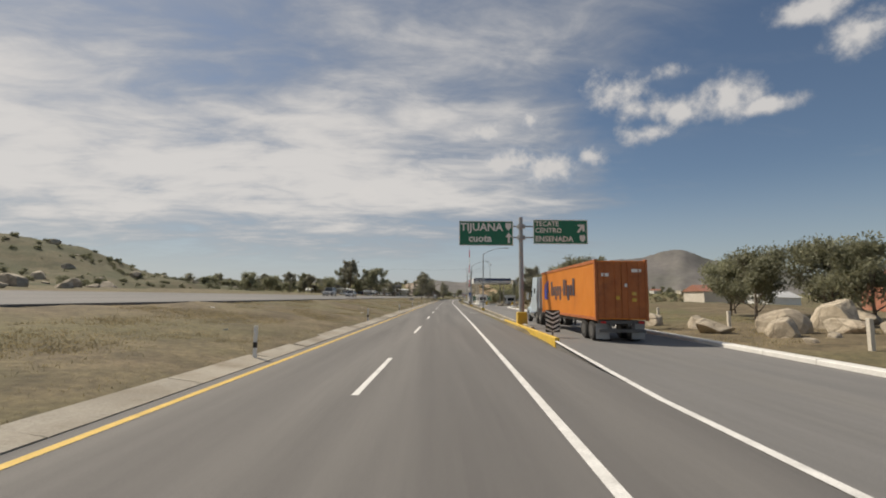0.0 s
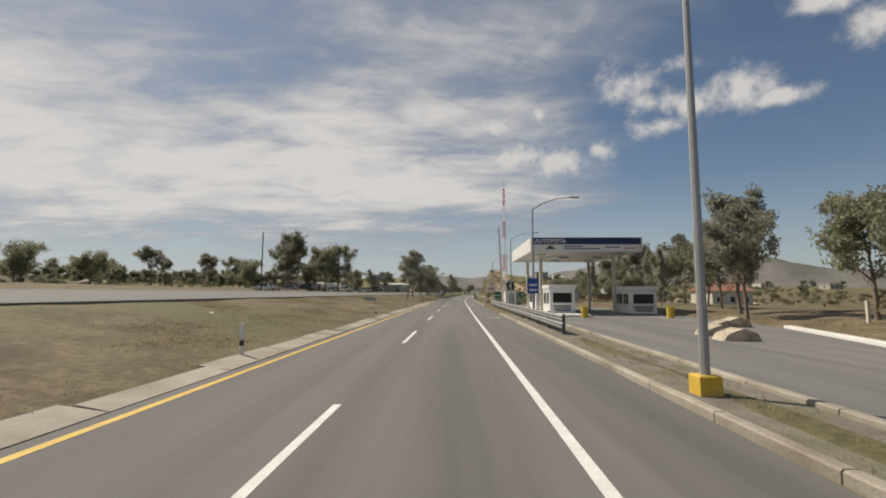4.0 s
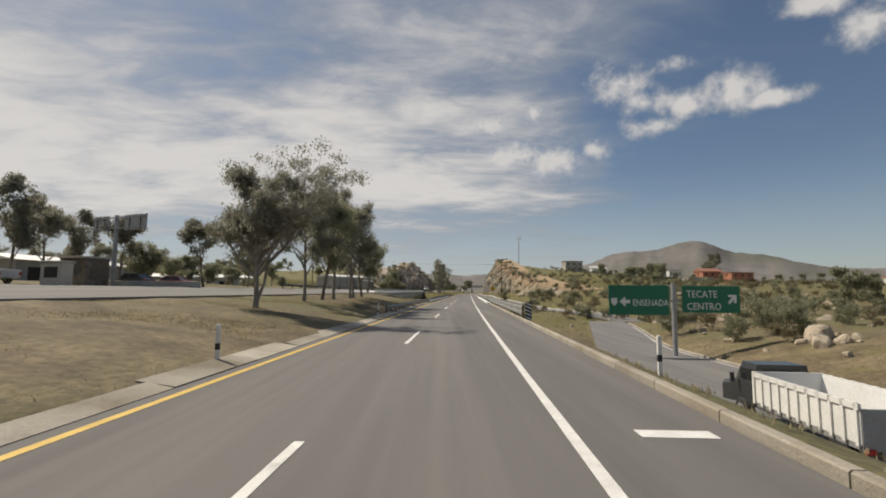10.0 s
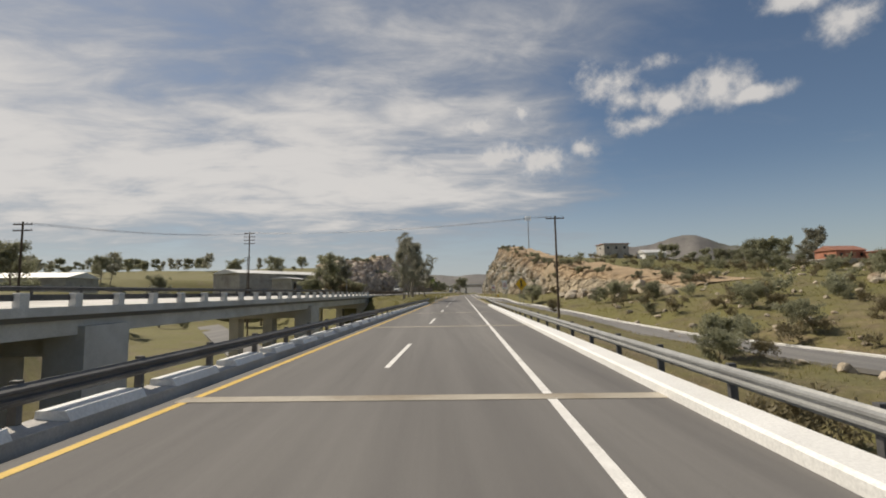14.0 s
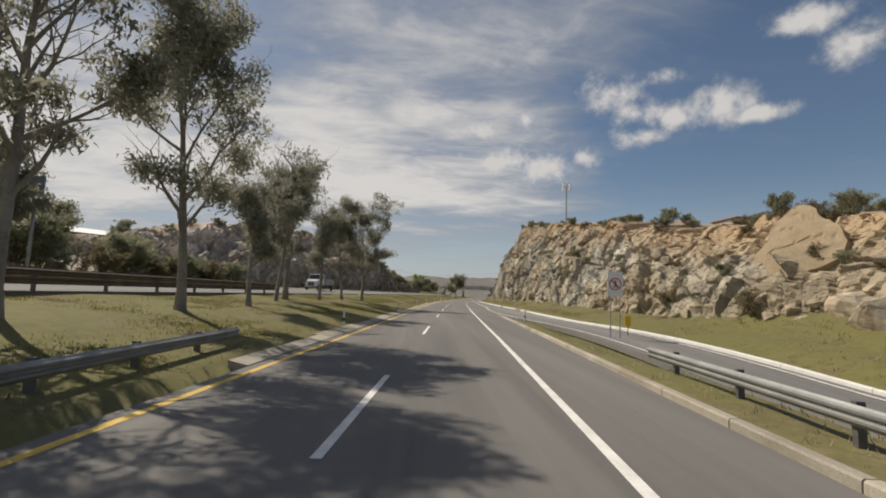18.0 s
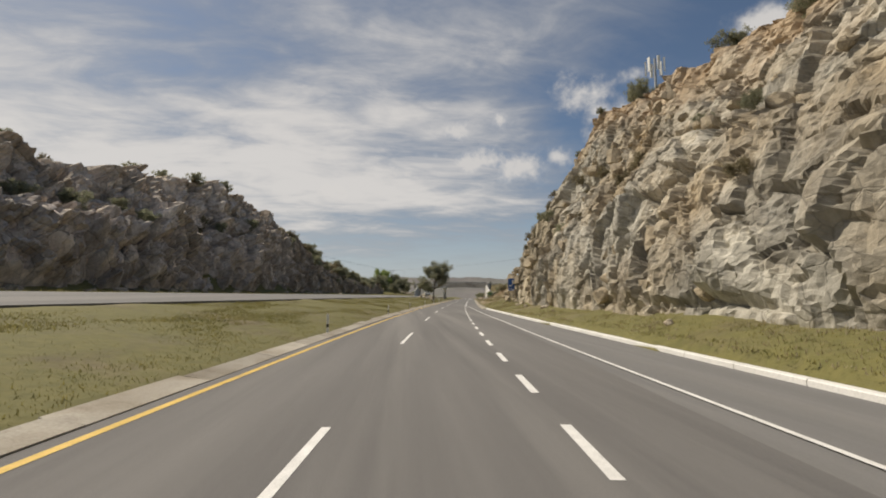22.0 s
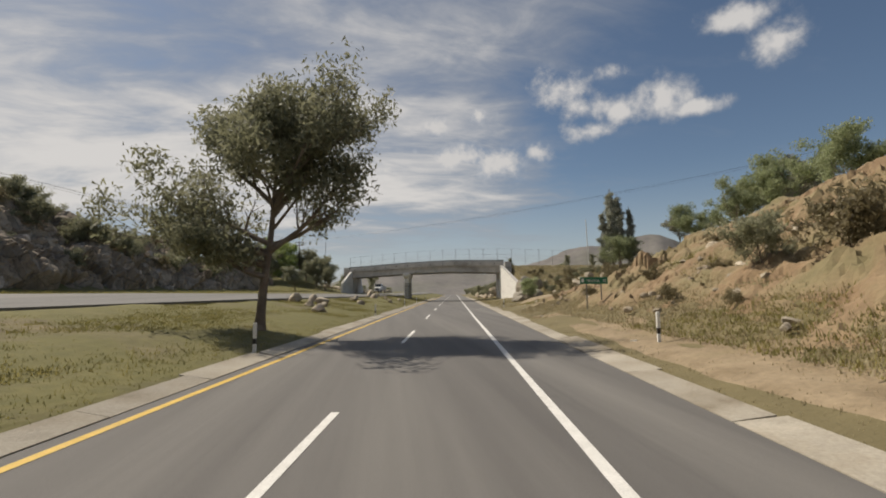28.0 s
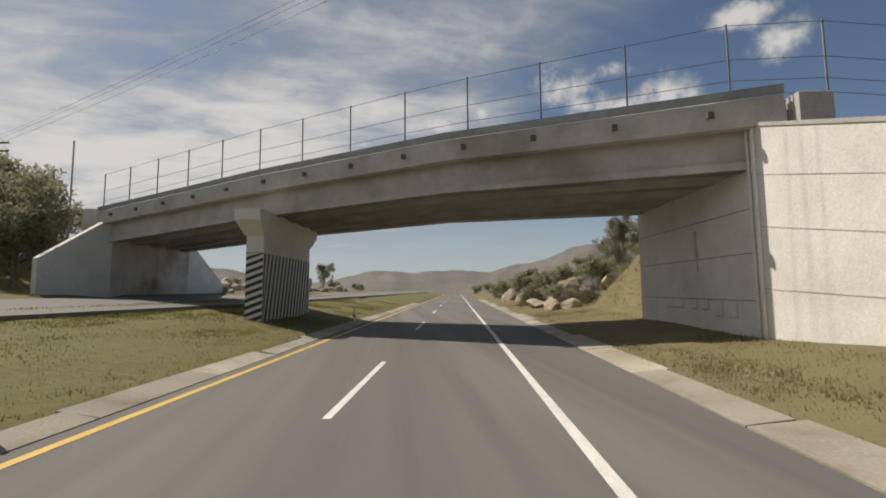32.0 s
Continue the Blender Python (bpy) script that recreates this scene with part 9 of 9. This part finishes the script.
    T(tr_rng.choice(["gum_c", "gum_d", "round", "gum_b"]), s, u, tr_rng.uniform(0.7, 1.2), tr_rng.uniform(0, 360), "tree in the town beyond the highway", group="town trees")
for k in range(20):
    s, u = tr_rng.uniform(330, 640), tr_rng.uniform(-100, -58)
    T(tr_rng.choice(["bush", "round", "dry_bush"]), s, u, tr_rng.uniform(0.7, 1.1), tr_rng.uniform(0, 360), "scrubby tree on the far slope", group="town trees")
for i, (s, u, k, c) in enumerate([(128, 29, "gum_a", 0.95), (124, 27, "gum_b", 0.8), (107, 34, "gum_a", 0.9), (112, 30, "round", 1.0), (118, 31, "gum_c", 0.85), (99, 31, "round", 1.05), (105, 28.5, "round", 0.8), (92, 30, "gum_c", 0.9), (94, 27.5, "round", 0.8), (86, 29, "round", 1.15), (77.5, 28.0, "round", 1.2), (80.5, 27.5, "round", 1.0), (83, 31, "gum_c", 0.95),
                                  (42, 31, "round", 0.75), (37, 30, "round", 0.8), (33, 33, "round", 0.8), (29, 32, "round", 0.75), (46, 34, "gum_c", 0.6), (136, 32, "gum_c", 0.8), (146, 36, "gum_c", 0.8), (152, 33, "cypress", 0.75), (158, 36, "gum_c", 0.8), (103, 29, "bush", 1.3), (95, 28, "bush", 1.4), (88, 29, "bush", 1.3), (80, 28, "bush", 1.5), (110, 27, "bush", 1.2), (72, 25.5, "bush", 1.2),
                                  (90, 25, "dry_bush", 1.5), (98, 25.5, "bush", 1.2), (108, 25, "dry_bush", 1.6), (194, 42, "cypress", 1.1), (176, 31, "cypress", 0.75), (172, 32, "round", 0.65), (181, 32, "round", 0.7), (167, 32, "gum_c", 0.6), (163, 33, "round", 0.6), (186, 33, "round", 0.7), (191, 34, "gum_c", 0.7), (176, 40, "gum_a", 1.0), (181, 36, "gum_c", 0.9), (168, 38, "cypress", 0.9), (160, 40, "gum_b", 1.0), (186, 27, "round", 0.72), (190, 25, "round", 0.66), (196, 28, "round", 0.7), (192, 30, "gum_c", 0.55), (201, 31, "round", 0.6)]):
    T(k, s, u, c, i * 77, "dense olive-green tree beyond the ramp", name="tree" if k != "bush" else "bush", group="trees beyond the ramp")
for i, (s, u, k, c) in enumerate([(255, 40, "bush", 1.3), (262, 44, "bush", 1.6), (272, 36, "bush", 1.5), (280, 30, "bush", 1.3), (268, 30, "bush", 0.9), (246, 52, "round", 0.6), (300, 40, "bush", 1.4), (240, 58, "round", 0.7), (258, 62, "round", 0.6), (349, 22, "bush", 0.9), (336, 18, "dry_bush", 1.5), (352, 24, "bush", 1.3),
                                  (400, 33, "bush", 1.4), (392, 36, "bush", 1.3), (374, 40, "bush", 1.3), (360, 48, "bush", 1.4), (386, 19, "dry_bush", 1.0), (350, 60, "bush", 1.6), (340, 70, "bush", 1.5), (380, 62, "round", 0.6), (420, 70, "round", 0.6), (455, 100, "gum_c", 0.9), (478, 106, "round", 1.25), (486, 112, "round", 1.3), (530, 163, "gum_a", 1.7), (528, 158, "gum_b", 1.2),
                                  (500, 108, "round", 1.0), (505, 115, "gum_c", 0.8), (446, 26, "dry_bush", 1.0), (455, 25, "dry_bush", 1.2), (238, 30, "bush", 0.9), (230, 27, "dry_bush", 1.1)]):
    T(k, s, u, c, i * 59, "grey-green shrub on the stony slope", name="bush", group="shrubs on the hillside")
for i, (s, u, k, c) in enumerate([(676, 38, "feather", 1.05), (671, 41, "gum_b", 0.8), (667, 37, "feather", 1.1), (684, 37.5, "feather", 1.0), (690, 38.5, "gum_d", 0.72), (661, 38.5, "feather", 1.0), (654, 40, "gum_d", 0.9), (676, 44, "feather", 1.1), (692.5, 29.6, "cypress", 1.14), (694, 31.2, "cypress", 1.04), (693.2, 28.5, "cypress", 0.86), (692, 32.0, "cypress", 0.8), (690, 29.6, "olive_bush", 1.0), (691.5, 31.6, "olive_bush", 0.9), (719, 29.4, "sapling", 0.95), (720, 35.0, "sapling", 1.05), (720, 38.3, "sapling", 1.1), (721, 43.5, "sapling", 1.0), (717.5, 17.2, "sapling", 0.7),
                                 
                                  (740, 20, "gum_b", 0.62), (742, 24, "round", 0.6), (735, -38, "bright", 1.45), (731, -35, "bright", 1.05), (738, -32, "round", 1.1), (732, -27.5, "round", 1.0), (728, -38, "round", 0.9), (729.5, -24.6, "round", 0.85), (715, -34, "gum_c", 0.9), (708, -38, "round", 0.8), (719, -28, "round", 0.7)]):
    T(k, s, u, c, i * 43, "leafy tree near the overpass", group="trees by the overpass")
for i, (s, u, k, c) in enumerate([(638, 17.6, "dry_bush", 1.2), (641, 17.0, "bush", 0.9), (693, 16.6, "dry_bush", 1.1), (700, 25, "dry_bush", 1.0), (672, 22, "dry_bush", 0.8), (660, 18, "dry_bush", 0.7), (650, 17, "dry_bush", 0.6)]):
    T(k, s, u, c, i * 43, "dry roadside shrub on the slope", name="bush", group="roadside shrubs")
for i, (s, u, k, c) in enumerate([(452, -33, "round", 0.8), (457, -36, "gum_c", 0.8), (463, -32.5, "round", 0.75), (468, -36, "bush", 2.0), (474, -32.6, "bush", 1.7), (481, -32.2, "dry_bush", 1.8)]):
    T(k, s, u, c, i * 61, "dark tree at the foot of the far rock", name="tree" if c < 1 else "bush", group="trees at the far rock's foot")
palm(440, -46, 6.4)
T("round", 416.8, 20.6, 0.8, 40, "dense dark round bush at the foot of the rock", name="bush", tall=0.72)
palm(434, -46, 5.6)
T("olive_bush", 685.6, 15.6, 0.62, 15, "airy green shrub beside the heap of boulders", name="bush")
for k in range(46):
    s, f = tr_rng.uniform(402, 475), tr_rng.uniform(0.9, 1.22)
    x, y, z = on_rock("rock_face_right", s, f)
    c = tr_rng.uniform(0.35, 0.95)
    ob = thing("bush", "grey-green bush over the crest of the rock", "bush", pose(float(x), float(y), float(z) - 0.2 * c, 0, 0, tr_rng.uniform(0, 360)) @ Matrix.Diagonal((c, c, c, 1)), "bushes over the crest")
    for nm, me in zip(("trunk", "crown"), PROTO["bush" if k % 3 else "dry_bush"]):
        new(nm, me).parent = ob
palm(447, -50, 4.8)
for i, (s, u, k, c) in enumerate([(648, -36, "bush", 1.2), (655, -36.5, "dry_bush", 1.6), (663, -37, "bush", 1.5), (672, -36, "bush", 1.3), (680, -38, "dry_bush", 1.6), (690, -37, "bush", 1.6), (700, -36.5, "bush", 1.3), (708, -39, "bush", 1.8), (716, -37, "dry_bush", 1.6), (668, -42, "bush", 1.5), (695, -43, "bush", 1.6)]):
    T(k, s, u, c, i * 43, "dark shrub on the shaded bank", None, "bush", "shrubs on the shaded bank")
sc = random.Random(19)
CROWN = {k: PROTO[k][1] for k in ("bush", "dry_bush")}
low_tree = tree_meshes(51, 7.5, 2.7, LEAF_DARK, 10, 900, 0.5, 0.12, 0.8, clump=0.85, gap=-0.4)
low_gum = tree_meshes(52, 9.5, 2.4, LEAF_OLIVE, 9, 800, 0.5, 0.2, 1.2, clump=0.8, gap=-0.3)


def scatter(n, s_rng, u_rng, size, kinds, ok=None, lift=-0.05):
    out = []
    for _ in range(n):
        s, u = sc.uniform(*s_rng), sc.uniform(*u_rng)
        c = sc.uniform(*size)
        me = sc.choice(kinds)
        if ok is None or ok(s, u):
            out.append((me, spot(s, u, float(ground(s, u)) + lift, sc.uniform(0, 360)) @ Matrix.Diagonal((c, c, c, 1))))
    return out


def off_ramp(s, u):
    return u > float(exit_right(s)) + 3 or s > 320


joined("hillside_scrub", scatter(90, (226, 440), (28, 100), (0.4, 1.2), [CROWN["bush"]], off_ramp), LEAF_DARK, "grey-green scrub over the stony hillside", "scrub")
joined("hillside_brush", scatter(130, (226, 440), (27, 100), (0.4, 1.1), [CROWN["dry_bush"]], off_ramp), LEAF_DRY, "dry brush over the stony hillside", "scrub")
joined("shrubs_past_overpass", scatter(45, (734, 860), (12.5, 40), (0.5, 1.5), [CROWN["bush"]]) + scatter(35, (734, 860), (-60, -25), (0.5, 1.5), [CROWN["bush"]]), LEAF_DARK, "green shrubs among the rocks past the overpass", "scrub")
joined("embankment_brush", scatter(46, (678, 712), (17.5, 34), (0.2, 0.5), [CROWN["dry_bush"]], lambda s, u: s < 700 or u > 19), LEAF_DRY, "dry brush over the slope below the overpass", "scrub")
joined("embankment_scrub", scatter(16, (684, 708), (18, 30), (0.25, 0.55), [CROWN["bush"]], lambda s, u: s < 700 or u > 19), LEAF_DARK, "grey-green scrub over the slope below the overpass", "scrub")
joined("bank_brush", scatter(60, (620, 676), (14.5, 31), (0.15, 0.4), [CROWN["dry_bush"]], None, 0.12), LEAF_DRY, "dry tufts of brush on the orange bank", "scrub")
joined("far_town_trees", scatter(40, (190, 290), (-110, -72), (0.5, 0.9), [low_tree[1]]) + scatter(190, (160, 620), (-280, -135), (0.6, 1.1), [low_tree[1]]) + scatter(60, (250, 700), (60, 260), (0.5, 1.0), [low_tree[1]]), LEAF_DARK, "far belt of dark trees through the town", "trees")
joined("far_town_gums", scatter(110, (200, 600), (-250, -120), (0.6, 1.1), [low_gum[1]]), LEAF_OLIVE, "far olive-green gum trees through the town", "trees")
low_bush = tree_meshes(61, 1.7, 1.1, LEAF_DRY, 8, 380, 0.2, 0.05, 0.6, 0.04, clump=0.4, gap=-0.5)
joined("plateau_brush", scatter(520, (226, 540), (28, 180), (0.4, 1.3), [low_bush[1]], off_ramp), LEAF_DRY, "dry brush over the far hillside", "scrub")
joined("plateau_scrub", scatter(260, (250, 560), (40, 190), (0.5, 1.6), [low_bush[1]], off_ramp), LEAF_DARK, "dark scrub over the far hillside", "scrub")
hill_scrub = []
for k in range(640):
    s, u = sc.uniform(40, 215), sc.uniform(-150, -64)
    c = sc.uniform(0.25, 0.8)
    hill_scrub.append((CROWN["dry_bush"] if k % 3 else CROWN["bush"], spot(s, u, hill_z(s, u) - 0.3, sc.uniform(0, 360)) @ Matrix.Diagonal((c, c, c, 1))))
joined("far_hill_scrub", hill_scrub, LEAF_DARK, "dark scrub over the rocky hill", "scrub")
for s, u, r in ((57, -50, 2.2), (60, -46, 1.4), (64, -48, 1.6), (52, -47, 1.2), (70, -50, 1.3), (76, -52, 1.8), (49, -50, 1.6)):
    boulder(s, u, r, label="large pale boulder at the foot of the rocky hill", group="boulders under the far hill")
for i, (s, u, k, c) in enumerate([(755, 24, "round", 0.7), (770, 30, "gum_c", 0.7), (790, -34, "round", 0.9), (765, -40, "round", 0.8), (800, 34, "round", 0.8), (820, -30, "gum_c", 0.8), (840, 28, "round", 0.8)]):
    T(k, s, u, c, i * 47, "leafy tree past the overpass", group="trees past the overpass")


# ---- growth on the rock walls ----
RS, RZ = [428, 440, 461, 475, 508, 525, 550, 560, 572, 592, 605, 620, 640], [1.5, 5, 9.7, 12, 17.5, 19.8, 23.5, 24.6, 22.4, 18.5, 15.5, 11.5, 7]
RU = ([428, 475, 508, 525, 550, 560, 600, 640], [34.5, 30, 29, 28, 25.5, 24.5, 24, 28])
RT = ([428, 460, 490, 530, 560, 600, 625, 640], [29, 23, 19, 15.8, 15.0, 15.0, 17, 20])
gr = random.Random(41)
def rock_bush(name, s, f, kind, c, label, group, sink=0.25):
    x, y, z = on_rock(name, s, f)
    ob = thing("bush", label, "bush", pose(float(x), float(y), float(z) - sink * c, 0, 0, gr.uniform(0, 360)) @ Matrix.Diagonal((c, c, c, 1)), group)
    for nm, me in zip(("trunk", "crown"), PROTO[kind]):
        new(nm, me).parent = ob
    return ob


for k in range(120):
    s, f = gr.uniform(436, 630), gr.choice([gr.uniform(0.97, 1.15), gr.uniform(0.48, 0.6), gr.uniform(0.05, 0.95), gr.uniform(0.97, 1.2)])
    rock_bush("rock_face_right", s, f, gr.choice(["dry_bush", "bush", "dry_bush"]), gr.uniform(0.35, 0.8), "scrubby bush growing on the rock wall", "bushes on the rock")
for s, u, z, c in ((527, 33, 20.0, 1.0), (530, 27.6, 18.8, 0.8), (552, 25.6, 23.0, 1.0), (538, 27.4, 20.5, 0.9), (626, 24, 9.2, 1.4), (612, 23.5, 13.0, 1.0)):
    tree("bush", s, u, c, s * 7, "round dark shrub on the crest of the rock", z, "bush", "bushes on the rock")
LSs, LZs = [462, 470, 490, 509, 540, 562, 592, 605, 634, 661, 684, 710, 722, 735], [4, 7.8, 11, 15.2, 17.4, 18.8, 24.2, 24, 18.6, 13.6, 11.4, 10.2, 8.2, 3]
for k in range(70):
    s = gr.uniform(466, 720)
    rock_bush("rock_face_left", s, gr.choice([gr.uniform(0.96, 1.15), gr.uniform(0.96, 1.15), gr.uniform(0.45, 0.6)]), gr.choice(["bush", "dry_bush", "bush"]), gr.uniform(0.5, 1.1), "dark shrub along the crest of the far rock wall", "bushes on the far rock")
for k in range(34):
    rock_bush("rock_face_left", gr.uniform(622, 712), gr.uniform(0.25, 0.95), gr.choice(["bush", "dry_bush", "bush"]), gr.uniform(0.8, 1.5), "dark shrub on the low brown rock", "bushes on the far rock")
for k in range(16):
    s = 426 + 4.2 * k + gr.uniform(-1.5, 1.5)
    tree(gr.choice(["bush", "dry_bush", "bush"]), s, -31.6 - gr.uniform(0, 2.5), gr.uniform(1.1, 1.9), gr.uniform(0, 360), "dark roadside shrub beyond the other carriageway", None, "bush", "shrubs beyond the carriageway")


def block_mesh(seed, mat):
    bm = bmesh.new()
    bmesh.ops.create_cube(bm, size=1.6)
    bmesh.ops.subdivide_edges(bm, edges=bm.edges[:], cuts=2, use_grid_fill=True)
    rng = random.Random(seed)
    planes = [(Vector((rng.gauss(0, 1), rng.gauss(0, 1), rng.gauss(0, 1))).normalized(), rng.uniform(0.62, 0.95)) for _ in range(8)]
    for v in bm.verts:
        p = v.co.copy()
        for n_, d in planes:
            k = p.dot(n_)
            if k > d:
                p -= n_ * (k - d)
        v.co = p + Vector((rng.gauss(0, 0.03), rng.gauss(0, 0.03), rng.gauss(0, 0.03)))
    me = bpy.data.meshes.new("rock")
    bm.to_mesh(me)
    me.materials.append(mat)
    bm.free()
    return me


def blocks(wall, mat, n, s_rng, toe, top_u, top_z, sign, base, seed):
    """Loose angular blocks standing proud of a rock wall."""
    meshes = [block_mesh(seed + k, mat) for k in range(8)]
    rng = random.Random(seed)
    for k in range(n):
        s, f = rng.uniform(*s_rng), rng.uniform(0.02, 0.9)
        t, c, h = float(toe(s)), float(top_u(s)), float(top_z(s))
        u, z = t + (c - t) * f ** 1.25, base + (h - base) * f ** 0.85
        x, y = at(s, u + sign * 0.1)
        r = rng.uniform(0.25, 0.75) * (1.1 - 0.3 * f)
        o = new("rock", meshes[rng.randrange(8)])
        o.parent = wall
        o.matrix_local = pose(float(x), float(y), z, rng.uniform(-30, 30), rng.uniform(-30, 30), rng.uniform(0, 360)) @ Matrix.Diagonal((r * rng.uniform(0.8, 1.6), r, r * rng.uniform(0.7, 1.5), 1))


blocks(right_wall, ROCK_PALE, 290, (440, 622), table(*RT), table(*RU), table(RS, RZ), 1, 0.3, 500)
blocks(left_wall, ROCK_GREY, 160, (475, 690), lambda s: -33.6, lambda s: -44.0, table(LSs, LZs), -1, 2.2, 600)


# ---- grass ----
def grass(name, mat, label, n, s_rng, u_rng, seed, tall, keep=None, lift=-0.05):
    r = np.random.default_rng(seed)
    s, u = r.uniform(*s_rng, n), r.uniform(*u_rng, n)
    ok = np.ones(n, bool)
    for q in (keep or []):
        ok &= q(s, u)
    s, u = s[ok], u[ok]
    n = len(s)
    x, y = at(s, u)
    z = ground(s, u) + lift
    blades = 7
    a = r.uniform(0, 6.28, (n, blades))
    h = tall * r.uniform(0.4, 1.3, (n, blades)) * r.uniform(0.5, 1.4, (n, 1))
    out = r.uniform(0.2, 0.7, (n, blades)) * h
    bx, by = x[:, None] + r.normal(0, 0.13, (n, blades)), y[:, None] + r.normal(0, 0.13, (n, blades))
    w = 0.012 + 0.014 * r.random((n, blades))
    p0 = np.stack([bx - w * np.sin(a), by + w * np.cos(a), np.broadcast_to(z[:, None], bx.shape)], -1)
    p1 = np.stack([bx + w * np.sin(a), by - w * np.cos(a), np.broadcast_to(z[:, None], bx.shape)], -1)
    p2 = np.stack([bx + out * np.cos(a), by + out * np.sin(a), z[:, None] + h], -1)
    v = np.stack([p0, p1, p2], 2).reshape(-1, 3)
    f = np.arange(len(v)).reshape(-1, 3)
    return solid(name, Shape().add(v, f), mat, label, "grass", "stuff")


def clear_of_roads(s, u):
    return ~((u > exit_left(s) - 0.3) & (u < exit_right(s) + 0.6) & (s < 320)) & ~((u > join_left(s) - 0.3) & (u < join_right(s) + 0.5) & (s > 300) & (s < 575)) & ~((s > 309) & (s < 365) & (u < 12))


grass("dry_grass", GRASS_DRY, "sparse dry grass tufts on the median", 90000, (0, 330), (-11.8, -1.5), 1, 0.062, keep=[clear_of_roads])
grass("median_grass", GRASS_GREEN, "green and yellow grass on the median", 95000, (375, 760), (-11.6, -1.4), 2, 0.08, keep=[clear_of_roads])
grass("verge_grass", GRASS_DRY, "dry grass along the right verge", 22000, (20, 440), (10.2, 30), 3, 0.14, keep=[clear_of_roads])
grass("bank_grass", GRASS_DRY, "tufts of dry grass on the orange bank", 16000, (618, 668), (12.5, 32), 14, 0.12, lift=0.1)
grass("bank_green", GRASS_GREEN, "patches of green growth on the orange bank", 26000, (618, 676), (12.5, 33), 15, 0.12, keep=[lambda s, u: np.sin(s * 0.31 + 1.2 * np.sin(u * 0.4)) + np.sin(u * 0.55 + s * 0.12) > 0.25], lift=0.1)
grass("slope_grass", GRASS_DRY, "long dry grass on the slope below the rock", 36000, (440, 740), (10.9, 27), 4, 0.095, keep=[clear_of_roads, lambda s, u: (s < 608) | (s > 642) | (u > 13.6)])
grass("slope_green", GRASS_GREEN, "greener grass at the foot of the rock", 18000, (440, 760), (10.9, 18), 5, 0.1, keep=[clear_of_roads, lambda s, u: (s < 600) | (s > 684)])
grass("roadside_grass", GRASS_DRY, "thick dry tan grass beside the road before the overpass", 30000, (600, 738), (10.45, 19), 21, 0.065)
grass("embankment_grass", GRASS_DRY, "dry grass over the embankment behind the wing wall", 30000, (682, 716), (17, 48), 22, 0.085, lift=0.0)
grass("embankment_green", GRASS_GREEN, "green growth over the embankment behind the wing wall", 9000, (682, 716), (17, 48), 23, 0.11, lift=0.0)
grass("hill_grass", GRASS_GREEN, "scrubby growth on the hillside", 20000, (280, 460), (24, 110), 6, 0.3, keep=[clear_of_roads])
grass("far_grass", GRASS_GREEN, "grass beside the far carriageway", 9000, (400, 740), (-33, -23.5), 7, 0.25)

# ---- small litter ----
lit = random.Random(8)
for k in range(26):
    s, u = lit.choice([(lit.uniform(0, 200), lit.uniform(-10, -3)), (lit.uniform(620, 710), lit.uniform(11.5, 15))])
    solid("litter", Shape().add([(-0.12, -0.08, 0.02), (0.1, -0.1, 0.03), (0.13, 0.08, 0.05), (-0.09, 0.1, 0.09), (-0.1, -0.06, 0.0), (0.1, -0.08, 0.0), (0.12, 0.07, 0.0), (-0.08, 0.09, 0.0)], [(0, 1, 2, 3), (7, 6, 5, 4), (0, 4, 5, 1), (1, 5, 6, 2), (2, 6, 7, 3), (3, 7, 4, 0)]), SIGN_WHITE, "crumpled scrap of pale litter on the grass", "litter", m=spot(s, u, None, lit.uniform(0, 360)), group="litter")
for k in range(24):
    s = 18 + 9 * k
    if s < 118 or 175 < s < 215:
        p = thing("fence_post", "short pale fence post beyond the ramp", "fence post", spot(s, float(exit_right(np.array([s]))[0]) + 4.5), "fence posts")
        part("post", Shape().box(-0.08, -0.08, -0.2, 0.08, 0.08, 1.25, b=0.015), CREAM, p)
